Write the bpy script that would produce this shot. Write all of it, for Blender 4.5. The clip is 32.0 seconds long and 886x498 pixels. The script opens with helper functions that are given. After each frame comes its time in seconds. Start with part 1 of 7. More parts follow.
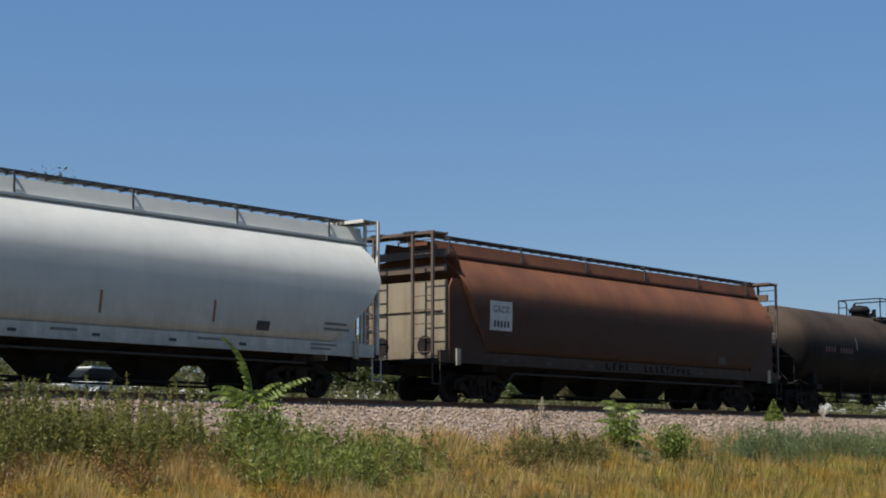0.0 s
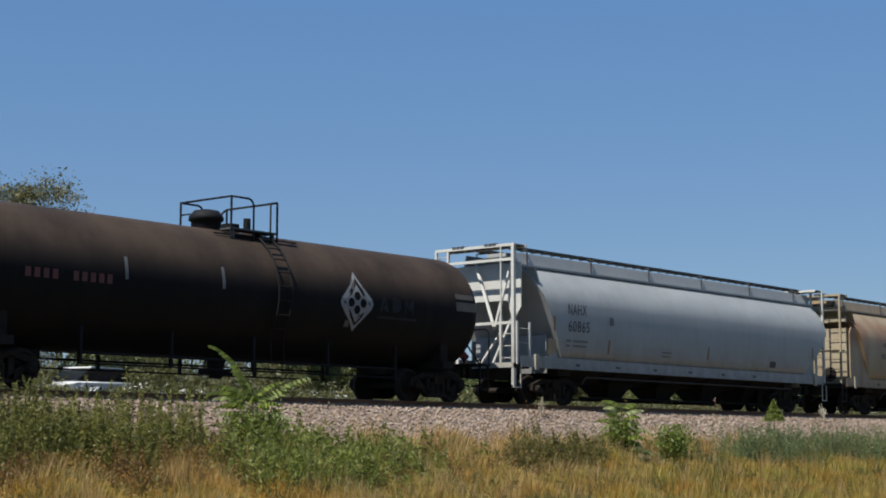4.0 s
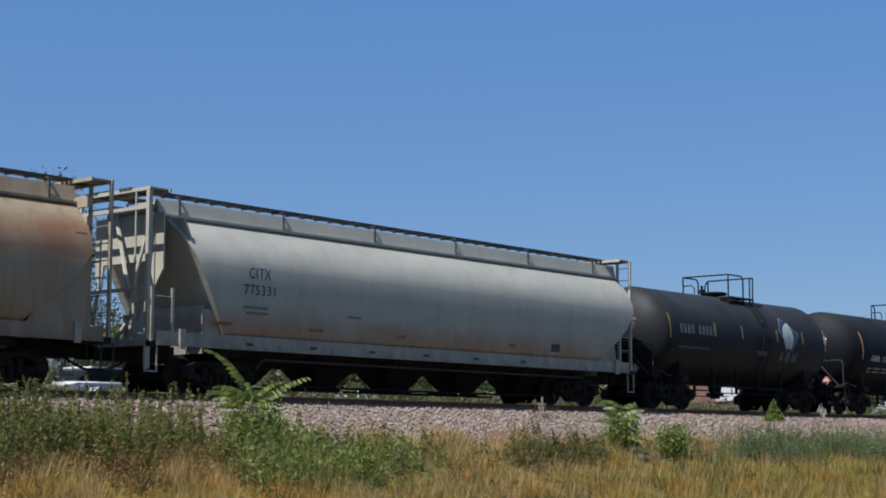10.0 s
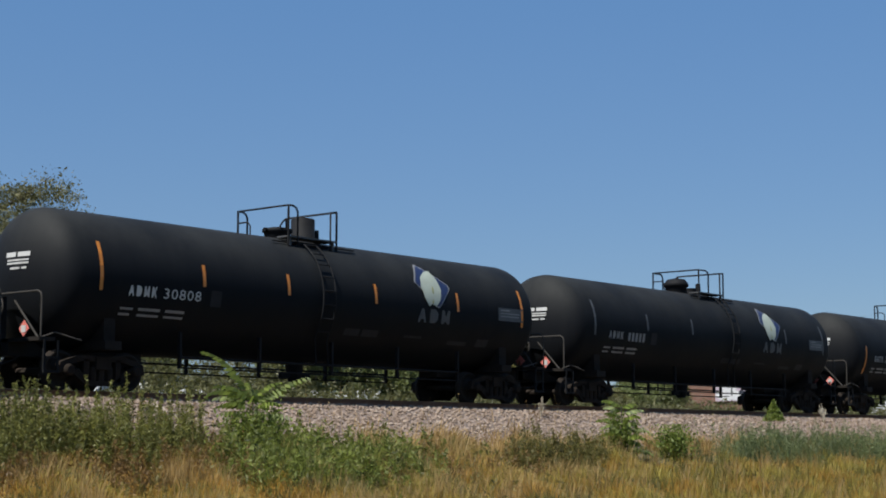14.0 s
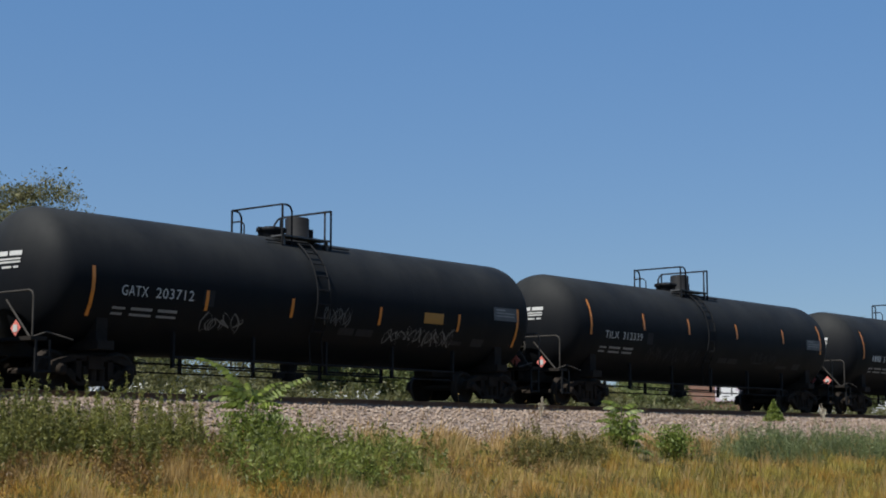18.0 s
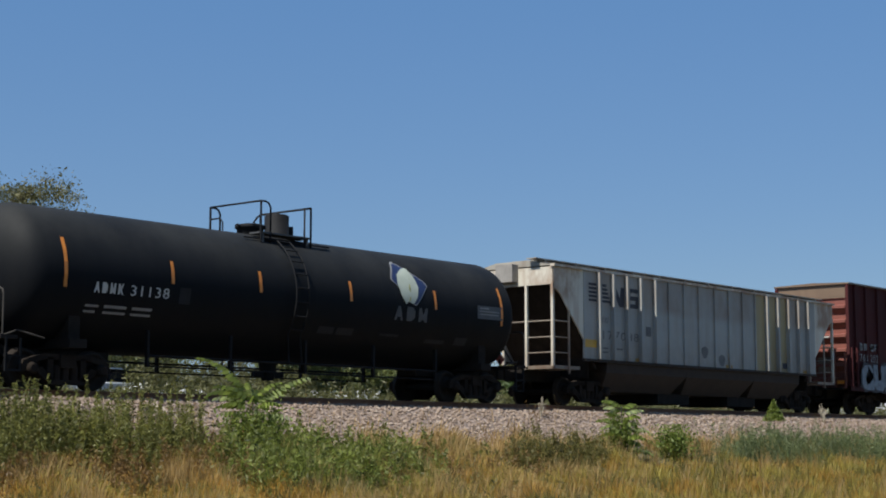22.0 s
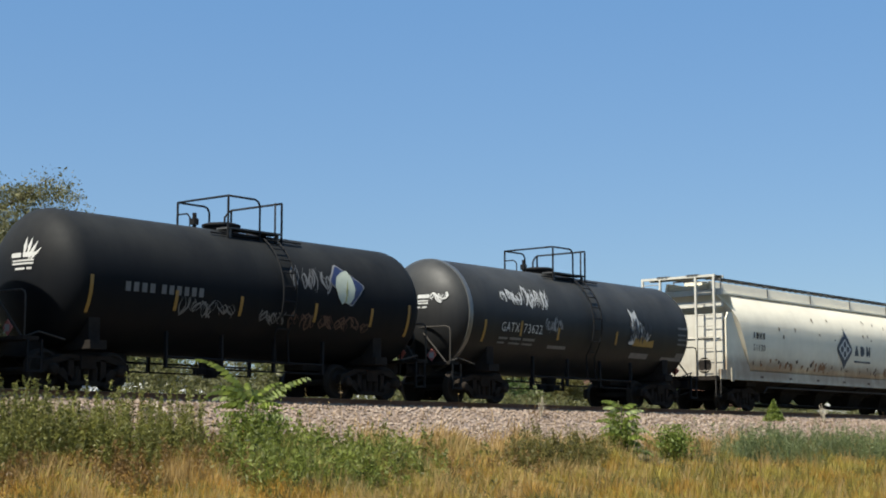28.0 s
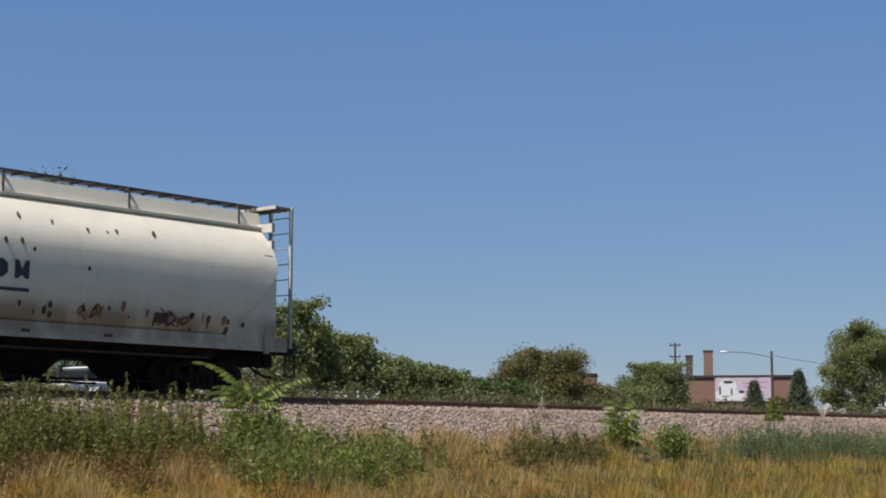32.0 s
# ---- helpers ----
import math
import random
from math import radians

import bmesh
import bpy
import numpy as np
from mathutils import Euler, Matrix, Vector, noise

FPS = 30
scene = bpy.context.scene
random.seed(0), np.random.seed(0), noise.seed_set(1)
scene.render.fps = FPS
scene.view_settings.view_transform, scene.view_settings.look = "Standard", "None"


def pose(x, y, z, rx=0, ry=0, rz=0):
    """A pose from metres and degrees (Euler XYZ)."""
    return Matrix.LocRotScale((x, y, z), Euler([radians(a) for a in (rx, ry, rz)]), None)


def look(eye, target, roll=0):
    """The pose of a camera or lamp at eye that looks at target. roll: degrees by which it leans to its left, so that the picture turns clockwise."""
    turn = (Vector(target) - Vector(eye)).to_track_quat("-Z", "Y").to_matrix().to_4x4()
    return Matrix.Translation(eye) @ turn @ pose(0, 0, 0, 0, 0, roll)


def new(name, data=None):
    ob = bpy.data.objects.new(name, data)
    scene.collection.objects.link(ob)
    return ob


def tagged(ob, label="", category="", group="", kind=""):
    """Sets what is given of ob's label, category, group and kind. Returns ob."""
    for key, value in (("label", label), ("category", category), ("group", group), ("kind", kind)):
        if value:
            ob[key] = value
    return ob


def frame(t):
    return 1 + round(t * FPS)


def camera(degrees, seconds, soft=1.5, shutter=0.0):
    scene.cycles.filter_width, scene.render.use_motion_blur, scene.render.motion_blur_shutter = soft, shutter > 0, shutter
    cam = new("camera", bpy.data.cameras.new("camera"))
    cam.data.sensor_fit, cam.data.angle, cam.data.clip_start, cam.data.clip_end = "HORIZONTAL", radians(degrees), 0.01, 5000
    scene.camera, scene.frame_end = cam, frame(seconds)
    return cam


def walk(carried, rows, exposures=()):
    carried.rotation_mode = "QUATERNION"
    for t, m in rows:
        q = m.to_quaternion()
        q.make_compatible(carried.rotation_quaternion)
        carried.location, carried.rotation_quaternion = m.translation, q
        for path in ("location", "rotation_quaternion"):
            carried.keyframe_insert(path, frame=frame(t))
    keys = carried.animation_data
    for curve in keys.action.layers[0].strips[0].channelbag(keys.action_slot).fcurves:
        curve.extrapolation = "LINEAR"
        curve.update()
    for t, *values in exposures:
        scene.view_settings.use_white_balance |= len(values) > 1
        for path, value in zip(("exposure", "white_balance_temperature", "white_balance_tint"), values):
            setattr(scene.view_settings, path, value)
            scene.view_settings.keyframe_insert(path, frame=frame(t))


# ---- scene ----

# Heights below are over the rail head, which lies RAIL above the low ground where the camera stands.
RAIL = 2.7
SECONDS = 32.0
cam = camera(30.76, SECONDS, soft=1.9)
EYE = (0.0, -28.80, RAIL - 1.116)
PITCH, YAW = 6.882, 50.15
VIEW = pose(*EYE, 90 + PITCH, 0, -YAW)
walk(cam, [(0, VIEW), (SECONDS, VIEW)], [(0, 0.53, 6250, 9), (6, 0.52, 5930, 10), (9, 0.50, 5560, 12), (10, 0.50, 5640, 12), (13, 0.52, 6080, 9), (23.5, 0.52, 6100, 9), (25, 0.77, 6200, 9), (26.5, 0.88, 6200, 10), (28.2, 0.94, 6450, 6), (29, 0.85, 6250, 10), (30, 0.66, 5950, 10), (31, 0.46, 5800, 10), (SECONDS, 0.44, 6200, 14)])


def gone(t):
    """Metres that the train has rolled after t seconds."""
    q = t / 10
    return 87.511 * q + 1.386 * q * q + 0.041 * q ** 3


# ---- world and sun ----
SUN = Vector((-0.545, 0.010, 0.838)).normalized()
world = bpy.data.worlds.new("sky")
scene.world = world
world.use_nodes = True
wn = world.node_tree.nodes
sky = wn.new("ShaderNodeTexSky")
sky.sky_type, sky.sun_disc = "NISHITA", False
sky.sun_elevation = math.asin(SUN.z)
sky.sun_rotation = math.atan2(SUN.x, SUN.y)
sky.altitude, sky.air_density, sky.dust_density, sky.ozone_density = 200, 1.15, 0.0, 6.0
wn["Background"].inputs["Strength"].default_value = 0.056
haze = wn.new("ShaderNodeMixRGB")
haze.inputs[0].default_value = 0.47
up = wn.new("ShaderNodeSeparateXYZ")
world.node_tree.links.new(wn.new("ShaderNodeTexCoord").outputs["Generated"], up.inputs[0])
pale = wn.new("ShaderNodeValToRGB")
pale.color_ramp.elements[0].position, pale.color_ramp.elements[0].color = 0.03, (0.228, 0.362, 0.60, 1)
pale.color_ramp.elements[1].position, pale.color_ramp.elements[1].color = 0.27, (0.168, 0.366, 0.715, 1)
bright = wn.new("ShaderNodeVectorMath")
bright.operation = "SCALE"
bright.inputs["Scale"].default_value = 10.0
world.node_tree.links.new(up.outputs[2], pale.inputs[0])
world.node_tree.links.new(pale.outputs[0], bright.inputs[0])
world.node_tree.links.new(bright.outputs[0], haze.inputs[2])
world.node_tree.links.new(sky.outputs[0], haze.inputs[1])
world.node_tree.links.new(haze.outputs[0], wn["Background"].inputs["Color"])
sun = new("sun", bpy.data.lights.new("sun", "SUN"))
sun.data.energy, sun.data.angle, sun.data.color = 5.0, radians(0.53), (1.0, 0.93, 0.82)
sun.matrix_world = look(SUN * 100, (0, 0, 0))


# ---- materials ----
def ramp(nt, fac, stops):
    node = nt.nodes.new("ShaderNodeValToRGB")
    el = node.color_ramp.elements
    while len(el) < len(stops):
        el.new(0.5)
    for e, (pos, col) in zip(el, stops):
        e.position, e.color = pos, (*col, 1) if len(col) == 3 else col
    nt.links.new(fac, node.inputs[0])
    return node.outputs[0]


def fuzz(nt, vec, scale, detail=4, rough=0.6):
    node = nt.nodes.new("ShaderNodeTexNoise")
    node.inputs["Scale"].default_value, node.inputs["Detail"].default_value = scale, detail
    node.inputs["Roughness"].default_value = rough
    nt.links.new(vec, node.inputs["Vector"])
    return node.outputs["Fac"]


def stretch(nt, vec, sx, sy, sz):
    node = nt.nodes.new("ShaderNodeMapping")
    node.inputs["Scale"].default_value = (sx, sy, sz)
    nt.links.new(vec, node.inputs["Vector"])
    return node.outputs[0]


def blend(nt, fac, a, b, mode="MIX"):
    node = nt.nodes.new("ShaderNodeMix")
    node.data_type, node.blend_type = "RGBA", mode
    for val, key in ((fac, 0), (a, 6), (b, 7)):
        if isinstance(val, tuple):
            node.inputs[key].default_value = (*val, 1) if len(val) == 3 else val
        elif isinstance(val, float):
            node.inputs[key].default_value = val
        else:
            nt.links.new(val, node.inputs[key])
    return node.outputs[2]


def maths(nt, op, a, b=0.0):
    node = nt.nodes.new("ShaderNodeMath")
    node.operation = op
    for val, key in ((a, 0), (b, 1)):
        if isinstance(val, (int, float)):
            node.inputs[key].default_value = val
        else:
            nt.links.new(val, node.inputs[key])
    return node.outputs[0]


def surface(name, rough=0.6, metal=0.0):
    m = bpy.data.materials.new(name)
    m.use_nodes = True
    nt = m.node_tree
    bsdf = nt.nodes["Principled BSDF"]
    bsdf.inputs["Roughness"].default_value, bsdf.inputs["Metallic"].default_value = rough, metal
    at = nt.nodes.new("ShaderNodeTexCoord").outputs["Object"]
    return m, nt, bsdf, at


def relief(nt, bsdf, height, strength, dist=0.02):
    node = nt.nodes.new("ShaderNodeBump")
    node.inputs["Strength"].default_value, node.inputs["Distance"].default_value = strength, dist
    nt.links.new(height, node.inputs["Height"])
    nt.links.new(node.outputs[0], bsdf.inputs["Normal"])


# One even factor that darkens paint and leaf base colours.
BASE_SCALE = 0.70


def tone(c, k):
    return tuple(min(1, v * k) for v in c)


def plain(name, color, rough=0.6, metal=0.0, vary=0.25, scale=3.0, bump=0.1, gloss=0.5):
    """A single paint or metal with mottling at two scales, evenly darkened."""
    color = tone(color, BASE_SCALE)
    m, nt, bsdf, at = surface(name, rough, metal)
    big, small = fuzz(nt, at, scale), fuzz(nt, at, scale * 14, 2)
    bsdf.inputs["Specular IOR Level"].default_value = gloss
    both = maths(nt, "ADD", maths(nt, "MULTIPLY", big, 0.65), maths(nt, "MULTIPLY", small, 0.35))
    col = ramp(nt, both, ((0.3, tone(color, 1 - vary)), (0.7, tone(color, 1 + vary))))
    nt.links.new(col, bsdf.inputs["Base Color"])
    if bump:
        relief(nt, bsdf, small, bump, 0.01)
    return m


def car_paint(name, color, stain, amount=0.35, low=1.0, rough=0.5, band=None, seams=1.9, rust=(0.34, 0.13, 0.055), gloss=0.5, mire=0.6, fade=0.35):
    """Weathered paint: streaks that run down, dirt thrown up from the rails, patches, faint plate seams.
    band, in colour rust: rust that has come through, and on tanks and the brown hopper a painted sunlit top, as
    (lowest, highest, strength)."""
    color, stain, rust = tone(color, BASE_SCALE), tone(stain, BASE_SCALE), tone(rust, BASE_SCALE)
    m, nt, bsdf, at = surface(name, rough)
    patch = fuzz(nt, stretch(nt, at, 0.35, 0.35, 0.8), 1.6, 5)
    streak = fuzz(nt, stretch(nt, at, 2.6, 2.6, 0.3), 1.1, 5)
    grit = fuzz(nt, at, 30, 2)
    xyz = nt.nodes.new("ShaderNodeSeparateXYZ")
    nt.links.new(at, xyz.inputs[0])
    col = ramp(nt, patch, ((0.3, tone(color, 0.90)), (0.7, tone(color, 1.06))))
    dirt = maths(nt, "MULTIPLY", ramp(nt, streak, ((0.45, (0, 0, 0)), (0.75, (1, 1, 1)))), amount)
    col = blend(nt, dirt, col, stain)
    splash = nt.nodes.new("ShaderNodeMapRange")
    splash.inputs["From Min"].default_value, splash.inputs["From Max"].default_value = low + 1.3, low
    nt.links.new(xyz.outputs[2], splash.inputs["Value"])
    spatter = ramp(nt, fuzz(nt, stretch(nt, at, 1.2, 1.2, 0.7), 2.3, 6, 0.7), ((0.3, (0.15, 0.15, 0.15)), (0.62, (1, 1, 1))))
    mud = maths(nt, "MULTIPLY", splash.outputs[0], maths(nt, "MULTIPLY", spatter, mire))
    col = blend(nt, mud, col, tone(stain, 0.55))
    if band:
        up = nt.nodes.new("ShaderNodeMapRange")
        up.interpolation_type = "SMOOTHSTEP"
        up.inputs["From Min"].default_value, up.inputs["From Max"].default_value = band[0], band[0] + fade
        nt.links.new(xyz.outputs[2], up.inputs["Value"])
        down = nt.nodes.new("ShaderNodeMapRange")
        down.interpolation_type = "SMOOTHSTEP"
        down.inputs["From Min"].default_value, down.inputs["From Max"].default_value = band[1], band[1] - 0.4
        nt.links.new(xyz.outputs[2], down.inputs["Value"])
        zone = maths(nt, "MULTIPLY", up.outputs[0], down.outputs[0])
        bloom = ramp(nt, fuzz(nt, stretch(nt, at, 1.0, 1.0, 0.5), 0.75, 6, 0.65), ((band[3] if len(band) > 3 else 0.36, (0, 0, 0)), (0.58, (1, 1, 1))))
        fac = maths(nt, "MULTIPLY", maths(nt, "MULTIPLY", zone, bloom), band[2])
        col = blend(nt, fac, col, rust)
    # plate seams, a few millimetres of weld
    saw = maths(nt, "PINGPONG", maths(nt, "ADD", xyz.outputs[0], 200.0), seams / 2)
    weld = nt.nodes.new("ShaderNodeMapRange")
    weld.inputs["From Min"].default_value, weld.inputs["From Max"].default_value = 0.03, 0.0
    nt.links.new(saw, weld.inputs["Value"])
    nt.links.new(col, bsdf.inputs["Base Color"])
    bsdf.inputs["Specular IOR Level"].default_value = gloss
    wear = nt.nodes.new("ShaderNodeMapRange")
    wear.inputs["To Min"].default_value, wear.inputs["To Max"].default_value = rough - 0.12, rough + 0.2
    nt.links.new(patch, wear.inputs["Value"])
    nt.links.new(wear.outputs[0], bsdf.inputs["Roughness"])
    tall = maths(nt, "ADD", maths(nt, "MULTIPLY", weld.outputs[0], 0.2), maths(nt, "ADD", maths(nt, "MULTIPLY", patch, 0.8), maths(nt, "MULTIPLY", grit, 0.1)))
    relief(nt, bsdf, tall, 0.35, 0.03)
    return m


def leafy(name, dark, light, through_light=0.35):
    m, nt, bsdf, at = surface(name, 0.55)
    dark, light = [(c[0] * 1.07 * BASE_SCALE, c[1] * BASE_SCALE, c[2] * 0.9 * BASE_SCALE) for c in (dark, light)]
    isl = nt.nodes.new("ShaderNodeNewGeometry").outputs["Random Per Island"]
    big = fuzz(nt, at, 0.6, 3)
    tuft = fuzz(nt, at, 3.2, 3, 0.55)
    mix = maths(nt, "ADD", maths(nt, "MULTIPLY", isl, 0.34), maths(nt, "ADD", maths(nt, "MULTIPLY", big, 0.33), maths(nt, "MULTIPLY", tuft, 0.33)))
    col = ramp(nt, mix, ((0.27, dark), (0.70, light)))
    nt.links.new(col, bsdf.inputs["Base Color"])
    clear = nt.nodes.new("ShaderNodeBsdfTranslucent")
    nt.links.new(col, clear.inputs["Color"])
    both = nt.nodes.new("ShaderNodeMixShader")
    both.inputs[0].default_value = through_light
    nt.links.new(bsdf.outputs[0], both.inputs[1])
    nt.links.new(clear.outputs[0], both.inputs[2])
    nt.links.new(both.outputs[0], nt.nodes["Material Output"].inputs["Surface"])
    return m


M_WHITE = car_paint("hopper_white", (0.70, 0.69, 0.635), (0.34, 0.29, 0.22), 0.13)
M_CREAM = car_paint("hopper_cream", (0.97, 0.89, 0.70), (0.33, 0.22, 0.12), 0.10, band=(0.9, 1.95, 0.85, 0.28), rust=(0.31, 0.225, 0.15))
M_GREY = car_paint("hopper_pale_grey", (0.40, 0.415, 0.415), (0.27, 0.24, 0.19), 0.28, mire=0.7)
M_TAN = car_paint("hopper_tan_rusty", (0.42, 0.325, 0.20), (0.25, 0.125, 0.055), 0.6, band=(2.4, 3.75, 0.95, 0.24), rust=(0.29, 0.14, 0.06), fade=0.6)
# The brown hopper's band paints in the upper side that catches the sun.
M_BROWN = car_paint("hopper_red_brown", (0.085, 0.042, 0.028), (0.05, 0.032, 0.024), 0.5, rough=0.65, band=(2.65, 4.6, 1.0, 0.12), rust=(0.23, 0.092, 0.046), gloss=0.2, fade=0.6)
# The tanks' bands put the sunlit upper shell into the paint.
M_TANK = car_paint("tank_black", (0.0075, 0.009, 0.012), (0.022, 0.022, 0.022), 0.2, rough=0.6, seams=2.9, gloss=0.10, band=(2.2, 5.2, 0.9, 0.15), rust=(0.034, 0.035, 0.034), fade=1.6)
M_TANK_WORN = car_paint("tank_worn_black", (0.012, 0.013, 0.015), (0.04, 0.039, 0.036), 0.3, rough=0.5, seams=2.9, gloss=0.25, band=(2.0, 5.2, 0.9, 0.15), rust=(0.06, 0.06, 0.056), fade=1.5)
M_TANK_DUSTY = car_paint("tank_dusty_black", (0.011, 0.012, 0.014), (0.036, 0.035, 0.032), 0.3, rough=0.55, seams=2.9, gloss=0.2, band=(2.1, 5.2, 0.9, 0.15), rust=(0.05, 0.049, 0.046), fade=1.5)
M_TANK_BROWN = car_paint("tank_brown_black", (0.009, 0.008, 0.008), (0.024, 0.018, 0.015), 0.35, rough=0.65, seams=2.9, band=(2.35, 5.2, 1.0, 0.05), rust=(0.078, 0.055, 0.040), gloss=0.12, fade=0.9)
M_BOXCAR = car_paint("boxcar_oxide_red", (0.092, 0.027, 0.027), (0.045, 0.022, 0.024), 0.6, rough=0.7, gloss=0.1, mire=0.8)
M_ROOF = plain("roof_galvanised", (0.40, 0.37, 0.33), 0.6, 0.1)
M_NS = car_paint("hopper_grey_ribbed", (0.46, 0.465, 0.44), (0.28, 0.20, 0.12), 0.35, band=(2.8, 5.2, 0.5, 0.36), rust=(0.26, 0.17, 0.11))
M_NS_YELLOW = car_paint("hopper_yellowed_panel", (0.47, 0.39, 0.21), (0.25, 0.18, 0.10), 0.35)
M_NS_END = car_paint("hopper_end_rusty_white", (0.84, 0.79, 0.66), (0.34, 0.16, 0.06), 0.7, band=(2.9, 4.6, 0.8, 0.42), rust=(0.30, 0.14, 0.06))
M_NS_STEP = car_paint("steps_rusty", (0.34, 0.30, 0.24), (0.20, 0.10, 0.05), 0.7)
M_END_DULL = car_paint("end_dull_cream", (0.34, 0.285, 0.20), (0.16, 0.10, 0.06), 0.6)
M_END_CREAM = car_paint("end_cream", (0.46, 0.39, 0.265), (0.28, 0.17, 0.08), 0.4)
M_DARK = plain("underframe_dark", (0.026, 0.022, 0.019), 0.85, 0.0, 0.5, gloss=0.12)
M_BLACK = plain("fittings_black", (0.013, 0.0135, 0.015), 0.7, 0.0, 0.4, gloss=0.15)
M_IRON = plain("fittings_dusty_iron", (0.055, 0.050, 0.044), 0.8, 0.0, 0.4, gloss=0.2)
M_TAG = plain("tag_dusty_cream", (0.40, 0.36, 0.28), 0.7, 0.0, 0.3)
M_TRUCK = plain("cast_steel_dirty", (0.029, 0.0225, 0.0175), 0.95, 0.0, 0.45, gloss=0.12)
M_WHEEL = plain("wheel_steel", (0.032, 0.024, 0.018), 0.8, 0.0, 0.3, gloss=0.2)
M_GRATE = plain("running_board_steel", (0.10, 0.10, 0.10), 0.6, 0.3)
M_ORANGE = plain("reflective_orange", (0.75, 0.26, 0.03), 0.4, 0, 0.15)
M_YELLOW = plain("reflective_yellow", (0.72, 0.42, 0.05), 0.4, 0, 0.15)
M_YELLOW_DULL = plain("reflective_dirty_yellow", (0.36, 0.21, 0.04), 0.5, 0, 0.25)
M_PLATE = plain("plate_dull_orange", (0.44, 0.215, 0.03), 0.5, 0, 0.2)
M_MARK_WHITE = plain("stencil_white", (0.62, 0.62, 0.60), 0.6, 0, 0.2)
M_MARK_GREY = plain("stencil_faded", (0.16, 0.16, 0.16), 0.6, 0, 0.3)
M_MARK_FAINT = plain("stencil_faint", (0.09, 0.095, 0.10), 0.6, 0, 0.3)
M_MARK_BLACK = plain("stencil_black", (0.04, 0.04, 0.045), 0.6, 0, 0.2)
M_LOGO_BLUE = plain("emblem_blue", (0.022, 0.030, 0.055), 0.5, 0, 0.25)
M_LOGO_DEEP = plain("emblem_deep_blue", (0.02, 0.034, 0.105), 0.5, 0, 0.25)
M_VEIN = plain("emblem_vein", (0.34, 0.34, 0.12), 0.5, 0, 0.2)
M_LOGO_LEAF = plain("emblem_leaf", (0.50, 0.55, 0.45), 0.5, 0, 0.15)
M_PLACARD = plain("placard_red", (0.80, 0.22, 0.18), 0.5, 0, 0.1)
M_RAIL = plain("rail_rusty", (0.27, 0.12, 0.058), 0.85, 0.0, 0.3)
M_RAILTOP = plain("rail_head_worn", (0.35, 0.33, 0.31), 0.3, 0.9, 0.1)
M_TIE = plain("tie_wood", (0.07, 0.055, 0.045), 0.9, 0, 0.4)
M_TWIG = plain("twig_bleached", (0.46, 0.40, 0.30), 0.85, 0, 0.3)
M_BARK = plain("bark", (0.085, 0.065, 0.05), 0.9, 0, 0.4, 8, 0.5)
M_LEAF = leafy("leaves_green", (0.070, 0.098, 0.036), (0.30, 0.36, 0.125))
M_LEAF_OLIVE = leafy("leaves_olive", (0.085, 0.09, 0.028), (0.26, 0.25, 0.08))
M_LEAF_DULL = leafy("leaves_dull_olive", (0.072, 0.082, 0.036), (0.25, 0.25, 0.105))
M_LEAF_FRESH = leafy("leaves_fresh", (0.050, 0.085, 0.014), (0.33, 0.44, 0.085), 0.5)
M_PINE = leafy("needles", (0.045, 0.07, 0.045), (0.15, 0.20, 0.125))
M_WEED = leafy("weeds_green", (0.062, 0.065, 0.018), (0.31, 0.29, 0.08), 0.5)
M_WEED_BLUE = leafy("weeds_blue_green", (0.085, 0.12, 0.055), (0.31, 0.39, 0.17), 0.5)
M_STRAW = leafy("dry_grass", (0.21, 0.115, 0.024), (0.80, 0.51, 0.10), 0.45)
M_STRAW_PALE = leafy("dry_grass_pale", (0.30, 0.20, 0.07), (0.70, 0.52, 0.22), 0.45)
M_GRASS = leafy("grass_yellow_green", (0.12, 0.108, 0.022), (0.66, 0.56, 0.12), 0.45)
M_WEED_TALL = leafy("weeds_tall", (0.065, 0.078, 0.02), (0.36, 0.38, 0.10), 0.5)
M_WEED_FRESH = leafy("weeds_fresh", (0.043, 0.064, 0.013), (0.37, 0.46, 0.095), 0.5)

M_PALE = car_paint("hopper_pale_cream", (0.52, 0.495, 0.40), (0.26, 0.21, 0.14), 0.25, band=(1.2, 2.0, 0.4), mire=0.75)
M_POST_BROWN = car_paint("post_dull_brown", (0.15, 0.105, 0.075), (0.08, 0.05, 0.035), 0.5)
M_POST_CREAM = car_paint("post_cream", (0.56, 0.52, 0.40), (0.30, 0.22, 0.13), 0.35)
M_CREAM_END = car_paint("end_white", (0.70, 0.67, 0.58), (0.30, 0.20, 0.11), 0.3)
M_MARK_GHOST = plain("stencil_almost_gone", (0.030, 0.031, 0.034), 0.7, 0, 0.35, gloss=0.15)
M_MARK_SOOT = plain("stencil_sooty", (0.010, 0.009, 0.009), 0.8, 0, 0.3, gloss=0.08)
M_SILL_DUST = car_paint("sill_dusty_brown", (0.098, 0.070, 0.055), (0.06, 0.042, 0.032), 0.5, rough=0.7, gloss=0.15)
M_ROOF_RUST = car_paint("roof_rusty_white", (0.46, 0.42, 0.35), (0.22, 0.12, 0.06), 0.6)
M_BAY = plain("bay_dusty_brown", (0.034, 0.024, 0.017), 0.85, 0, 0.35)
# The boxcar's ends are lighter and more orange than its sides.
M_BOXCAR_END = car_paint("boxcar_end_orange_red", (0.27, 0.085, 0.06), (0.16, 0.07, 0.045), 0.5, rough=0.65)
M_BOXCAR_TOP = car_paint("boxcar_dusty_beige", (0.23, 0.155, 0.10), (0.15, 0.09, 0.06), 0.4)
M_MARK_PALE = plain("stencil_dim", (0.28, 0.28, 0.28), 0.6, 0, 0.25)
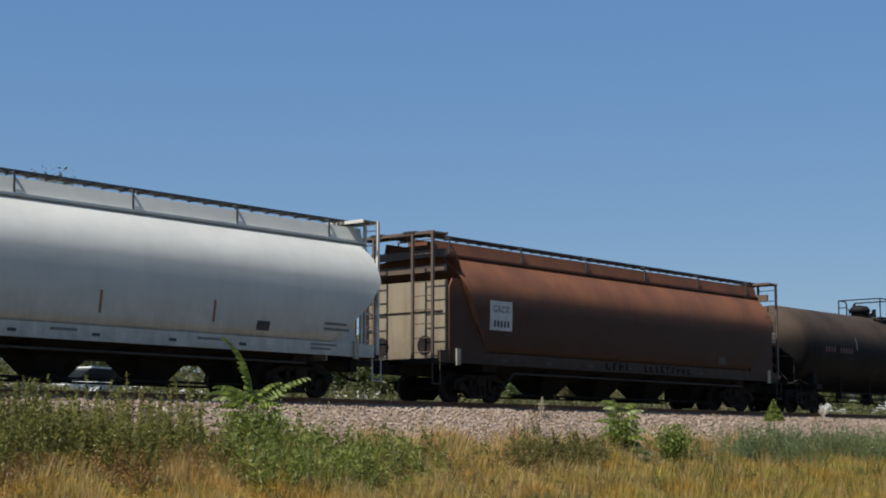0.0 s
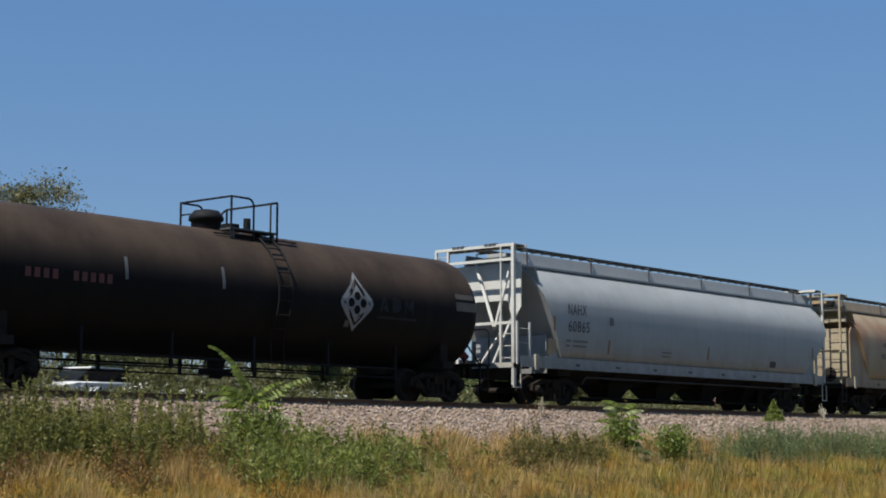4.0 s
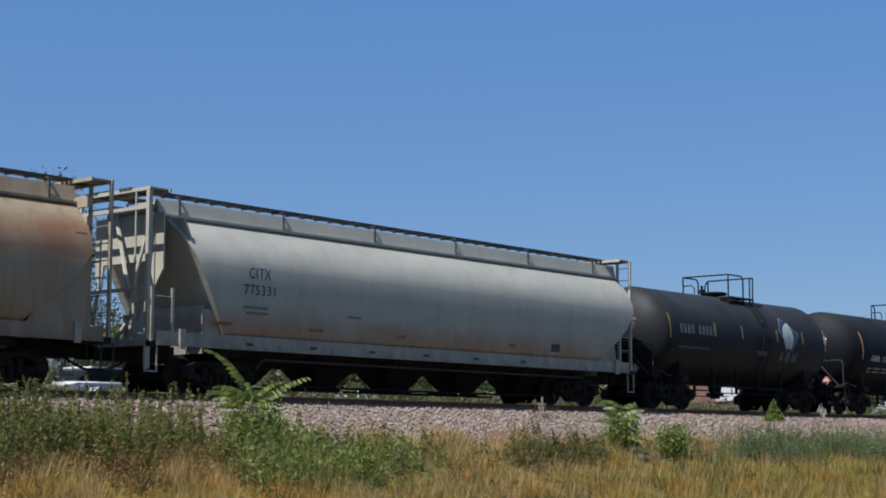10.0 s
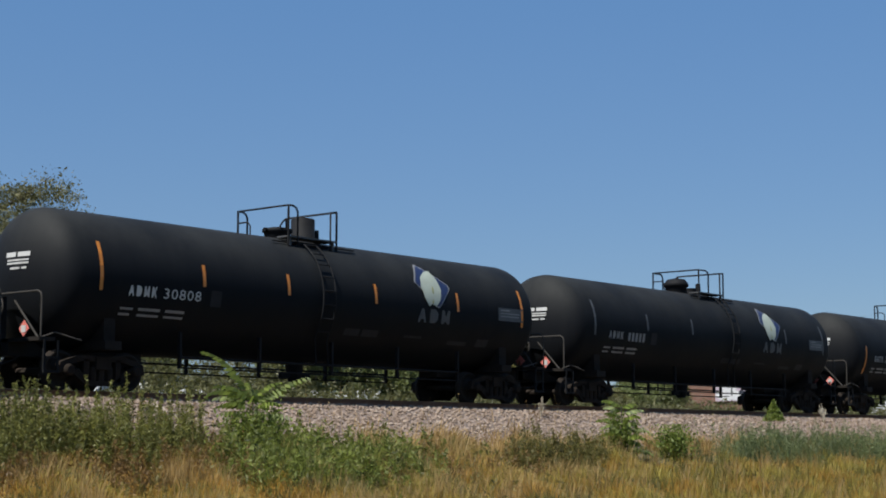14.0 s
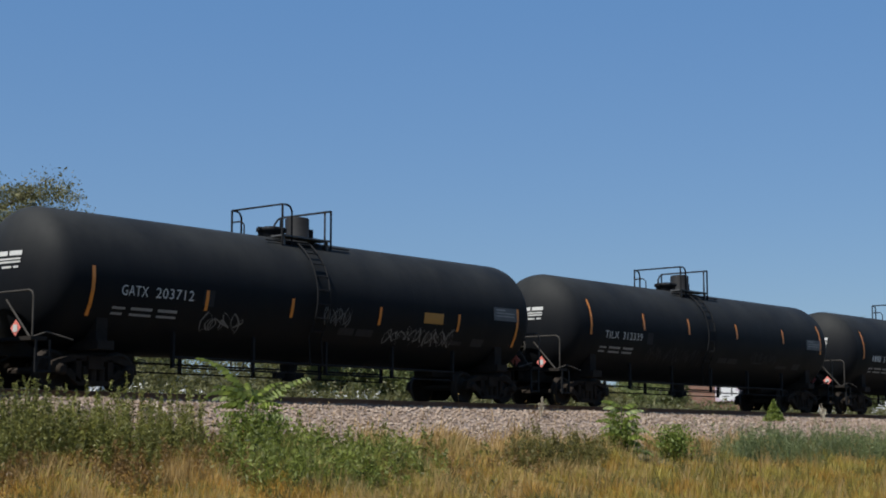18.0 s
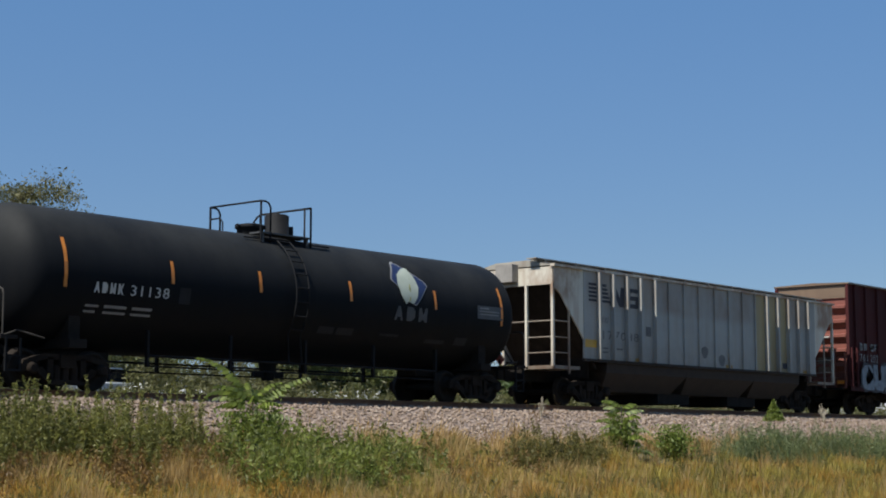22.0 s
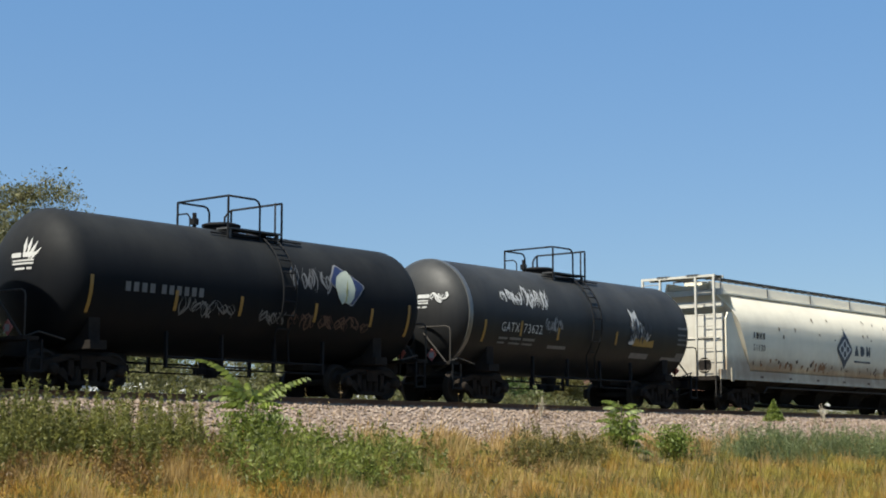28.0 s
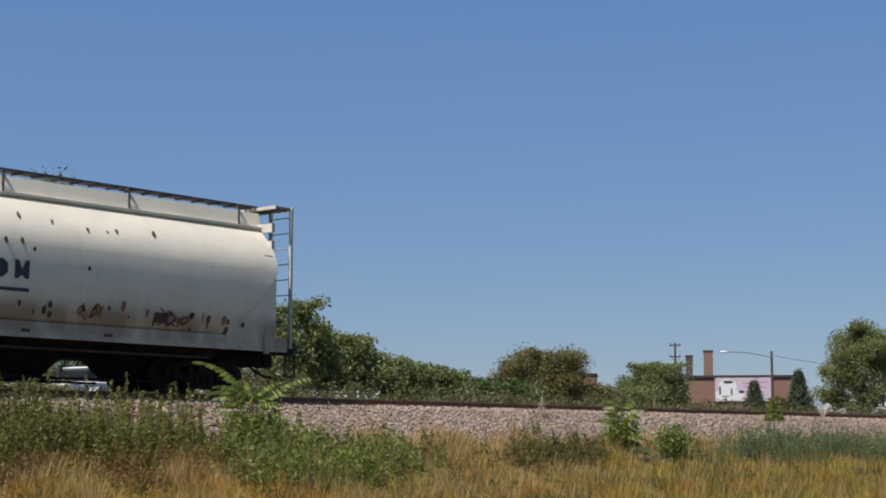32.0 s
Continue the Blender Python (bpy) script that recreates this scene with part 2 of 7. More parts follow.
M_MARK_DIM = plain("stencil_dim_brown", (0.10, 0.085, 0.065), 0.6, 0, 0.3)
M_MARK_RED = plain("stencil_dull_red", (0.13, 0.03, 0.025), 0.6, 0, 0.3)
M_MARK_DIRT = plain("dark_rust", (0.10, 0.055, 0.035), 0.8, 0, 0.4)
M_MARK_NAVY = plain("stencil_navy", (0.03, 0.035, 0.055), 0.6, 0, 0.2)
M_STREAK = plain("rust_streak", (0.30, 0.15, 0.07), 0.8, 0, 0.35)
M_SPRAY = plain("spray_white", (0.21, 0.26, 0.31), 0.6, 0, 0.45, 5.0)
M_SPRAY_DARK = plain("spray_dark", (0.02, 0.02, 0.03), 0.6, 0, 0.2)
M_SPRAY_NAVY = plain("spray_navy", (0.022, 0.032, 0.055), 0.6, 0, 0.3)
M_SPRAY_CREAM = plain("spray_cream", (0.30, 0.285, 0.23), 0.6, 0, 0.25)
M_SPRAY_TEAL = plain("spray_teal", (0.11, 0.22, 0.25), 0.6, 0, 0.25)
M_SPRAY_DULL = plain("spray_dull_mauve", (0.115, 0.085, 0.09), 0.7, 0, 0.4)
M_BARE = plain("bare_metal", (0.22, 0.22, 0.21), 0.35, 0.6, 0.2)
M_BRICK, nt, bsdf, at = surface("brick_brown", 0.9)
courses = nt.nodes.new("ShaderNodeTexBrick")
courses.inputs["Color1"].default_value, courses.inputs["Color2"].default_value, courses.inputs["Mortar"].default_value = (0.145, 0.068, 0.045, 1), (0.19, 0.092, 0.06, 1), (0.22, 0.18, 0.15, 1)
courses.inputs["Scale"].default_value = 4.0
spin = nt.nodes.new("ShaderNodeMapping")
spin.inputs["Rotation"].default_value = (radians(90), 0, 0)
nt.links.new(at, spin.inputs["Vector"])
nt.links.new(spin.outputs[0], courses.inputs["Vector"])
nt.links.new(courses.outputs["Color"], bsdf.inputs["Base Color"])
M_BRICK_DARK = plain("brick_sooty", (0.10, 0.075, 0.06), 0.9, 0, 0.3)
M_PINK = plain("panel_pink", (0.62, 0.50, 0.58), 0.6, 0, 0.08)
M_PINK_DEEP = plain("panel_deep_pink", (0.55, 0.35, 0.45), 0.6, 0, 0.1)
M_SIGN_WHITE = plain("paint_white", (0.80, 0.80, 0.80), 0.6, 0, 0.05)
M_GLASS = plain("car_glass_dark", (0.02, 0.025, 0.03), 0.1, 0, 0.1)
M_LEAF_FRESH2 = leafy("leaves_hedge", (0.035, 0.07, 0.015), (0.10, 0.16, 0.035))
M_WEED_FAR = leafy("weeds_far", (0.042, 0.050, 0.018), (0.21, 0.215, 0.075), 0.4)
M_WEED_DULL = leafy("weeds_dull", (0.12, 0.07, 0.026), (0.40, 0.26, 0.09), 0.45)

# ---- mesh helpers ----
def part(name, bm, material, parent, label=""):
    """Links a bmesh as one mesh object under a thing or a part."""
    me = bpy.data.meshes.new(name)
    bmesh.ops.recalc_face_normals(bm, faces=bm.faces)
    bm.to_mesh(me)
    bm.free()
    for mt in material if isinstance(material, (list, tuple)) else (material,):
        me.materials.append(mt)
    ob = new(name, me)
    ob.parent = parent
    if label:
        tagged(ob, label)
    return ob


def box(bm, x0, x1, y0, y1, z0, z1):
    v = [bm.verts.new((x, y, z)) for x in (x0, x1) for y in (y0, y1) for z in (z0, z1)]
    for f in ((0, 1, 3, 2), (4, 6, 7, 5), (0, 4, 5, 1), (2, 3, 7, 6), (0, 2, 6, 4), (1, 5, 7, 3)):
        bm.faces.new([v[i] for i in f])


def rod(bm, a, b, r, seg=8):
    """A round bar from a to b."""
    a, b = Vector(a), Vector(b)
    q = (b - a).to_track_quat("Z", "Y").to_matrix()
    ring = [[bm.verts.new(p + q @ Vector((r * math.cos(t), r * math.sin(t), 0))) for t in (2 * math.pi * i / seg for i in range(seg))] for p in (a, b)]
    for i in range(seg):
        bm.faces.new((ring[0][i], ring[0][(i + 1) % seg], ring[1][(i + 1) % seg], ring[1][i]))
    bm.faces.new(ring[0][::-1]), bm.faces.new(ring[1])


def pipe(bm, pts, r, seg=6):
    """A bent round bar through the given points, one piece."""
    pts = [Vector(p) for p in pts]
    side, rings = None, []
    for i, p in enumerate(pts):
        way = (pts[min(i + 1, len(pts) - 1)] - pts[max(i - 1, 0)]).normalized()
        if side is None:
            side = way.orthogonal().normalized()
        side = (side - way * side.dot(way)).normalized()
        other = way.cross(side)
        rings.append([p + (side * math.cos(t) + other * math.sin(t)) * r for t in (2 * math.pi * k / seg for k in range(seg))])
    loft(bm, rings)


def prism(bm, pts, y0, y1):
    """A polygon in x and z, drawn out from y0 to y1."""
    a = [bm.verts.new((x, y0, z)) for x, z in pts]
    b = [bm.verts.new((x, y1, z)) for x, z in pts]
    bm.faces.new(a), bm.faces.new(b[::-1])
    n = len(pts)
    for i in range(n):
        bm.faces.new((a[i], b[i], b[(i + 1) % n], a[(i + 1) % n]))


def loft(bm, rings, caps=True):
    """Skin over rings of equally many points; smooth faces."""
    vs = [[bm.verts.new(p) for p in ring] for ring in rings]
    n = len(vs[0])
    for a, b in zip(vs, vs[1:]):
        for i in range(n):
            bm.faces.new((a[i], a[(i + 1) % n], b[(i + 1) % n], b[i])).smooth = True
    if caps:
        for face in (bm.faces.new(vs[0][::-1]), bm.faces.new(vs[-1])):
            for edge in face.edges:
                edge.smooth = False
    return vs


def lathe(bm, profile, axis="y", seg=24, at=(0, 0, 0), smooth=True):
    """Turns (along, radius) pairs about an axis."""
    rings = []
    for s, r in profile:
        ring = []
        for i in range(seg):
            c, d = r * math.cos(2 * math.pi * i / seg), r * math.sin(2 * math.pi * i / seg)
            p = {"x": (s, c, d), "y": (c, s, d), "z": (c, d, s)}[axis]
            ring.append((p[0] + at[0], p[1] + at[1], p[2] + at[2]))
        rings.append(ring)
    loft(bm, rings)


def thing(name, label, category, group="", m=None):
    ob = tagged(new(name), label, category, group)
    ob.empty_display_size = 0.3
    if m is not None:
        ob.matrix_world = m
    return ob


LETTERS = {}


def letters(text):
    """The built-in font as a flat mesh, one unit high: points and faces."""
    if text not in LETTERS:
        cu = bpy.data.curves.new("text", "FONT")
        cu.body, cu.size, cu.resolution_u, cu.space_character = text, 1.4, 2, 1.1
        ob = new("text", cu)
        bpy.context.view_layer.update()
        me = bpy.data.meshes.new_from_object(ob.evaluated_get(bpy.context.evaluated_depsgraph_get()))
        LETTERS[text] = ([tuple(v.co) for v in me.vertices], [tuple(p.vertices) for p in me.polygons])
        bpy.data.objects.remove(ob)
        bpy.data.curves.remove(cu)
        bpy.data.meshes.remove(me)
    return LETTERS[text]


def write(bm, text, size, wide, skin, x, z):
    """Letters on a curved side: skin(x, z) gives the place on it. wide: total width."""
    pts, faces = letters(text)
    k = wide / max(p[0] for p in pts)
    vs = [bm.verts.new(skin(x + px * k, z + py * size)) for px, py, _ in pts]
    for f in faces:
        try:
            bm.faces.new([vs[i] for i in f])
        except ValueError:
            pass


def patch(bm, skin, x0, x1, z0, z1, nx=1, nz=3):
    """A thin painted field on a curved side."""
    g = [[bm.verts.new(skin(x0 + (x1 - x0) * i / nx, z0 + (z1 - z0) * j / nz)) for j in range(nz + 1)] for i in range(nx + 1)]
    for i in range(nx):
        for j in range(nz):
            bm.faces.new((g[i][j], g[i + 1][j], g[i + 1][j + 1], g[i][j + 1]))


def outline(bm, skin, pts, cx, cz, rings=4):
    """A field of any round or pointed outline, fanned about its middle so that it follows the side."""
    vs = [[bm.verts.new(skin(cx + (px - cx) * k / rings, cz + (pz - cz) * k / rings)) for px, pz in pts] for k in range(1, rings + 1)]
    n = len(pts)
    bm.faces.new(vs[0])
    for a, b in zip(vs, vs[1:]):
        for i in range(n):
            bm.faces.new((a[i], a[(i + 1) % n], b[(i + 1) % n], b[i]))


def scrawl(car, material, skin, x0, x1, z0, z1, seed, strokes=9, thick=0.05):
    """Sprayed strokes that spell nothing: bent ribbons."""
    rnd = random.Random(seed)
    for k in range(strokes):
        bm = bmesh.new()
        cx = x0 + (x1 - x0) * (k + 0.5) / strokes
        w, h, up = (x1 - x0) / strokes * 0.62, (z1 - z0) / 2, rnd.choice((-1, 1))
        knots = [(cx + w * rnd.uniform(-1, 1), (z0 + z1) / 2 + h * up * (-1) ** j * rnd.uniform(0.25, 1.0)) for j in range(5)]
        pts = []
        for i in range(17):
            j = min(3, i // 4)
            f = (i - 4 * j) / 4
            f = f * f * (3 - 2 * f) * 0.6 + f * 0.4
            (ax, az), (bx, bz) = knots[j], knots[j + 1]
            swell = math.sin(math.pi * f) * w * 0.6 * (-1) ** (j + k)
            pts.append((ax + (bx - ax) * f + swell, az + (bz - az) * f))
        last = None
        for i, (px, pz) in enumerate(pts):
            a, b = pts[max(0, i - 1)], pts[min(16, i + 1)]
            dx, dz = b[0] - a[0], b[1] - a[1]
            n = math.hypot(dx, dz) or 1
            tk = thick * (0.7 + 0.5 * math.sin(i * 0.6 + seed))
            pair = [bm.verts.new(skin(px - dz / n * tk * s, pz + dx / n * tk * s)) for s in (-1, 1)]
            if last:
                bm.faces.new((last[0], pair[0], pair[1], last[1]))
            last = pair
        part("sprayed_stroke", bm, material, car)


# ---- running gear ----
WHEEL_R = 0.42
TURNING = []


def truck(parent, x, z0=0.0):
    """A two-axle freight truck: bolster, two cast side frames, two wheelsets."""
    bm = bmesh.new()
    box(bm, x - 0.2, x + 0.2, -1.15, 1.15, 0.45, 0.72)
    box(bm, x - 0.28, x + 0.28, -0.3, 0.3, 0.72, 0.84)
    bolster = part("truck", bm, M_TRUCK, parent)
    for side in (-1, 1):
        bm = bmesh.new()
        y0, y1 = side * 0.94, side * 1.10
        prism(bm, [(x - 1.14, 0.36), (x - 1.10, 0.58), (x - 0.62, 0.74), (x + 0.62, 0.74), (x + 1.10, 0.58), (x + 1.14, 0.36), (x + 0.98, 0.36), (x + 0.92, 0.52), (x + 0.52, 0.62), (x - 0.52, 0.62), (x - 0.92, 0.52), (x - 0.98, 0.36)], y0, y1)
        prism(bm, [(x - 0.86, 0.42), (x - 0.62, 0.46), (x - 0.36, 0.20), (x + 0.36, 0.20), (x + 0.62, 0.46), (x + 0.86, 0.42), (x + 0.42, 0.10), (x - 0.42, 0.10)], y0, y1)
        for px in (-0.42, 0.42):
            box(bm, x + px - 0.07, x + px + 0.07, y0, y1, 0.18, 0.66)
        for px in (-0.22, 0, 0.22):
            rod(bm, (x + px, side * 1.02, 0.2), (x + px, side * 1.02, 0.5), 0.09, 8)
        part("side_frame", bm, M_TRUCK, bolster)
        for px in (-0.89, 0.89):
            bm = bmesh.new()
            lathe(bm, [(side * 1.00, 0.13), (side * 1.16, 0.13), (side * 1.19, 0.08)], "y", 10, (x + px, 0, WHEEL_R))
            part("bearing_cap", bm, M_TRUCK, bolster)
    for px in (-0.89, 0.89):
        bm = bmesh.new()
        for side in (-1, 1):
            s = side
            lathe(bm, [(s * 0.66, 0.14), (s * 0.70, 0.36), (s * 0.685, 0.38), (s * 0.68, 0.45), (s * 0.71, 0.45), (s * 0.72, 0.425), (s * 0.82, 0.415), (s * 0.82, 0.35), (s * 0.76, 0.33), (s * 0.77, 0.15), (s * 0.84, 0.14)], "y", 20)
        rod(bm, (0, -1.0, 0), (0, 1.0, 0), 0.08, 8)
        axle = part("wheelset", bm, M_WHEEL, bolster)
        axle.location = (x + px, 0, WHEEL_R)
        TURNING.append((axle, x + px))
    return bolster


def coupler(parent, x, way):
    bm = bmesh.new()
    box(bm, min(x, x - way * 0.7), max(x, x - way * 0.7), -0.09, 0.09, 0.78, 0.96)
    box(bm, x - 0.13, x + 0.13, -0.17, 0.17, 0.72, 1.02)
    part("coupler", bm, M_TRUCK, parent)
    bm = bmesh.new()
    pts = [(x - way * 0.9, -0.3, 0.85), (x - way * 0.6, -0.32, 0.62), (x - way * 0.25, -0.3, 0.5), (x, -0.28, 0.48)]
    pipe(bm, pts, 0.03)
    part("brake_hose", bm, M_DARK, parent)


def ladder(parent, x, y0, y1, z0, z1, material, rungs=8, along=False, name="ladder"):
    """Two stiles, with each rung a piece of its own."""
    for y in (y0, y1):
        bm = bmesh.new()
        a = (x, y, 0) if not along else (y, x, 0)
        box(bm, a[0] - 0.035, a[0] + 0.035, a[1] - 0.035, a[1] + 0.035, z0, z1)
        frame_ob = part(name + "_stile", bm, material, parent)
    shared = None
    for i in range(rungs):
        z = z0 + (z1 - z0) * (i + 0.5) / rungs
        if shared is None:
            bm = bmesh.new()
            rod(bm, (y0, x, 0) if along else (x, y0, 0), (y1, x, 0) if along else (x, y1, 0), 0.014, 6)
            rung = part("rung", bm, material, frame_ob)
            shared = rung.data
        else:
            rung = new("rung", shared)
            rung.parent = frame_ob
        rung.location.z = z
    return frame_ob


TRAIN = []


def rail_car(name, label, category, mid):
    """A car's base, whose middle stands mid metres along the track when the clip begins."""
    car = thing(name, label, category, "cars of the freight train", pose(mid, 0, RAIL))
    TRAIN.append((car, mid))
    return car


# ---- covered hoppers with curved sides ----
SIDE = ((1.46, 1.30), (1.535, 1.6), (1.59, 1.95), (1.615, 2.35), (1.615, 2.88), (1.575, 3.09), (1.49, 3.30), (1.37, 3.50), (1.22, 3.68), (1.08, 3.83), (0.95, 3.96))


def hopper_skin(x, z):
    """The place on a curved hopper's near side, a little proud."""
    for (ya, za), (yb, zb) in zip(SIDE, SIDE[1:]):
        if z <= zb or (yb, zb) == SIDE[-1]:
            k = (z - za) / (zb - za)
            return (x, -(ya + (yb - ya) * k) - 0.012, z)


def diamond_emblem(car, x, z, h, skin, letters_wide=0.0, color=None, field=None):
    """A blue rhombus with a ring of pale petals, and three block letters drawn as plain bars beside it."""
    blue = color or M_LOGO_BLUE
    w = h * 0.40
    lift = lambda k: (lambda a, b: (lambda p: (p[0], p[1] - k, p[2]))(skin(a, b)))
    bm = bmesh.new()
    outline(bm, lift(0.004), [(x, z + h / 2), (x + w * 0.35, z + 0.27 * h), (x + w * 0.92, z + 0.04 * h), (x + w, z - 0.03 * h), (x + w * 0.9, z - 0.12 * h), (x + w * 0.3, z - 0.35 * h), (x, z - h / 2), (x - w * 0.3, z - 0.35 * h), (x - w * 0.9, z - 0.12 * h), (x - w, z - 0.03 * h), (x - w * 0.92, z + 0.04 * h), (x - w * 0.35, z + 0.27 * h)], x, z)
    emblem = part("emblem", bm, blue, car, "blue diamond emblem")
    bm = bmesh.new()
    q, z = h * 0.255, z - 0.03 * h
    petal = blue
    if field:
        k = 0.80
        outline(bm, lift(0.007), [(x, z + 0.42 * h), (x + k * w * 0.42, z + 0.24 * h), (x + k * w, z), (x + k * w * 0.4, z - 0.25 * h), (x, z - 0.38 * h), (x - k * w * 0.4, z - 0.25 * h), (x - k * w, z), (x - k * w * 0.42, z + 0.24 * h)], x, z)
        part("emblem_line", bm, field, emblem)
        bm = bmesh.new()
        q, petal = h * 0.24, field
    outline(bm, lift(0.010), [(x, z + q), (x + q * 1.3, z), (x, z - q), (x - q * 1.3, z)] if not field else [(x, z + q * 1.3), (x + q * 0.5, z + q * 0.62), (x + q * 1.2, z), (x + q * 0.5, z - q * 0.75), (x, z - q * 1.35), (x - q * 0.5, z - q * 0.75), (x - q * 1.2, z), (x - q * 0.5, z + q * 0.62)], x, z)
    part("emblem_field", bm, blue if field else M_MARK_WHITE, emblem)
    for dx, dz in ((0, 1), (0, -1), (1, 0), (-1, 0)):
        bm = bmesh.new()
        cx, cz, r = x + dx * h * 0.145, z + dz * h * 0.115, h * 0.078
        outline(bm, lift(0.016), [(cx + r * math.cos(a), cz + r * math.sin(a)) for a in (i * 0.7854 for i in range(8))], cx, cz, 1)
        part("petal", bm, petal, emblem)
    if letters_wide:
        word_shapes(car, skin, x + w + 0.22, z - h * 0.13, letters_wide, h * 0.24, blue)


def word_shapes(car, skin, x, z, wide, tall, material, n=3):
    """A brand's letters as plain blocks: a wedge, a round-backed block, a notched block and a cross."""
    k, t = wide / n * 0.70, tall
    for i, pts in enumerate(BLOCKS[:n]):
        bm = bmesh.new()
        vs = [bm.verts.new(skin(x + i * wide / n + px * k, z + pz * t)) for px, pz in pts]
        bmesh.ops.triangulate(bm, faces=[bm.faces.new(vs)])
        part("emblem_bar", bm, material, car)


BLOCKS = (((0, 0), (0.36, 1), (0.64, 1), (1, 0), (0.76, 0), (0.68, 0.24), (0.34, 0.24), (0.42, 0.42), (0.60, 0.42), (0.5, 0.76), (0.24, 0)),
          ((0, 0), (0, 1), (0.6, 1), (0.95, 0.75), (0.95, 0.25), (0.6, 0), (0.24, 0), (0.24, 0.2), (0.55, 0.2), (0.70, 0.36), (0.70, 0.64), (0.55, 0.8), (0.24, 0.8), (0.235, 0)),
          ((0, 0), (0, 1), (0.26, 1), (0.5, 0.5), (0.74, 1), (1, 1), (1, 0), (0.77, 0), (0.77, 0.6), (0.56, 0.16), (0.44, 0.16), (0.23, 0.6), (0.23, 0)),
          ((0, 0), (0.36, 0.5), (0.02, 1), (0.30, 1), (0.5, 0.68), (0.70, 1), (0.98, 1), (0.64, 0.5), (1, 0), (0.72, 0), (0.5, 0.32), (0.28, 0)))


def hopper(name, label, front, rear, body_mat, end_mat, closed=True, bays=3, coupled=None, posts=None, sill_mat=None):
    """A covered hopper from the ladder at its front to the ladder at its rear, in metres along the track."""
    mid = (front + rear) / 2
    car = rail_car(name, label, "hopper car", mid)
    h = (rear - front) / 2
    wall = h - 0.62
    post_mat = posts or body_mat
    # curved shell with slanted ends
    bm = bmesh.new()
    prof = [(-y, z) for y, z in SIDE] + [(-0.55, 4.12), (0.55, 4.12)] + [(y, z) for y, z in reversed(SIDE)]
    rings = []
    top, foot = wall - 0.25, wall - 1.6
    for k in range(-12, 13):
        ring = []
        for y, z in prof:
            f = min(1, max(0, (z - 1.3) / 2.55))
            end = foot + (top - foot) * f
            if k > 0:
                end = (wall - 0.04 if closed else h - 0.12) - 1.7 * min(1, max(0, (2.75 - z) / 1.4)) ** 1.2
            ring.append((end * k / 12, y, z))
        rings.append(ring)
    loft(bm, rings)
    part("body", bm, body_mat, car)
    # roof trough with its hatch coaming, and an eave strip
    tail = wall if closed else h - 0.10
    bm = bmesh.new()
    for s in (-1, 1):
        loft(bm, [[(x, s * 0.95, 3.98), (x, s * 0.86, 4.36), (x, s * 0.80, 4.36), (x, s * 0.86, 3.98)] for x in (-wall + 0.1, tail)])
        for f in bm.faces:
            f.smooth = False
        part("coaming", bm, body_mat, car)
        bm = bmesh.new()
    bm.free()
    bm = bmesh.new()
    box(bm, -wall + 0.1, wall - 0.1, -0.76, 0.76, 4.12, 4.24)
    part("roof", bm, body_mat, car)
    for s in (-1, 1):
        bm = bmesh.new()
        box(bm, -wall, tail, s * 0.985 - 0.05, s * 0.985 + 0.05, 3.95, 4.01)
        part("eave_strip", bm, body_mat, car)
    for k in range(10):
        bm = bmesh.new()
        x = -wall + 1.2 + k * (2 * wall - 2.4) / 9
        box(bm, x - 0.75, x + 0.75, -0.35, 0.35, 4.24, 4.40)
        part("hatch_cover", bm, body_mat, car)
    # running boards on brackets
    for s in (-1, 1):
        bm = bmesh.new()
        for j in range(3):
            y = s * (0.44 + j * 0.15)
            box(bm, -h, h, y - 0.06, y + 0.06, 4.50, 4.54)
        for j in range(int(4 * h)):
            x = -h + 0.25 + j * 0.5
            box(bm, x - 0.02, x + 0.02, s * 0.59 - 0.21, s * 0.59 + 0.21, 4.47, 4.50)
        part("running_board", bm, M_GRATE, car)
        n = 6
        for j in range(n):
            x = -wall + 0.7 + j * (2 * wall - 1.4) / (n - 1)
            bm = bmesh.new()
            box(bm, x - 0.022, x + 0.022, s * 0.93 - 0.012, s * 0.93 + 0.012, 4.03, 4.47)
            box(bm, x - 0.03, x + 0.03, min(s * 0.6, s * 0.95), max(s * 0.6, s * 0.95), 4.45, 4.48)
            part("bracket", bm, M_GRATE, car)
    # side sills
    for s in (-1, 1):
        bm = bmesh.new()
        y = s * 1.45
        box(bm, -h + 0.25, h - 0.25, y - 0.05, y + 0.05, 1.05, 1.34)
        box(bm, -h + 0.25, h - 0.25, y - 0.07, y + 0.05, 1.02, 1.055)
        part("side_sill", bm, sill_mat or body_mat, car)
        bm = bmesh.new()
        pipe(bm, [(-foot + 1.1, s * 1.40, 0.60), (-foot + 1.3, s * 1.43, 0.82), (foot - 0.4, s * 1.43, 0.80)], 0.03)
        part("pipe", bm, M_IRON, car)
        bm = bmesh.new()
        rod(bm, (-5.6, s * 0.95, 0.245), (5.6, s * 0.95, 0.245), 0.028)
        part("gate_rail", bm, M_DARK, car)
    bm = bmesh.new()
    box(bm, -h, h, -0.35, 0.35, 0.72, 1.08)
    for k in (-1, 1):
        box(bm, k * (h - 0.35) - 0.35, k * (h - 0.35) + 0.35, -1.45, 1.45, 0.98, 1.12)
        box(bm, k * (h - 2.6) - 0.3, k * (h - 2.6) + 0.3, -1.3, 1.3, 0.85, 1.1)
    part("underframe", bm, M_DARK, car)
    # hopper bays
    bays, span = 5, 14.0
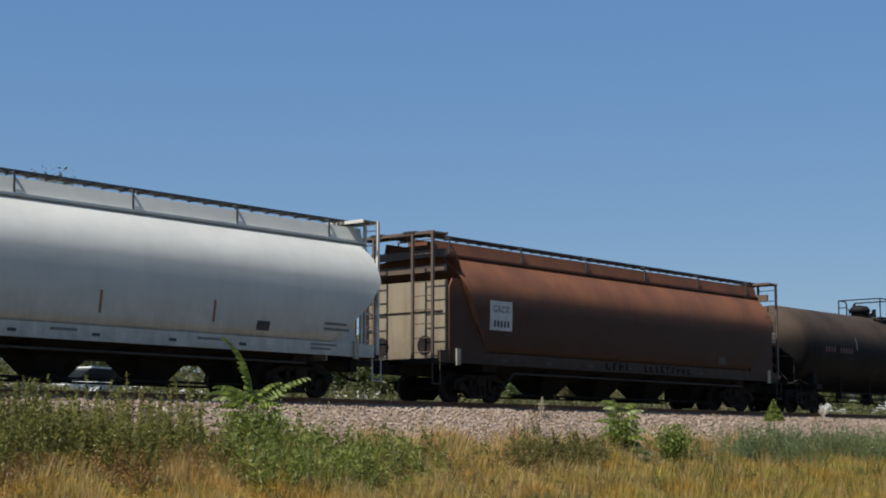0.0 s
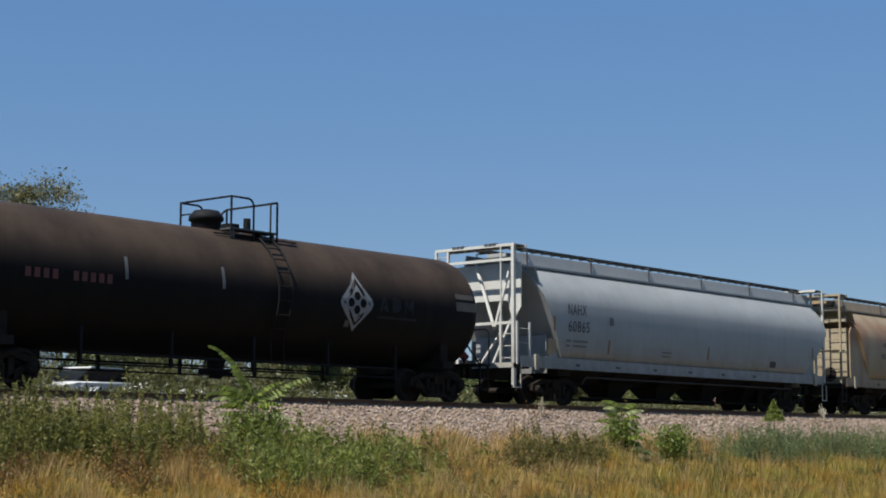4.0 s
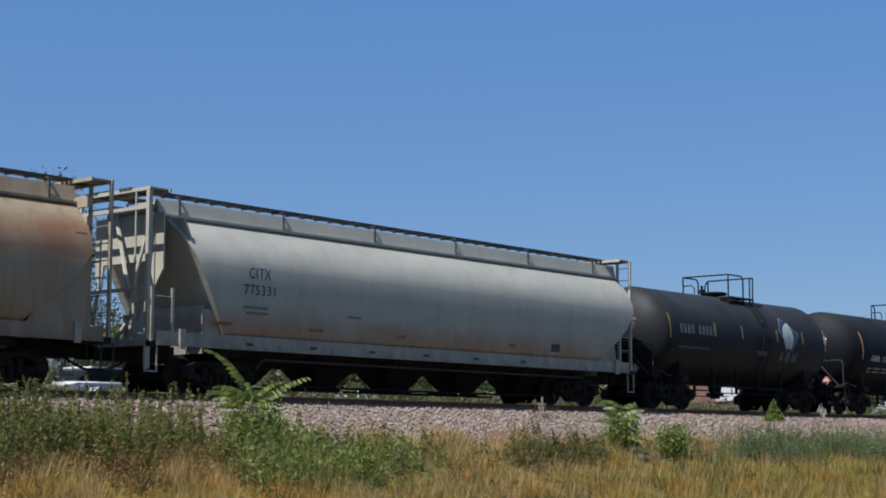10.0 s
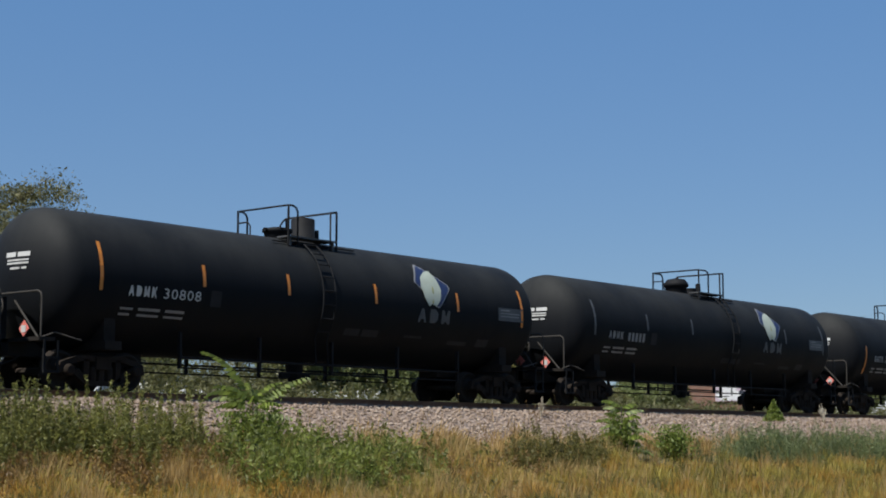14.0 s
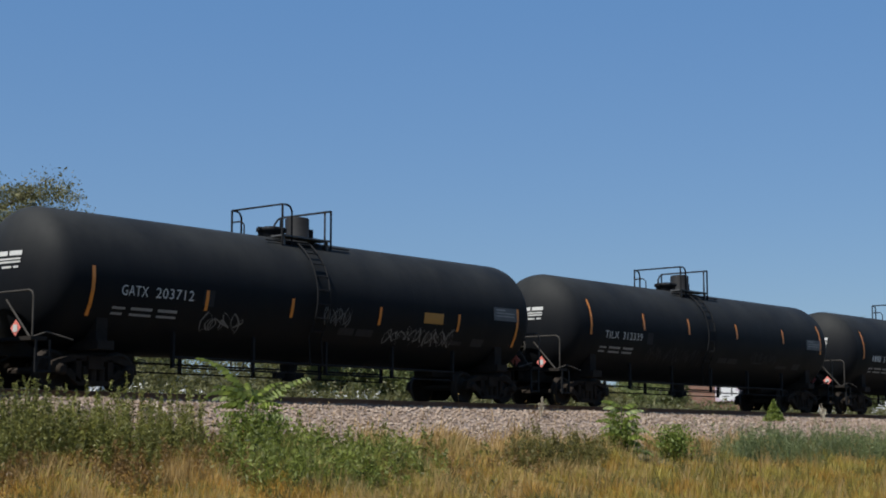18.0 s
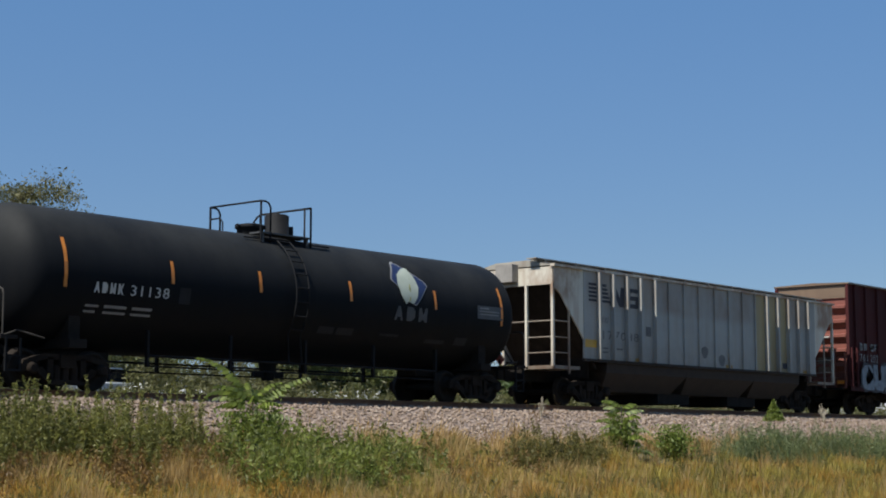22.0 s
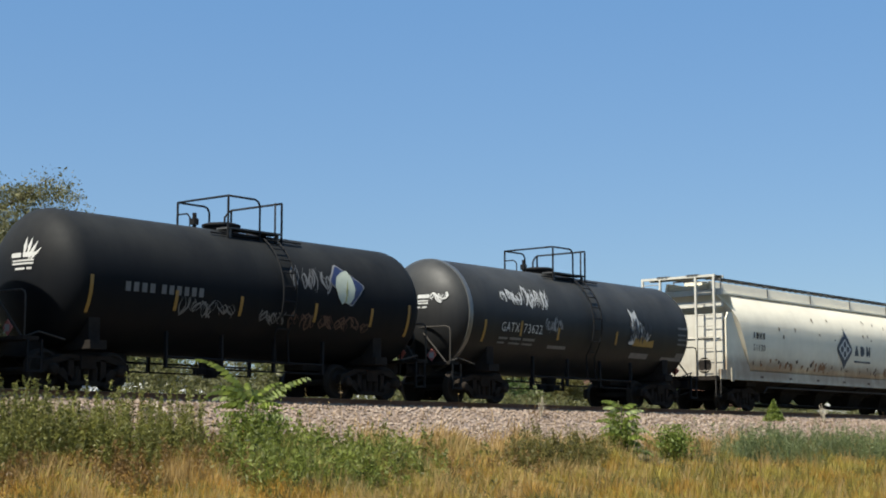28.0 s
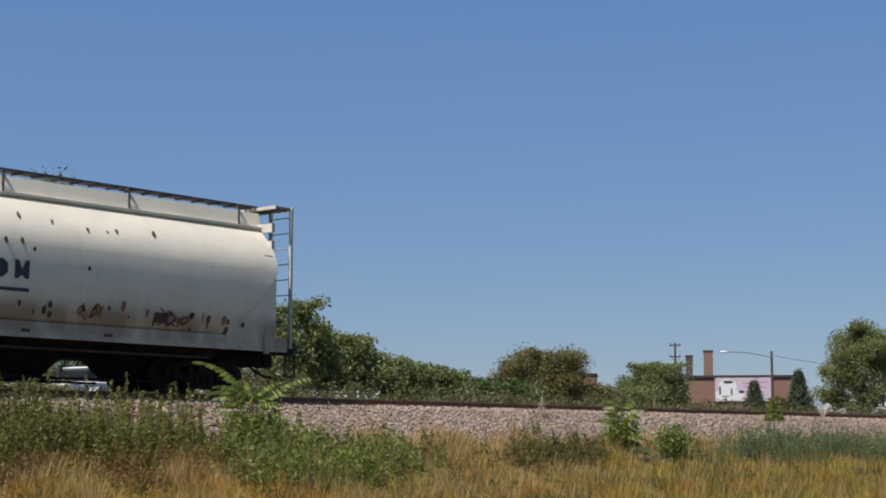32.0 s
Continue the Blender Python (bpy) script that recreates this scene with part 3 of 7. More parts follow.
    for k in range(bays):
        x = -span / 2 + span * (k + 0.5) / bays
        w = span / bays / 2
        bm = bmesh.new()
        loft(bm, [[(x - w * k, -y, z), (x + w * k, -y, z), (x + w * k, y, z), (x - w * k, y, z)] for k, y, z in ((1, 1.42, 1.04), (0.5, 0.62, 0.74), (0.26, 0.3, 0.28))])
        for f in bm.faces:
            f.smooth = False
        bay = part("bay", bm, M_DARK, car)
        bm = bmesh.new()
        box(bm, x - 0.42, x + 0.42, -0.42, 0.42, 0.20, 0.30)
        rod(bm, (x - 0.3, -0.8, 0.28), (x - 0.3, 0.8, 0.28), 0.05)
        if 0 < k < bays - 1:
            part("outlet_gate", bm, M_DARK, bay)
    for way in (-1, 1):
        xw, xe = way * wall, way * (h - 0.05)
        if way > 0 and not closed:
            xw = h - 0.14
        # slope sheet behind the end
        bm = bmesh.new()
        if way < 0:
            prism(bm, [(xw + 0.40, 3.90), (xw + 0.46, 3.90), (0.1 - foot, 1.25), (-foot, 1.25)], -1.42, 1.42)
        else:
            prism(bm, [(xw - 0.62, 3.0), (xw - 0.68, 3.0), (foot - 0.5, 1.25), (foot - 0.4, 1.25)], -1.38, 1.38)
        part("slope_sheet", bm, body_mat, car)
        if not closed:
            bm = bmesh.new()
            box(bm, way * (h - 1.75) - 0.02, way * (h - 1.75) + 0.02, -1.3, 1.3, 0.9, 2.0)
            part("bolster_web", bm, body_mat, car)
            for s in (-1, 1) if way > 0 else ():
                bm = bmesh.new()
                prism(bm, [(h - 1.75, 1.12), (h - 1.75, 1.5), (h - 1.25, 1.95), (h - 0.95, 1.95), (h - 0.75, 1.12)], s * 1.38, s * 1.42)
                part("side_wing", bm, body_mat, car)
        if closed:
            bm = bmesh.new()
            box(bm, xw - 0.03, xw + 0.03, -1.42, 1.42, 1.12, 3.24)
            part("end_wall", bm, end_mat, car, "sunlit solid end wall behind two dark discs")
            # Dark discs on the solid wall paint in the shade of two round holes.
            for y in (-0.9, 0.67):
                bm = bmesh.new()
                lathe(bm, [(xw + way * 0.02, 0.27), (xw + way * 0.034, 0.27)], "x", 18, (0, y * -way * -1, 1.5))
                part("opening_disc", bm, M_DARK, car, "dark disc painted for a shaded round hole")
            bm = bmesh.new()
            rod(bm, (xw + way * 0.05, -1.3, 2.42), (xw + way * 0.05, 1.3, 2.42), 0.02)
            part("grab_bar", bm, post_mat, car)
            for z0, z1 in ((3.47, 3.66), (3.87, 4.08)):
                bm = bmesh.new()
                box(bm, xw - 0.05, xw + 0.05, -1.38, 1.38, z0, z1)
                part("end_band", bm, post_mat, car)
            for s in (-1, 1):
                bm = bmesh.new()
                x0, x1 = sorted((xw, xw - way * 0.25))
                prism(bm, [(xw, 1.12), (xw, 3.05), (xw - way * 0.14, 3.28), (xw - way * 0.4, 3.28), (way * foot, 1.3), (way * foot, 1.12)], s * 1.46, s * 1.51)
                part("side_wing", bm, body_mat, car)
        elif way < 0:
            bm = bmesh.new()
            plate = [(-1.25, 4.02), (1.15, 4.02), (1.15, 2.75), (0.95, 2.35), (0.85, 2.95), (-0.75, 2.95), (-0.95, 2.35), (-1.25, 2.75)]
            va = [bm.verts.new((xw - 0.02, y, z)) for y, z in plate]
            vb = [bm.verts.new((xw + 0.02, y, z)) for y, z in plate]
            bm.faces.new(va), bm.faces.new(vb[::-1])
            for i in range(8):
                bm.faces.new((va[i], vb[i], vb[(i + 1) % 8], va[(i + 1) % 8]))
            part("end_wall", bm, end_mat, car, "upper end plate")
            for ya, za, yb, zb in ((0.75, 1.1, 0.95, 2.4), (-0.55, 1.1, -0.95, 2.4), (-0.62, 2.1, 0.35, 4.05), (-0.62, 2.1, -0.95, 4.05), (-0.1, 1.1, -0.62, 2.1)):
                bm = bmesh.new()
                rod(bm, (way * (h - 0.18), ya, za), (xw + way * 0.08, yb, zb), 0.05, 6)
                part("end_brace", bm, post_mat, car)
            for z in (2.22, 4.02):
                bm = bmesh.new()
                box(bm, xe - 0.03, xe + 0.03, -1.4, 1.4, z, z + 0.08)
                part("grab_bar", bm, post_mat, car)
            bm = bmesh.new()
            box(bm, xe - 0.06, xe + 0.06, -1.42, 1.42, 1.0, 1.14)
            part("end_sill", bm, post_mat, car)
            for s in (-1, 1):
                bm = bmesh.new()
                a, b = sorted((way * foot, way * (foot + 0.55)))
                box(bm, a, b, s * 1.40 - 0.02, s * 1.40 + 0.02, 1.12, 1.9)
                part("side_wing", bm, body_mat, car)
        # corner posts, ladders, crossover board
        for s in (-1, 1):
            if closed:
                ladder(car, xe, s * 1.40, s * 0.70, 1.1, 4.46, post_mat, 9)
            elif s * way < 0:
                ladder(car, xe, s * 1.43, s * 0.98, 1.1, 4.46, post_mat, 9)
            else:
                bm = bmesh.new()
                box(bm, xe - 0.05, xe + 0.05, s * 1.45, s * 1.35, 0.5, 4.46)
                part("corner_post", bm, post_mat, car)
                ladder(car, xe, s * 1.40, s * 0.95, 1.1, 2.45, post_mat, 4)
                bm = bmesh.new()
                rod(bm, (xe, s * 0.95, 2.45), (xe, s * 0.95, 4.44), 0.025, 6)
                part("corner_bar", bm, post_mat, car)
            if not closed:
                ladder(car, s * 1.46, way * (h - 0.70), way * (h - 0.12), 1.1, 2.30, post_mat, 3, along=True, name="side_ladder")
            bm = bmesh.new()
            x = way * (h - 0.95)
            box(bm, x - 0.08, x + 0.08, s * 1.53 - 0.03, s * 1.53 + 0.03, 0.96, 1.40)
            part("tag_board", bm, M_TAG, car, "small dusty white tag board")
            bm = bmesh.new()
            x = way * (h - 0.12)
            for dx in (-0.16, 0.16):
                box(bm, x + dx - 0.016, x + dx + 0.016, s * 1.45, s * 1.48, 0.45, 1.0)
            box(bm, x - 0.176, x + 0.176, s * 1.44, s * 1.49, 0.43, 0.46)
            part("stirrup_step", bm, M_IRON if closed else post_mat, car)
        bm = bmesh.new()
        a, b = sorted((xe, xe - way * 0.55))
        for j in range(21):
            box(bm, a + 0.026 * j + 0.010, a + 0.026 * j + 0.018, -1.42, 1.42, 4.47, 4.50)
        for y in (-1.2, -0.6, 0.0, 0.6, 1.2):
            box(bm, a, b, y - 0.012, y + 0.012, 4.45, 4.47)
        deck = part("crossover_board", bm, M_GRATE, car, "open steel grating")
        for x in (a, b):
            bm = bmesh.new()
            box(bm, x - 0.025, x + 0.025, -1.45, 1.45, 4.43, 4.51)
            part("board_edge", bm, post_mat, deck)
        truck(car, way * (h - 2.45))
        coupler(car, way * (h + 0.42), way)
    return car, h


# ---- tank cars ----
TANK_R, TANK_Z = 1.56, 2.40


def tank_skin(x, z):
    q = max(-1, min(1, (z - TANK_Z) / TANK_R))
    return (x, -TANK_R * math.sqrt(1 - q * q) - 0.012, z)


def tank(name, label, front, rear, material, style="valves", stripes=(), stripe_mat=None, deck=(-1.15, 0.55), arm=0.25, shell=None, head_mark=None, strip_z=2.63):
    """A tank car from coupler to coupler, in metres along the track."""
    mid = (front + rear) / 2
    car = rail_car(name, label, "tank car", mid)
    h = (rear - front) / 2
    cyl = h - 1.42 if shell is None else (shell[1] - shell[0]) / 2
    mid_shell = 0 if shell is None else (shell[0] + shell[1]) / 2 - mid
    R = TANK_R
    bm = bmesh.new()
    prof = []
    for i in range(9):
        a = math.pi / 2 * i / 8
        prof.append((-cyl - 0.78 * math.cos(a), max(0.02, R * math.sin(a))))
    n = 12
    prof += [(-cyl + 2 * cyl * i / n, R) for i in range(1, n)]
    prof += [(-x, r) for x, r in reversed(prof[:9])]
    lathe(bm, prof, "x", 56, (mid_shell, 0, TANK_Z))
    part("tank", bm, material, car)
    for x in (mid_shell - cyl, mid_shell + cyl) if material in (M_TANK_DUSTY, M_TANK_WORN) else ():
        bm = bmesh.new()
        lathe(bm, [(x - 0.03, R - 0.02), (x - 0.02, R + 0.008), (x + 0.02, R + 0.008), (x + 0.03, R - 0.02)], "x", 56, (0, 0, TANK_Z))
        part("weld_band", bm, material, car)
    # stub sills, cradles
    for way in (-1, 1):
        x = way * (h - 2.32)
        bm = bmesh.new()
        a, b = sorted((way * (h - 0.45), way * (h - 4.0)))
        box(bm, a, b, -0.33, 0.33, 0.70, 1.06)
        box(bm, x - 0.22, x + 0.22, -1.45, 1.45, 0.86, 1.05)
        prism(bm, [(x - 0.15, 1.05), (x + 0.15, 1.05), (x + 0.15, 1.55), (x - 0.15, 1.55)], -1.3, 1.3)
        box(bm, way * (h - 0.65) - 0.2, way * (h - 0.65) + 0.2, -1.4, 1.4, 0.98, 1.06)
        part("stub_sill", bm, M_DARK, car)
        truck(car, x)
        coupler(car, way * (h - 0.02), way)
        for s in (-1, 1):
            bm = bmesh.new()
            xs = way * (h - 0.75)
            for dx in (-0.17, 0.17):
                box(bm, xs + dx - 0.022, xs + dx + 0.022, s * 1.37, s * 1.42, 0.32, 1.0)
            for z in (0.33, 0.62):
                box(bm, xs - 0.19, xs + 0.19, s * 1.35, s * 1.43, z, z + 0.04)
            part("step", bm, M_BLACK, car)
        # hoop of handrail over the end platform, its braces and the hand brake
        xh = way * (h - 0.5)
        bm = bmesh.new()
        bend = [(xh, -1.38, 1.02), (xh, -1.38, 1.88), (xh, -1.34, 1.97), (xh, -1.24, 2.01)]
        pipe(bm, bend + [(x, -y, z) for x, y, z in reversed(bend)], 0.022)
        part("handrail", bm, M_IRON, car)
        for y0, y1, z1 in ((-0.42, -1.16, 1.85), (0.42, 1.16, 1.85)):
            bm = bmesh.new()
            pipe(bm, [(xh - way * 0.02, y0, z1), (xh - way * 0.12, y1, 1.02)], 0.026)
            part("brace", bm, M_IRON, car)
        bm = bmesh.new()
        pipe(bm, [(xh - way * 0.12, -1.16, 1.04), (way * (h - 0.85), -1.38, 1.16), (way * (h - 1.5), -1.40, 1.02)], 0.02)
        part("grab_bar", bm, M_IRON, car)
        bm = bmesh.new()
        box(bm, xh - 0.06, xh + 0.06, -0.1, 0.16, 1.0, 1.95)
        stand = part("brake_stand", bm, M_BLACK, car)
        bm = bmesh.new()
        lathe(bm, [(xh + way * 0.10, 0.24), (xh + way * 0.12, 0.27), (xh + way * 0.14, 0.24), (xh + way * 0.12, 0.21), (xh + way * 0.10, 0.24)], "x", 18, (0, 0.03, 1.72))
        rod(bm, (xh, 0.03, 1.72), (xh + way * 0.13, 0.03, 1.72), 0.03)
        for k in range(4):
            rod(bm, (xh + way * 0.12, 0.03, 1.72), (xh + way * 0.12, 0.03 + 0.24 * math.cos(k * 1.571), 1.72 + 0.24 * math.sin(k * 1.571)), 0.012, 5)
        part("brake_wheel", bm, M_IRON, stand)
    # low side rails under the belly
    for s in (-1, 1):
        bm = bmesh.new()
        x0 = h - 4.3
        rod(bm, (-x0, s * 1.32, 0.78), (x0, s * 1.32, 0.78), 0.026)
        part("belly_rail", bm, M_BLACK, car)
        bm = bmesh.new()
        rod(bm, (-x0, s * 1.25, 0.56), (x0, s * 1.25, 0.56), 0.02)
        low = part("belly_rail", bm, M_BLACK, car)
        k = max(3, int(x0))
        for i in range(k + 1):
            x = -x0 + 2 * x0 * i / k
            bm = bmesh.new()
            box(bm, x - 0.03, x + 0.03, min(s * 1.24, s * 1.33), max(s * 1.24, s * 1.33), 0.54, 1.35)
            part("rail_post", bm, M_BLACK, low)
    bm = bmesh.new()
    lathe(bm, [(0.42, 0.16), (0.6, 0.2), (0.9, 0.25)], "z", 12)
    box(bm, -0.5, 0.5, -0.06, 0.06, 0.5, 0.62)
    part("bottom_outlet", bm, M_BLACK, car)
    # top platform between two hoops of pipe
    xf, xr = deck
    px = (xf + xr) / 2
    top = TANK_Z + R
    rail_z, foot_z = top + 0.72, TANK_Z + math.sqrt(R * R - 0.81)
    bm = bmesh.new()
    box(bm, xf, xr, -0.92, -0.5, top - 0.06, top - 0.02)
    box(bm, xf, xr, 0.5, 0.92, top - 0.06, top - 0.02)
    box(bm, xr - 0.35, xr + 0.1, -0.5, 0.5, top - 0.02, top + 0.02)
    for x in (xf + 0.1, xr - 0.1):
        for s in (-1, 1):
            box(bm, x - 0.03, x + 0.03, s * 0.85 - 0.03, s * 0.85 + 0.03, foot_z - 0.1, top - 0.05)
    platform = part("platform", bm, M_GRATE, car)
    bm = bmesh.new()
    pts = [(xf + arm + 0.12, -0.9, foot_z), (xf + arm + 0.12, -0.9, rail_z - 0.14), (xf + arm + 0.06, -0.9, rail_z - 0.04), (xf + arm - 0.04, -0.9, rail_z), (xf, -0.9, rail_z)]
    pipe(bm, pts + [(x, -y, z) for x, y, z in reversed(pts)], 0.027)
    part("guard_rail", bm, M_BLACK, platform)
    for x in (xf, xr):
        for s in (-1, 1):
            bm = bmesh.new()
            rod(bm, (x, s * 0.9, rail_z), (x, s * 0.9, foot_z), 0.027)
            part("guard_post", bm, M_BLACK, platform)
    bm = bmesh.new()
    pipe(bm, [(xf, 0.9, rail_z - 0.3), (xf, 0.55, rail_z - 0.3), (xf, 0.45, rail_z - 0.4), (xf, 0.45, top - 0.02)], 0.02)
    part("guard_rail", bm, M_BLACK, platform)
    bm = bmesh.new()
    pts = [(xr - 0.22, -0.9, foot_z), (xr - 0.22, -0.9, rail_z - 0.02), (xr, -0.9, rail_z), (xr, 0.9, rail_z), (xr - 0.1, 0.9, rail_z - 0.06), (xr - 0.22, 0.9, rail_z - 0.2), (xr - 0.22, 0.9, foot_z)]
    pipe(bm, pts, 0.027)
    part("guard_rail", bm, M_BLACK, platform)
    bm = bmesh.new()
    if style == "valves":
        lathe(bm, [(top - 0.1, 0.36), (top + 0.04, 0.36), (top + 0.06, 0.31), (top + 0.56, 0.31), (top + 0.60, 0.26)], "z", 20, (xr - 0.30, 0, 0))
        part("valve_housing", bm, M_BLACK, car)
        bm = bmesh.new()
        lathe(bm, [(top - 0.1, 0.33), (top + 0.14, 0.33), (top + 0.16, 0.38), (top + 0.24, 0.38), (top + 0.28, 0.2)], "z", 16, (xr - 1.2, 0, 0))
        rod(bm, (xr - 1.65, 0, top + 0.2), (xr - 0.85, 0, top + 0.22), 0.05)
        part("manway", bm, M_BLACK, car)
        bm = bmesh.new()
        rod(bm, (xr + 0.12, 0, top - 0.1), (xr + 0.12, 0, top + 0.34), 0.12, 10)
        part("relief_valve", bm, M_BLACK, car)
    elif style == "dome":
        lathe(bm, [(top - 0.1, 0.36), (top + 0.18, 0.36), (top + 0.2, 0.42), (top + 0.3, 0.42), (top + 0.44, 0.3), (top + 0.48, 0.1)], "z", 20, (xf + 0.02, 0, 0))
        part("manway", bm, M_BLACK, car)
        bm = bmesh.new()
        rod(bm, (xr - 0.15, 0, top - 0.1), (xr - 0.15, 0, top + 0.4), 0.09)
        rod(bm, (xr - 0.7, 0, top - 0.1), (xr - 0.7, 0, top + 0.2), 0.22, 14)
        part("relief_valve", bm, M_BLACK, car)
    else:
        lathe(bm, [(top - 0.1, 0.42), (top + 0.08, 0.42), (top + 0.10, 0.47), (top + 0.15, 0.47), (top + 0.18, 0.38), (top + 0.2, 0.1)], "z", 20, (xr - 1.15, 0, 0))
        part("manway", bm, M_BLACK, car)
        bm = bmesh.new()
        rod(bm, (xf - 0.25, 0, top - 0.1), (xf - 0.25, 0, top + 0.36), 0.05)
        rod(bm, (xf - 0.25, 0, top + 0.08), (xf - 0.25, 0, top + 0.22), 0.1)
        part("relief_valve", bm, M_BLACK, car)
    # side ladders that follow the shell
    for s in (-1, 1):
        xa = xr - (1.2 if style == "valves" else 0.62)
        for x in (xa, xa + 0.42):
            bm = bmesh.new()
            pts = [(x, s * (R + 0.09) * math.cos(a), TANK_Z + (R + 0.09) * math.sin(a)) for a in (radians(d) for d in range(-35, 56, 10))]
            pipe(bm, [(x, s * 1.40, 0.75)] + pts, 0.022)
            steps = part("ladder_stile", bm, M_BLACK, car)
        for d in range(-30, 56, 12):
            a = radians(d)
            y, z = s * (R + 0.09) * math.cos(a), TANK_Z + (R + 0.09) * math.sin(a)
            bm = bmesh.new()
            rod(bm, (xa, y, z), (xa + 0.42, y, z), 0.018)
            part("rung", bm, M_BLACK, steps)
        bm = bmesh.new()
        a = radians(58)
        y, z = s * (R + 0.05) * math.cos(a), TANK_Z + (R + 0.05) * math.sin(a)
        pipe(bm, [(xf - 0.5, y, z), (xr + 0.7, y, z)], 0.02)
        part("grab_bar", bm, M_BLACK, car)
    # hazard placard at the front end, lettering on the head
    for way in (-1, 1):
        bm = bmesh.new()
        x = way * (h - 0.62)
        q = 0.17
        vs = [bm.verts.new((x, -0.62 + a * q, 1.26 + b * q)) for a, b in ((0, 1), (1, 0), (0, -1), (-1, 0))]
        vt = [bm.verts.new((x - way * 0.02, -0.62 + a * q, 1.26 + b * q)) for a, b in ((0, 1), (1, 0), (0, -1), (-1, 0))]
        bm.faces.new(vs), bm.faces.new(vt[::-1])
        for i in range(4):
            bm.faces.new((vs[i], vt[i], vt[(i + 1) % 4], vs[(i + 1) % 4]))
        board = part("placard", bm, M_PLACARD, car, "diamond-shaped hazard placard")
        bm = bmesh.new()
        box(bm, x + way * 0.004, x + way * 0.008, -0.70, -0.54, 1.18, 1.33)
        part("placard_mark", bm, M_MARK_WHITE, board)
        bm = bmesh.new()
        rod(bm, (x - way * 0.03, -0.62, 1.0), (x - way * 0.03, -0.62, 1.26), 0.02)
        part("placard_post", bm, M_BLACK, car)

    def head_skin(y, z):
        rr = math.hypot(y, z - TANK_Z)
        return (mid_shell - cyl - 0.78 * math.sqrt(max(0, 1 - (rr / R) ** 2)) - 0.012, y, z)
    for z, y0, w, tall in ((2.80, -0.62, 0.36, 0.10), (2.80, -0.20, 0.32, 0.10), (2.71, -0.60, 0.66, 0.035), (2.64, -0.60, 0.66, 0.04), (2.53, -0.56, 0.14, 0.045), (2.53, -0.36, 0.30, 0.045)):
        bm = bmesh.new()
        g = [[bm.verts.new(head_skin(y0 + w * i / 4, z + dz)) for dz in (0, tall)] for i in range(5)]
        for i in range(4):
            bm.faces.new((g[i][0], g[i + 1][0], g[i + 1][1], g[i][1]))
        part("stencil", bm, head_mark or M_MARK_WHITE, car)
    for x, tall in stripes:
        bm = bmesh.new()
        z = strip_z
        patch(bm, tank_skin, x - 0.045, x + 0.045, z - tall / 2, z + tall / 2, 1, 4)
        part("reflector", bm, stripe_mat or M_ORANGE, car, "reflective strip")
    return car, h


def dense(pts, n):
    """The same outline with n steps on each edge."""
    return [(a[0] + (b[0] - a[0]) * k / n, a[1] + (b[1] - a[1]) * k / n) for a, b in zip(pts, pts[1:] + pts[:1]) for k in range(n)]


EMBLEM_SQUARE = ((-0.66, 0.06), (-0.63, 0.14), (-0.34, 0.52), (-0.24, 0.54), (0.62, 0.07), (0.65, -0.02), (0.17, -0.52), (0.08, -0.53))


def leaf_emblem(car, x, z, k=1.0, words=True):
    """A blue tilted square behind a pale leaf, with three plain bars for its letters."""
    lift = lambda k: (lambda a, b: (lambda p: (p[0], p[1] - k, p[2]))(tank_skin(a, b)))
    bm = bmesh.new()
    outline(bm, lift(0.005), [(x + a * k, z + b * k) for a, b in dense(EMBLEM_SQUARE, 5)], x, z, 6)
    emblem = part("emblem", bm, M_LOGO_DEEP, car, "blue square emblem with a pale leaf")
    bm = bmesh.new()
    outline(bm, lift(-0.002), [(x + a * k * 1.07, z + b * k * 1.08) for a, b in dense(EMBLEM_SQUARE, 5)], x, z, 6)
    part("emblem_border", bm, M_MARK_PALE, emblem)
    bm = bmesh.new()
    pts = [(-0.26, -0.56), (-0.42, -0.34), (-0.50, -0.04), (-0.40, 0.22), (-0.14, 0.38), (0.10, 0.44), (0.24, 0.22), (0.30, -0.08), (0.20, -0.36), (0.02, -0.54), (-0.16, -0.48)]
    outline(bm, lift(0.012), [(x + a * k, z + b * k) for a, b in dense(pts, 3)], x - 0.05 * k, z, 6)
    part("emblem_leaf", bm, M_LOGO_LEAF, emblem)
    bm = bmesh.new()
    outline(bm, lift(0.02), [(x + a * k, z + b * k) for a, b in ((-0.14, -0.48), (-0.08, -0.1), (0.06, 0.2), (-0.02, -0.12), (-0.09, -0.46))], x - 0.05 * k, z - 0.15 * k, 1)
    part("emblem_vein", bm, M_VEIN, emblem)
    if words:
        word_shapes(car, lift(0.003), x - 0.68 * k, z - 0.98 * k, 1.42 * k, 0.36 * k, M_MARK_FAINT)


# ---- structure: ground and track ----
def ground_height(x, y):
    """The ground's height, in the world."""
    pts = ((-4000, 0.0), (-15, 0.0), (-11, 0.15), (-6.5, 0.75), (-3.6, 1.45), (-2.2, 2.0), (2.2, 2.0), (3.6, 1.7), (6, 2.1), (10, 2.7), (20, 2.95), (60, 3.2), (4000, 3.2))
    for (a, za), (b, zb) in zip(pts, pts[1:]):
        if y <= b:
            return za + (zb - za) * (y - a) / (b - a)
    return 3.2


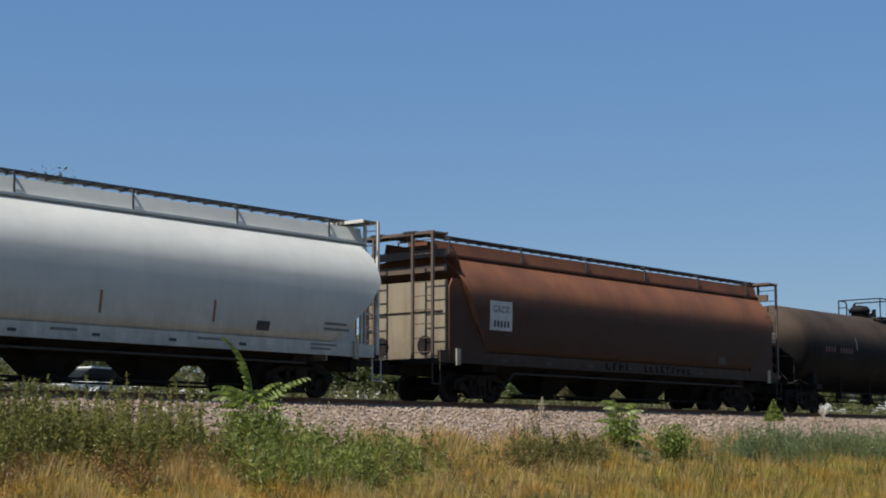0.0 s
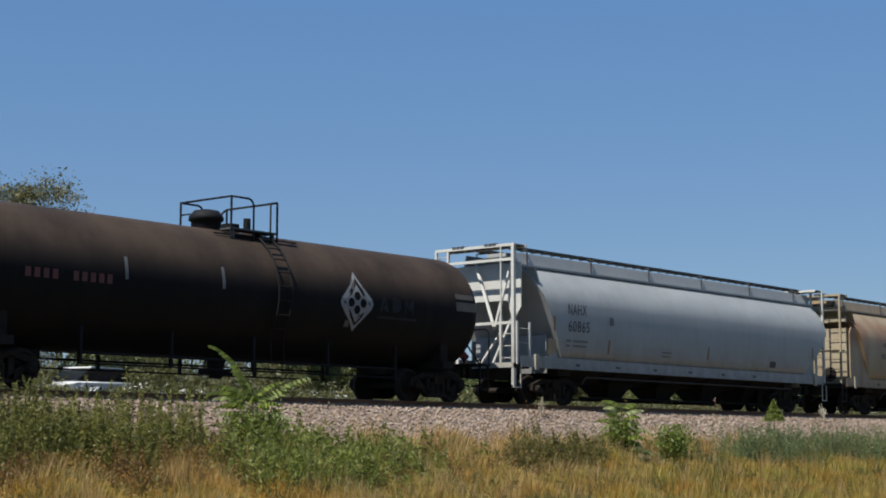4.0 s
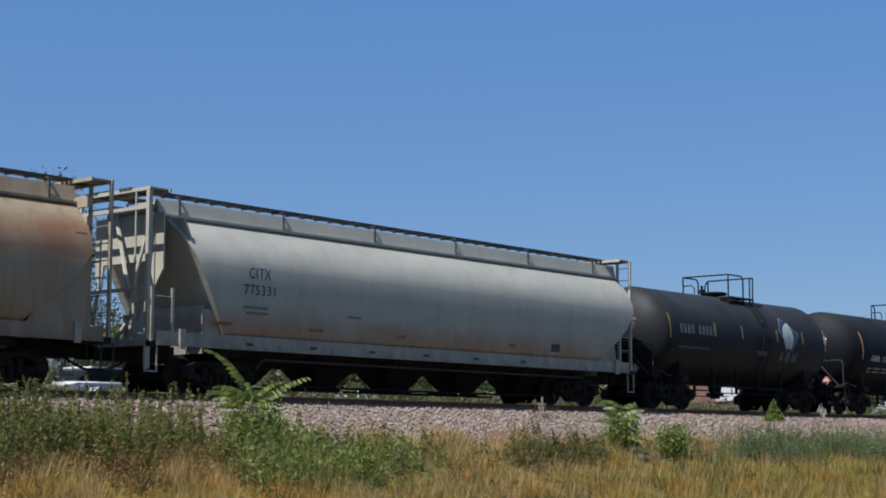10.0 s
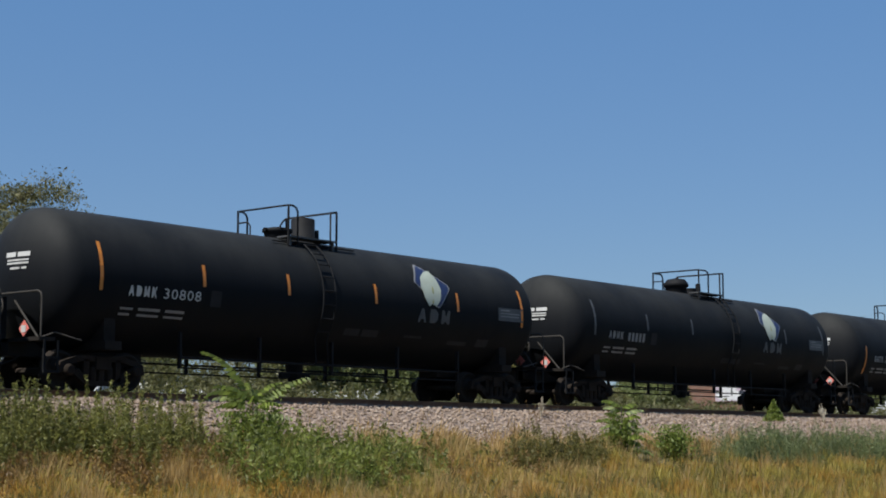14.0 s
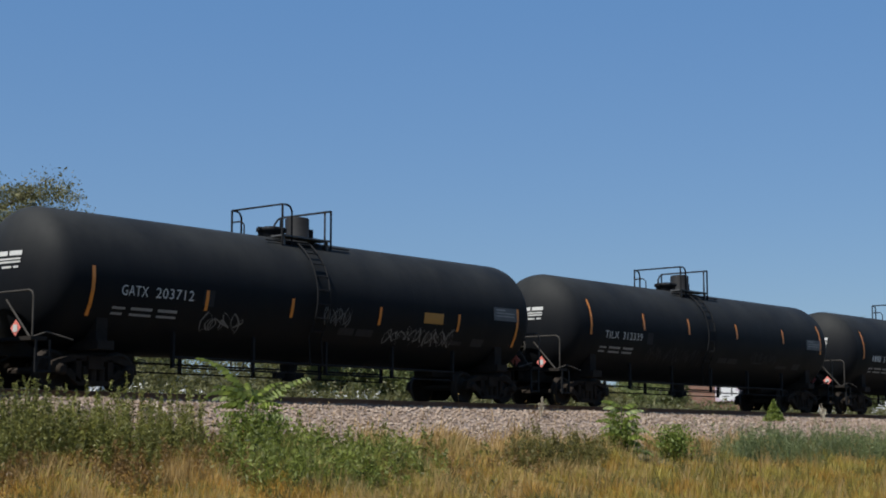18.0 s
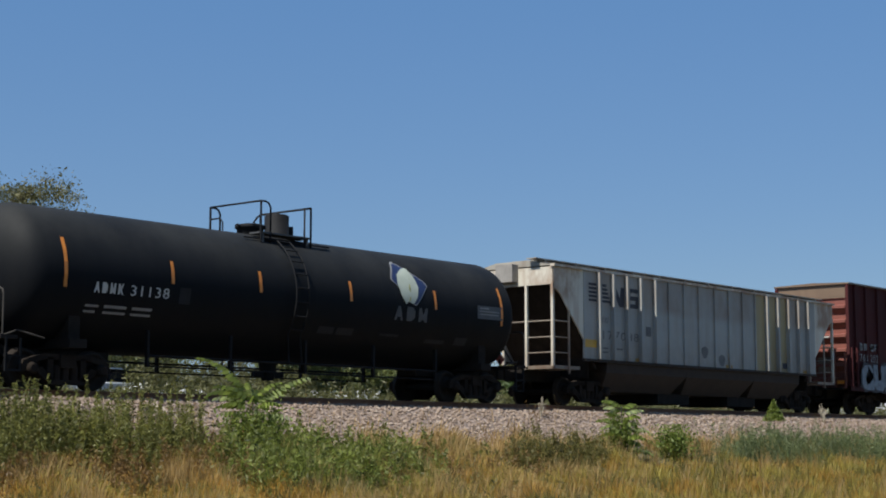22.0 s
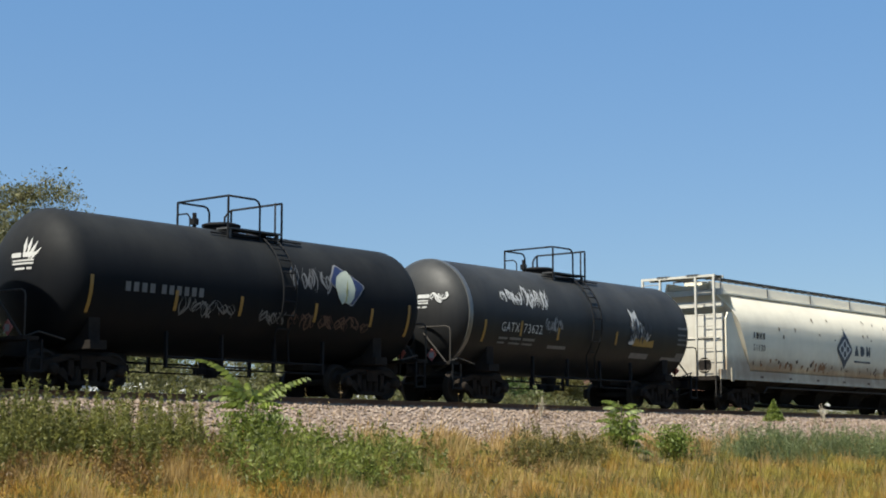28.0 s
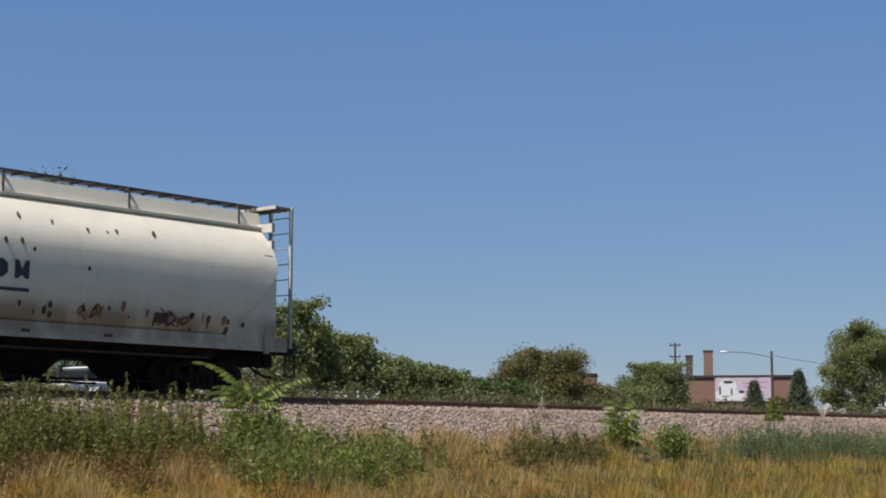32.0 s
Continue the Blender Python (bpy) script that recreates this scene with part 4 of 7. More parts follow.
M_GROUND, nt, bsdf, at = surface("ground_soil_grass", 0.95)
g1, g2 = fuzz(nt, at, 0.35, 5), fuzz(nt, at, 6, 4)
nt.links.new(blend(nt, 0.5, ramp(nt, g1, ((0.35, (0.055, 0.055, 0.02)), (0.65, (0.12, 0.085, 0.035)))), ramp(nt, g2, ((0.3, (0.035, 0.035, 0.014)), (0.7, (0.12, 0.10, 0.04))))), bsdf.inputs["Base Color"])
relief(nt, bsdf, g2, 0.8, 0.08)

xs = [-4000, -1500, -600, -300, -150] + [-80 + 4 * i for i in range(61)] + [220, 300, 500, 900, 1800, 4000]
ys = [-4000, -1500, -500, -200, -100, -60, -40, -30, -22, -15, -13, -11, -9.5, -8, -6.5, -5, -3.6, -2.9, -2.2, 2.2, 2.9, 3.6, 5, 8, 11, 14, 18, 22, 30, 45, 60, 100, 200, 500, 1500, 4000]
bm = bmesh.new()
grid = [[bm.verts.new((x, y, ground_height(x, y) + (0.10 * noise.noise((x * 0.3, y * 0.4, 0)) if -14 < y < -4 and -80 < x < 160 else 0))) for y in ys] for x in xs]
for i in range(len(xs) - 1):
    for j in range(len(ys) - 1):
        bm.faces.new((grid[i][j], grid[i + 1][j], grid[i + 1][j + 1], grid[i][j + 1])).smooth = True
tagged(part("ground", bm, M_GROUND, None), "sloping ground of soil and dry grass", "ground", "", "structure")

M_BALLAST, nt, bsdf, at = surface("ballast_pink_grey", 0.9)
cells = nt.nodes.new("ShaderNodeTexVoronoi")
cells.inputs["Scale"].default_value = 13
nt.links.new(at, cells.inputs["Vector"])
b1 = fuzz(nt, at, 0.8, 4)
tint = ramp(nt, cells.outputs["Color"], ((0.1, (0.116, 0.085, 0.068)), (0.5, (0.218, 0.167, 0.136)), (0.9, (0.299, 0.241, 0.201))))
nt.links.new(blend(nt, maths(nt, "MULTIPLY", b1, 0.5), tint, (0.20, 0.148, 0.115)), bsdf.inputs["Base Color"])
relief(nt, bsdf, cells.outputs["Distance"], 1.0, -0.06)
M_STONE, nt, bsdf, at = surface("ballast_stone", 0.9)
isl = nt.nodes.new("ShaderNodeNewGeometry").outputs["Random Per Island"]
stony = ramp(nt, isl, ((0.0, (0.105, 0.075, 0.055)), (0.45, (0.225, 0.165, 0.125)), (0.78, (0.29, 0.225, 0.175)), (1.0, (0.37, 0.31, 0.255))))
dusty = ramp(nt, fuzz(nt, at, 0.9, 5), ((0.42, (0, 0, 0)), (0.68, (1, 1, 1))))
nt.links.new(blend(nt, maths(nt, "MULTIPLY", dusty, 0.65), stony, (0.20, 0.142, 0.095)), bsdf.inputs["Base Color"])
grain = fuzz(nt, at, 60, 2)
relief(nt, bsdf, grain, 0.5, 0.01)

BED = ((-3.75, 1.38), (-3.3, 1.60), (-1.7, 2.46), (-1.38, 2.518), (1.38, 2.518), (1.75, 2.46), (3.3, 1.9), (3.9, 1.7))


def bed_height(y):
    for (a, za), (b, zb) in zip(BED, BED[1:]):
        if y <= b:
            return za + (zb - za) * (y - a) / (b - a)
    return 1.7


bm = bmesh.new()
cols = []
for i in range(141):
    x = -420 + 10 * i if i < 42 or i > 62 else -420 + 10 * i
    cols.append([bm.verts.new((x, y, z)) for y, z in BED] + [bm.verts.new((x, 3.9, 1.0)), bm.verts.new((x, -3.75, 1.0))])
for a, b in zip(cols, cols[1:]):
    for j in range(len(a)):
        bm.faces.new((a[j], b[j], b[(j + 1) % len(a)], a[(j + 1) % len(a)]))
tagged(part("track_bed", bm, M_BALLAST, None), "raised bed of pinkish grey crushed stone ballast", "track bed", "", "structure")


def scatter(name, label, category, verts, faces, material, kind="stuff"):
    me = bpy.data.meshes.new(name)
    me.from_pydata(verts, [], faces)
    me.materials.append(material)
    ob = new(name, me)
    return tagged(ob, label, category, "", kind)


def stones(count, seed):
    rnd = random.Random(seed)
    verts, faces = [], []
    for _ in range(count):
        x = 16 + 64 * rnd.random() ** 1.2
        y = -1.3 - 2.5 * rnd.random()
        r = rnd.uniform(0.028, 0.062)
        z = bed_height(y) + r * 0.15
        n = len(verts)
        a = rnd.uniform(0, 6.28)
        for dx, dy, dz in ((1, 0, 0), (0, 1, 0), (-1, 0, 0), (0, -1, 0), (0.2, 0.1, 1), (0, 0, -1)):
            k = r * rnd.uniform(0.7, 1.35)
            verts.append((x + k * (dx * math.cos(a) - dy * math.sin(a)), y + k * (dx * math.sin(a) + dy * math.cos(a)), z + k * 0.8 * dz))
        for f in ((0, 1, 4), (1, 2, 4), (2, 3, 4), (3, 0, 4), (1, 0, 5), (2, 1, 5), (3, 2, 5), (0, 3, 5)):
            faces.append([n + i for i in f])
    return scatter("ballast_stones", "loose pinkish grey crushed stones on the track bed", "ballast", verts, faces, M_STONE)


stones(22000, 3)

track = tagged(thing("railway_track", "rusty steel railway track on dark wooden ties", "railway track"), kind="structure")
for s in (-1, 1):
    bm = bmesh.new()
    c = s * 0.755
    prof = ((-0.07, -0.185), (0.07, -0.185), (0.07, -0.17), (0.012, -0.15), (0.012, -0.045), (0.036, -0.035), (0.036, -0.004), (0.028, 0.0), (-0.028, 0.0), (-0.036, -0.004), (-0.036, -0.035), (-0.012, -0.045), (-0.012, -0.15), (-0.07, -0.17))
    loft(bm, [[(x, c + y, RAIL + z) for y, z in prof] for x in (-420, 0, 100, 980)])
    for f in bm.faces:
        f.smooth = False
        f.material_index = 1 if min(v.co.z for v in f.verts) > RAIL - 0.006 else 0
    part("rail", bm, [M_RAIL, M_RAILTOP], track)
tie_mesh = None
for i in range(150):
    x = 12 + i * 0.5
    if tie_mesh is None:
        bm = bmesh.new()
        box(bm, -0.115, 0.115, -1.3, 1.3, -0.17, 0)
        ob = part("tie", bm, M_TIE, track)
        tie_mesh = ob.data
    else:
        ob = new("tie", tie_mesh)
        ob.parent = track
    ob.location = (x, 0.02 * math.sin(i * 2.3), RAIL - 0.178)


# ---- the train ----
def bars(car, skin, rows, material, name="stencil"):
    """Small unreadable lettering as bars: rows of (x, z, width, height)."""
    for x, z, w, hh in rows:
        bm = bmesh.new()
        patch(bm, skin, x, x + w, z, z + hh, 1, 1)
        part(name, bm, material, car)


def lettered(car, skin, text, x, z, wide, tall, material):
    bm = bmesh.new()
    write(bm, text, tall, wide, skin, x, z)
    part("lettering", bm, material, car)


def digits(x, z, n, wide, tall):
    """Figures that cannot be read, as short bars in a row."""
    return [(x + i * wide / n, z, wide / n * 0.62, tall) for i in range(n)]


def hopper_marks(car, h, mark=M_MARK_BLACK):
    """The routing box near the rear, small stencils, and bolts along the sill."""
    bars(car, hopper_skin, [(h - 4.35, 1.5, 0.42, 0.22)], mark, "routing_box")
    bars(car, lambda x, z: (x, -1.507, z), [(-h + 2.9 + 2.1 * i, 1.12, 0.22, 0.07) for i in range(int((2 * h - 5) / 2.1))], mark, "sill_stencil")


car, h = hopper("covered_hopper", "white curved-side covered hopper car, lightly soiled", 12.0, 30.25, M_WHITE, M_WHITE, closed=False, bays=3)
hopper_marks(car, h)
for x in (-3.2, 0.2, 3.4):
    bm = bmesh.new()
    patch(bm, hopper_skin, x, x + 0.06, 1.62, 2.1, 1, 3)
    part("rust_streak", bm, M_STREAK, car)
bars(car, lambda x, z: (x, -1.507, z), [(6.6, 1.24, 0.9, 0.05), (6.6, 1.14, 0.7, 0.05), (3.0, 1.2, 0.8, 0.06), (-1.0, 1.2, 0.7, 0.06)], M_MARK_GREY)
bars(car, hopper_skin, [(7.0, 1.75, 0.8, 0.06), (7.0, 1.62, 0.9, 0.06)], M_MARK_GREY)

car, h = hopper("covered_hopper", "red-brown covered hopper car, lighter above, with a cream end", 32.35, 51.3, M_BROWN, M_END_DULL, bays=3, posts=M_POST_BROWN, sill_mat=M_SILL_DUST)
hopper_marks(car, h)
proud = lambda x, z: (lambda p: (p[0], p[1] - 0.006, p[2]))(hopper_skin(x, z))
bm = bmesh.new()
patch(bm, hopper_skin, 34.7 - 41.95, 35.7 - 41.95, 1.97, 2.78, 1, 4)
part("number_panel", bm, M_MARK_WHITE, car, "white number panel")
lettered(car, proud, "GACX", -7.12, 2.46, 0.72, 0.2, M_MARK_BLACK)
bars(car, proud, digits(-7.08, 2.06, 5, 0.75, 0.18), M_MARK_BLACK)
rnd = random.Random(12)
for x, z, w, tall in digits(-1.5, 1.09, 4, 1.5, 0.22) + digits(0.65, 1.08, 9, 2.85, 0.22):
    bars(car, lambda x, z: (x, -1.507, z), [(x + rnd.uniform(-0.02, 0.02), z + rnd.uniform(-0.01, 0.02), w * rnd.uniform(0.35, 0.5), tall * rnd.uniform(0.8, 1.0)), (x + w * 0.45, z + tall * rnd.choice((0.0, 0.4, 0.75)), w * 0.5, tall * 0.24)], M_MARK_SOOT)

car, h = tank("tank_car", "brown-black tank car with a white diamond emblem", 52.0, 70.55, M_TANK_BROWN, "dome", [(-4.0, 0.5), (-1.2, 0.5)], M_MARK_GREY, (-0.4, 1.1), 0.6, None, M_MARK_FAINT)
diamond_emblem(car, 3.25, 2.40, 1.5, tank_skin, 0, M_MARK_PALE, M_TANK_BROWN)
word_shapes(car, tank_skin, 4.1, 2.2, 1.45, 0.36, M_MARK_GHOST)
bars(car, tank_skin, [(4.05, 2.02, 1.5, 0.06)], M_MARK_GHOST)
bars(car, tank_skin, digits(-6.6, 2.25, 4, 0.9, 0.2) + digits(-5.4, 2.25, 5, 1.1, 0.2), M_MARK_RED)
bars(car, tank_skin, [(7.15, 2.72, 0.75, 0.14), (7.15, 2.40, 0.9, 0.24), (2.9, 1.75, 0.16, 0.16)], M_MARK_DIM)

car, h = hopper("covered_hopper", "long pale grey covered hopper car with open ends", 71.1, 90.0, M_GREY, M_WHITE, closed=False, bays=3, posts=M_WHITE)
hopper_marks(car, h)
shifted = lambda x, z: hopper_skin(x + 0.275, z)
lettered(car, shifted, "NAHX", -7.35, 2.62, 0.95, 0.33, M_MARK_BLACK)
lettered(car, shifted, "60865", -7.35, 2.12, 1.1, 0.33, M_MARK_BLACK)
bars(car, shifted, [(-7.4, 1.82, 0.25, 0.06), (-7.05, 1.82, 0.75, 0.06), (-7.4, 1.68, 0.2, 0.06), (-7.05, 1.68, 0.7, 0.06), (-2.2, 1.7, 0.6, 0.05), (-2.2, 1.58, 0.55, 0.05), (-5.2, 2.4, 0.22, 0.25)], M_MARK_GREY)
for x, z, mt in ((-8.05, 2.1, M_STREAK), (-5.2, 1.55, M_STREAK), (0.6, 1.6, M_STREAK), (7.9, 1.9, M_STREAK)):
    bm = bmesh.new()
    patch(bm, shifted, x, x + 0.07, z, z + 0.42, 1, 2)
    part("rust_streak", bm, mt, car)
bm = bmesh.new()
patch(bm, shifted, -8.25, -7.9, 1.42, 1.85, 1, 2)
part("tag_plate", bm, M_END_CREAM, car)

car, h = hopper("covered_hopper", "tan covered hopper car with rust bands and a blue diamond emblem", 91.4, 110.7, M_TAN, M_END_CREAM, bays=3, posts=M_END_CREAM)
hopper_marks(car, h)
diamond_emblem(car, 100.26 - 101.05, 2.42, 1.5, hopper_skin, 1.75)
word_shapes(car, hopper_skin, -6.42, 2.60, 0.8, 0.2, M_MARK_GREY, 4)
bars(car, hopper_skin, digits(-6.5, 2.16, 5, 0.92, 0.2), M_MARK_DIM)

car, h = hopper("covered_hopper", "cream-white covered hopper car with open ends", 111.65, 130.8, M_PALE, M_POST_CREAM, closed=False, bays=4, posts=M_POST_CREAM)
hopper_marks(car, h)
shifted = lambda x, z: hopper_skin(x + 0.225, z)
lettered(car, shifted, "CITX", -6.95, 2.68, 0.72, 0.26, M_MARK_BLACK)
lettered(car, shifted, "775331", -7.1, 2.3, 1.0, 0.24, M_MARK_BLACK)
bars(car, shifted, [(-7.1, 1.98, 0.8, 0.05), (-7.0, 1.85, 0.7, 0.05), (-3.6, 1.95, 0.5, 0.05)], M_MARK_GREY)
for x, w in ((-8.0, 0.6), (-4.9, 0.5), (-1.7, 0.35), (3.0, 0.3)):
    bm = bmesh.new()
    patch(bm, shifted, x, x + w, 1.55, 1.63, 1, 1)
    part("rust_patch", bm, M_STREAK, car)

SHORT = [(-5.35, 0.8), (-2.55, 0.45), (-0.75, 0.45), (1.7, 0.45), (3.6, 0.45), (5.35, 0.8)]
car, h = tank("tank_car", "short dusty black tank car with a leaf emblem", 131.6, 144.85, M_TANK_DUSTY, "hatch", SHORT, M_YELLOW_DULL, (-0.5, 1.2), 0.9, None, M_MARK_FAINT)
leaf_emblem(car, 2.6, 2.72)
bars(car, tank_skin, digits(-4.75, 2.42, 4, 0.95, 0.3) + digits(-3.6, 2.42, 5, 1.15, 0.3), M_MARK_GREY)
bars(car, tank_skin, [(-4.8, 1.95, 1.9, 0.05), (0.3, 1.9, 0.7, 0.15)], M_MARK_FAINT)

# five long black tanks, alike but for their marks
LOWER = [(-7.3, 1.05), (-4.1, 0.45), (-1.4, 0.45), (1.72, 0.45), (4.85, 0.45), (7.42, 1.05)]
STRIPES = [(-7.3, 1.05), (-4.42, 0.5), (-1.75, 0.5), (1.33, 0.5), (4.58, 0.5), (7.42, 1.05)]
for i, (code, number, emblem, extra) in enumerate((("", "30808", True, ""), ("", "", True, ""), ("GATX", "203712", False, "scrawl"), ("TILX", "312339", False, "faint"), ("", "31138", True, ""))):
    a = 144.85 + 18.35 * i
    words = "black tank car with orange reflective strips" + (" and a leaf emblem" if emblem else " and pale sprayed scrawls")
    if i == 1:
        words = "black tank car with faded strips and a leaf emblem"
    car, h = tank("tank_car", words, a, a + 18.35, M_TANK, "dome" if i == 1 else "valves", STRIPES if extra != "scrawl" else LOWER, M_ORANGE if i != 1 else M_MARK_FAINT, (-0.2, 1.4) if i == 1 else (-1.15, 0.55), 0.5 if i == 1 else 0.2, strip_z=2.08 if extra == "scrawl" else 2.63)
    if code:
        lettered(car, tank_skin, code, -6.55, 2.04, 0.74, 0.23, M_MARK_WHITE)
    else:
        word_shapes(car, tank_skin, -6.55, 2.04, 0.84, 0.23, M_MARK_WHITE if i != 1 else M_MARK_PALE, 4)
    if number:
        lettered(car, tank_skin, number, -5.6, 2.04, 1.1, 0.23, M_MARK_WHITE)
    else:
        bars(car, tank_skin, digits(-5.5, 2.0, 5, 1.0, 0.26), M_MARK_PALE)
    bars(car, tank_skin, [(-6.7, 1.74, 0.35, 0.05), (-6.2, 1.74, 0.6, 0.06), (-5.45, 1.74, 0.55, 0.06), (-6.7, 1.62, 0.3, 0.05), (-6.2, 1.62, 0.6, 0.05), (-5.45, 1.62, 0.55, 0.05)], M_MARK_PALE)
    bars(car, tank_skin, [(6.35, 2.25, 1.1, 0.36)], M_MARK_FAINT)
    bars(car, tank_skin, [(0.35, 1.55, 0.55, 0.17), (1.0, 1.55, 0.6, 0.17), (2.6, 1.6, 0.7, 0.06), (4.4, 1.5, 0.8, 0.10), (5.6, 1.5, 0.5, 0.2), (-4.2, 1.95, 0.32, 0.36)], M_MARK_GHOST)
    bars(car, lambda x, z: (lambda p: (p[0], p[1] - 0.004, p[2]))(tank_skin(x, z)), [(6.45, 2.52, 0.4, 0.04), (6.45, 2.44, 0.85, 0.03), (6.45, 2.36, 0.8, 0.03)], M_MARK_PALE)
    if emblem:
        leaf_emblem(car, 3.65, 3.0)
    if extra == "scrawl":
        scrawl(car, M_MARK_GREY, tank_skin, -4.2, -2.9, 1.4, 1.85, 5, 4, 0.016)
        scrawl(car, M_MARK_FAINT, tank_skin, -0.25, 0.65, 1.72, 2.25, 6, 4, 0.014)
        scrawl(car, M_MARK_GREY, tank_skin, 2.1, 4.8, 1.38, 1.9, 8, 10, 0.016)
        bm = bmesh.new()
        patch(bm, tank_skin, 3.42, 4.2, 2.0, 2.28, 1, 2)
        part("warning_plate", bm, M_PLATE, car, "dull orange warning plate")
    if extra == "faint":
        scrawl(car, M_MARK_GHOST, tank_skin, -4.0, -0.5, 1.35, 1.95, 9, 16, 0.018)
        scrawl(car, M_MARK_GHOST, tank_skin, 2.4, 4.2, 1.6, 2.0, 11, 10, 0.018)


# ---- grey ribbed hopper with open ends ----
RIBS = (-6.63, -5.88, -5.12, -4.36, -3.52, -2.66, -1.74, -0.82, 0.2, 1.12, 2.05, 2.92, 3.68, 4.46, 5.24, 5.99, 6.73)


def ribbed_hopper(front, rear):
    mid = (front + rear) / 2
    car = rail_car("ribbed_hopper", "grey ribbed covered hopper car with yellowed panels and open rusty ends", "hopper car", mid)
    h = (rear - front) / 2
    top, low = 4.0, 1.38
    edges = [-7.35] + list(RIBS) + [7.4]
    for s in (-1, 1):
        bm = bmesh.new()
        prism(bm, [(-h, top), (-h, 3.42), (-h + 0.35, 3.2), (-7.35, 1.95), (-7.35, top)], s * 1.44, s * 1.48)
        part("end_gusset", bm, M_NS_END, car)
        bm = bmesh.new()
        prism(bm, [(h, top), (h, 3.42), (h - 0.35, 3.2), (7.4, 1.95), (7.4, top)], s * 1.44, s * 1.48)
        part("end_gusset", bm, M_NS_END, car)
        for i, (a, b) in enumerate(zip(edges, edges[1:])):
            bm = bmesh.new()
            box(bm, a + 0.004, b - 0.004, min(s * 1.44, s * 1.49), max(s * 1.44, s * 1.49), low, top)
            part("side_panel", bm, M_NS_YELLOW if i in (12, 13, 14) else M_NS, car)
        for i, x in enumerate(RIBS):
            bm = bmesh.new()
            deep = 1.545
            box(bm, x - 0.03, x + 0.03, min(s * 1.49, s * deep), max(s * 1.49, s * deep), low, top)
            if i < 5 or i > 11:
                prism(bm, [(x - 0.05, low), (x + 0.05, low), (x + 0.05, top - 0.02), (x - 0.05, top - 0.02)], s * 1.49, s * 1.63)
            part("rib", bm, M_NS, car)
        bm = bmesh.new()
        box(bm, -h - 0.05, h + 0.05, min(s * 1.40, s * 1.56), max(s * 1.40, s * 1.56), top, top + 0.07)
        part("eave", bm, M_NS_END, car)
        bm = bmesh.new()
        box(bm, -7.35, 7.4, min(s * 1.46, s * 1.53), max(s * 1.46, s * 1.53), low - 0.08, low)
        part("side_sill", bm, M_BAY, car)
        for x in (-4.6, 0.9, 6.4):
            bm = bmesh.new()
            box(bm, x, x + 0.45, min(s * 1.49, s * 1.497), max(s * 1.49, s * 1.497), low + 0.01, low + 0.11)
            part("reflector", bm, M_YELLOW_DULL, car, "reflective strip")
    bm = bmesh.new()
    loft(bm, [[(x, -1.45, top + 0.04), (x, -0.6, top + 0.22), (x, 0.6, top + 0.22), (x, 1.45, top + 0.04)] for x in (-h, h)])
    part("roof", bm, M_ROOF_RUST, car)
    for k in range(6):
        bm = bmesh.new()
        x = -h + 1.4 + k * (2 * h - 2.8) / 5
        box(bm, x - 0.9, x + 0.9, -0.4, 0.4, top + 0.2, top + 0.30)
        part("hatch_cover", bm, M_ROOF_RUST, car)
    bm = bmesh.new()
    box(bm, -h - 0.2, h + 0.2, -1.0, -0.65, top + 0.24, top + 0.27)
    for i in range(12):
        x = -h + 0.3 + i * (2 * h - 0.6) / 11
        box(bm, x - 0.03, x + 0.03, -0.98, -0.68, top + 0.12, top + 0.25)
    part("running_board", bm, M_ROOF_RUST, car)
    for way in (-1, 1):
        xe = way * h
        bm = bmesh.new()
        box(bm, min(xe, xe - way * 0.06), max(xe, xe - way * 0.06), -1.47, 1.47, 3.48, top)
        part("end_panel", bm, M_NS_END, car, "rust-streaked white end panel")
        bm = bmesh.new()
        prism(bm, [(xe - way * 0.12, 3.5), (xe - way * 0.2, 3.5), (way * 6.6, 1.1), (way * 6.7, 1.1)], -1.42, 1.42)
        part("slope_sheet", bm, M_TRUCK, car)
        bm = bmesh.new()
        box(bm, way * 6.95 - 0.02, way * 6.95 + 0.02, -1.35, 1.35, 0.8, 2.4)
        part("bolster_web", bm, M_TRUCK, car)
        for y in (-1.44, -0.5, 0.35, 1.40):
            bm = bmesh.new()
            box(bm, xe - 0.04, xe + 0.04, y - 0.04, y + 0.04, 1.1, 3.5)
            part("end_post", bm, M_NS_END, car)
        for z in (1.5, 1.95, 2.42):
            bm = bmesh.new()
            rod(bm, (xe, -1.44, z), (xe, -0.5 if z < 2.3 else 1.4, z), 0.02)
            part("rung", bm, M_NS_STEP, car)
            bm = bmesh.new()
            rod(bm, (xe, -1.47, z), (xe - way * 0.75, -1.47, z), 0.018)
            part("rung", bm, M_NS_STEP, car)
        bm = bmesh.new()
        box(bm, xe - way * 0.75 - 0.025, xe - way * 0.75 + 0.025, -1.50, -1.45, 0.9, 2.75)
        part("side_post", bm, M_NS_STEP, car)
        bm = bmesh.new()
        box(bm, min(xe, xe - way * 1.3), max(xe, xe - way * 1.3), -1.48, 1.48, 1.03, 1.13)
        part("end_platform", bm, M_NS_STEP, car, "rusty end platform")
        bm = bmesh.new()
        box(bm, min(xe, xe + way * 0.3), max(xe, xe + way * 0.3), -0.2, 0.42, 3.6, 4.12)
        part("crossover_bracket", bm, M_ROOF, car)
        truck(car, way * (h - 2.3))
        coupler(car, way * (h + 0.5), way)
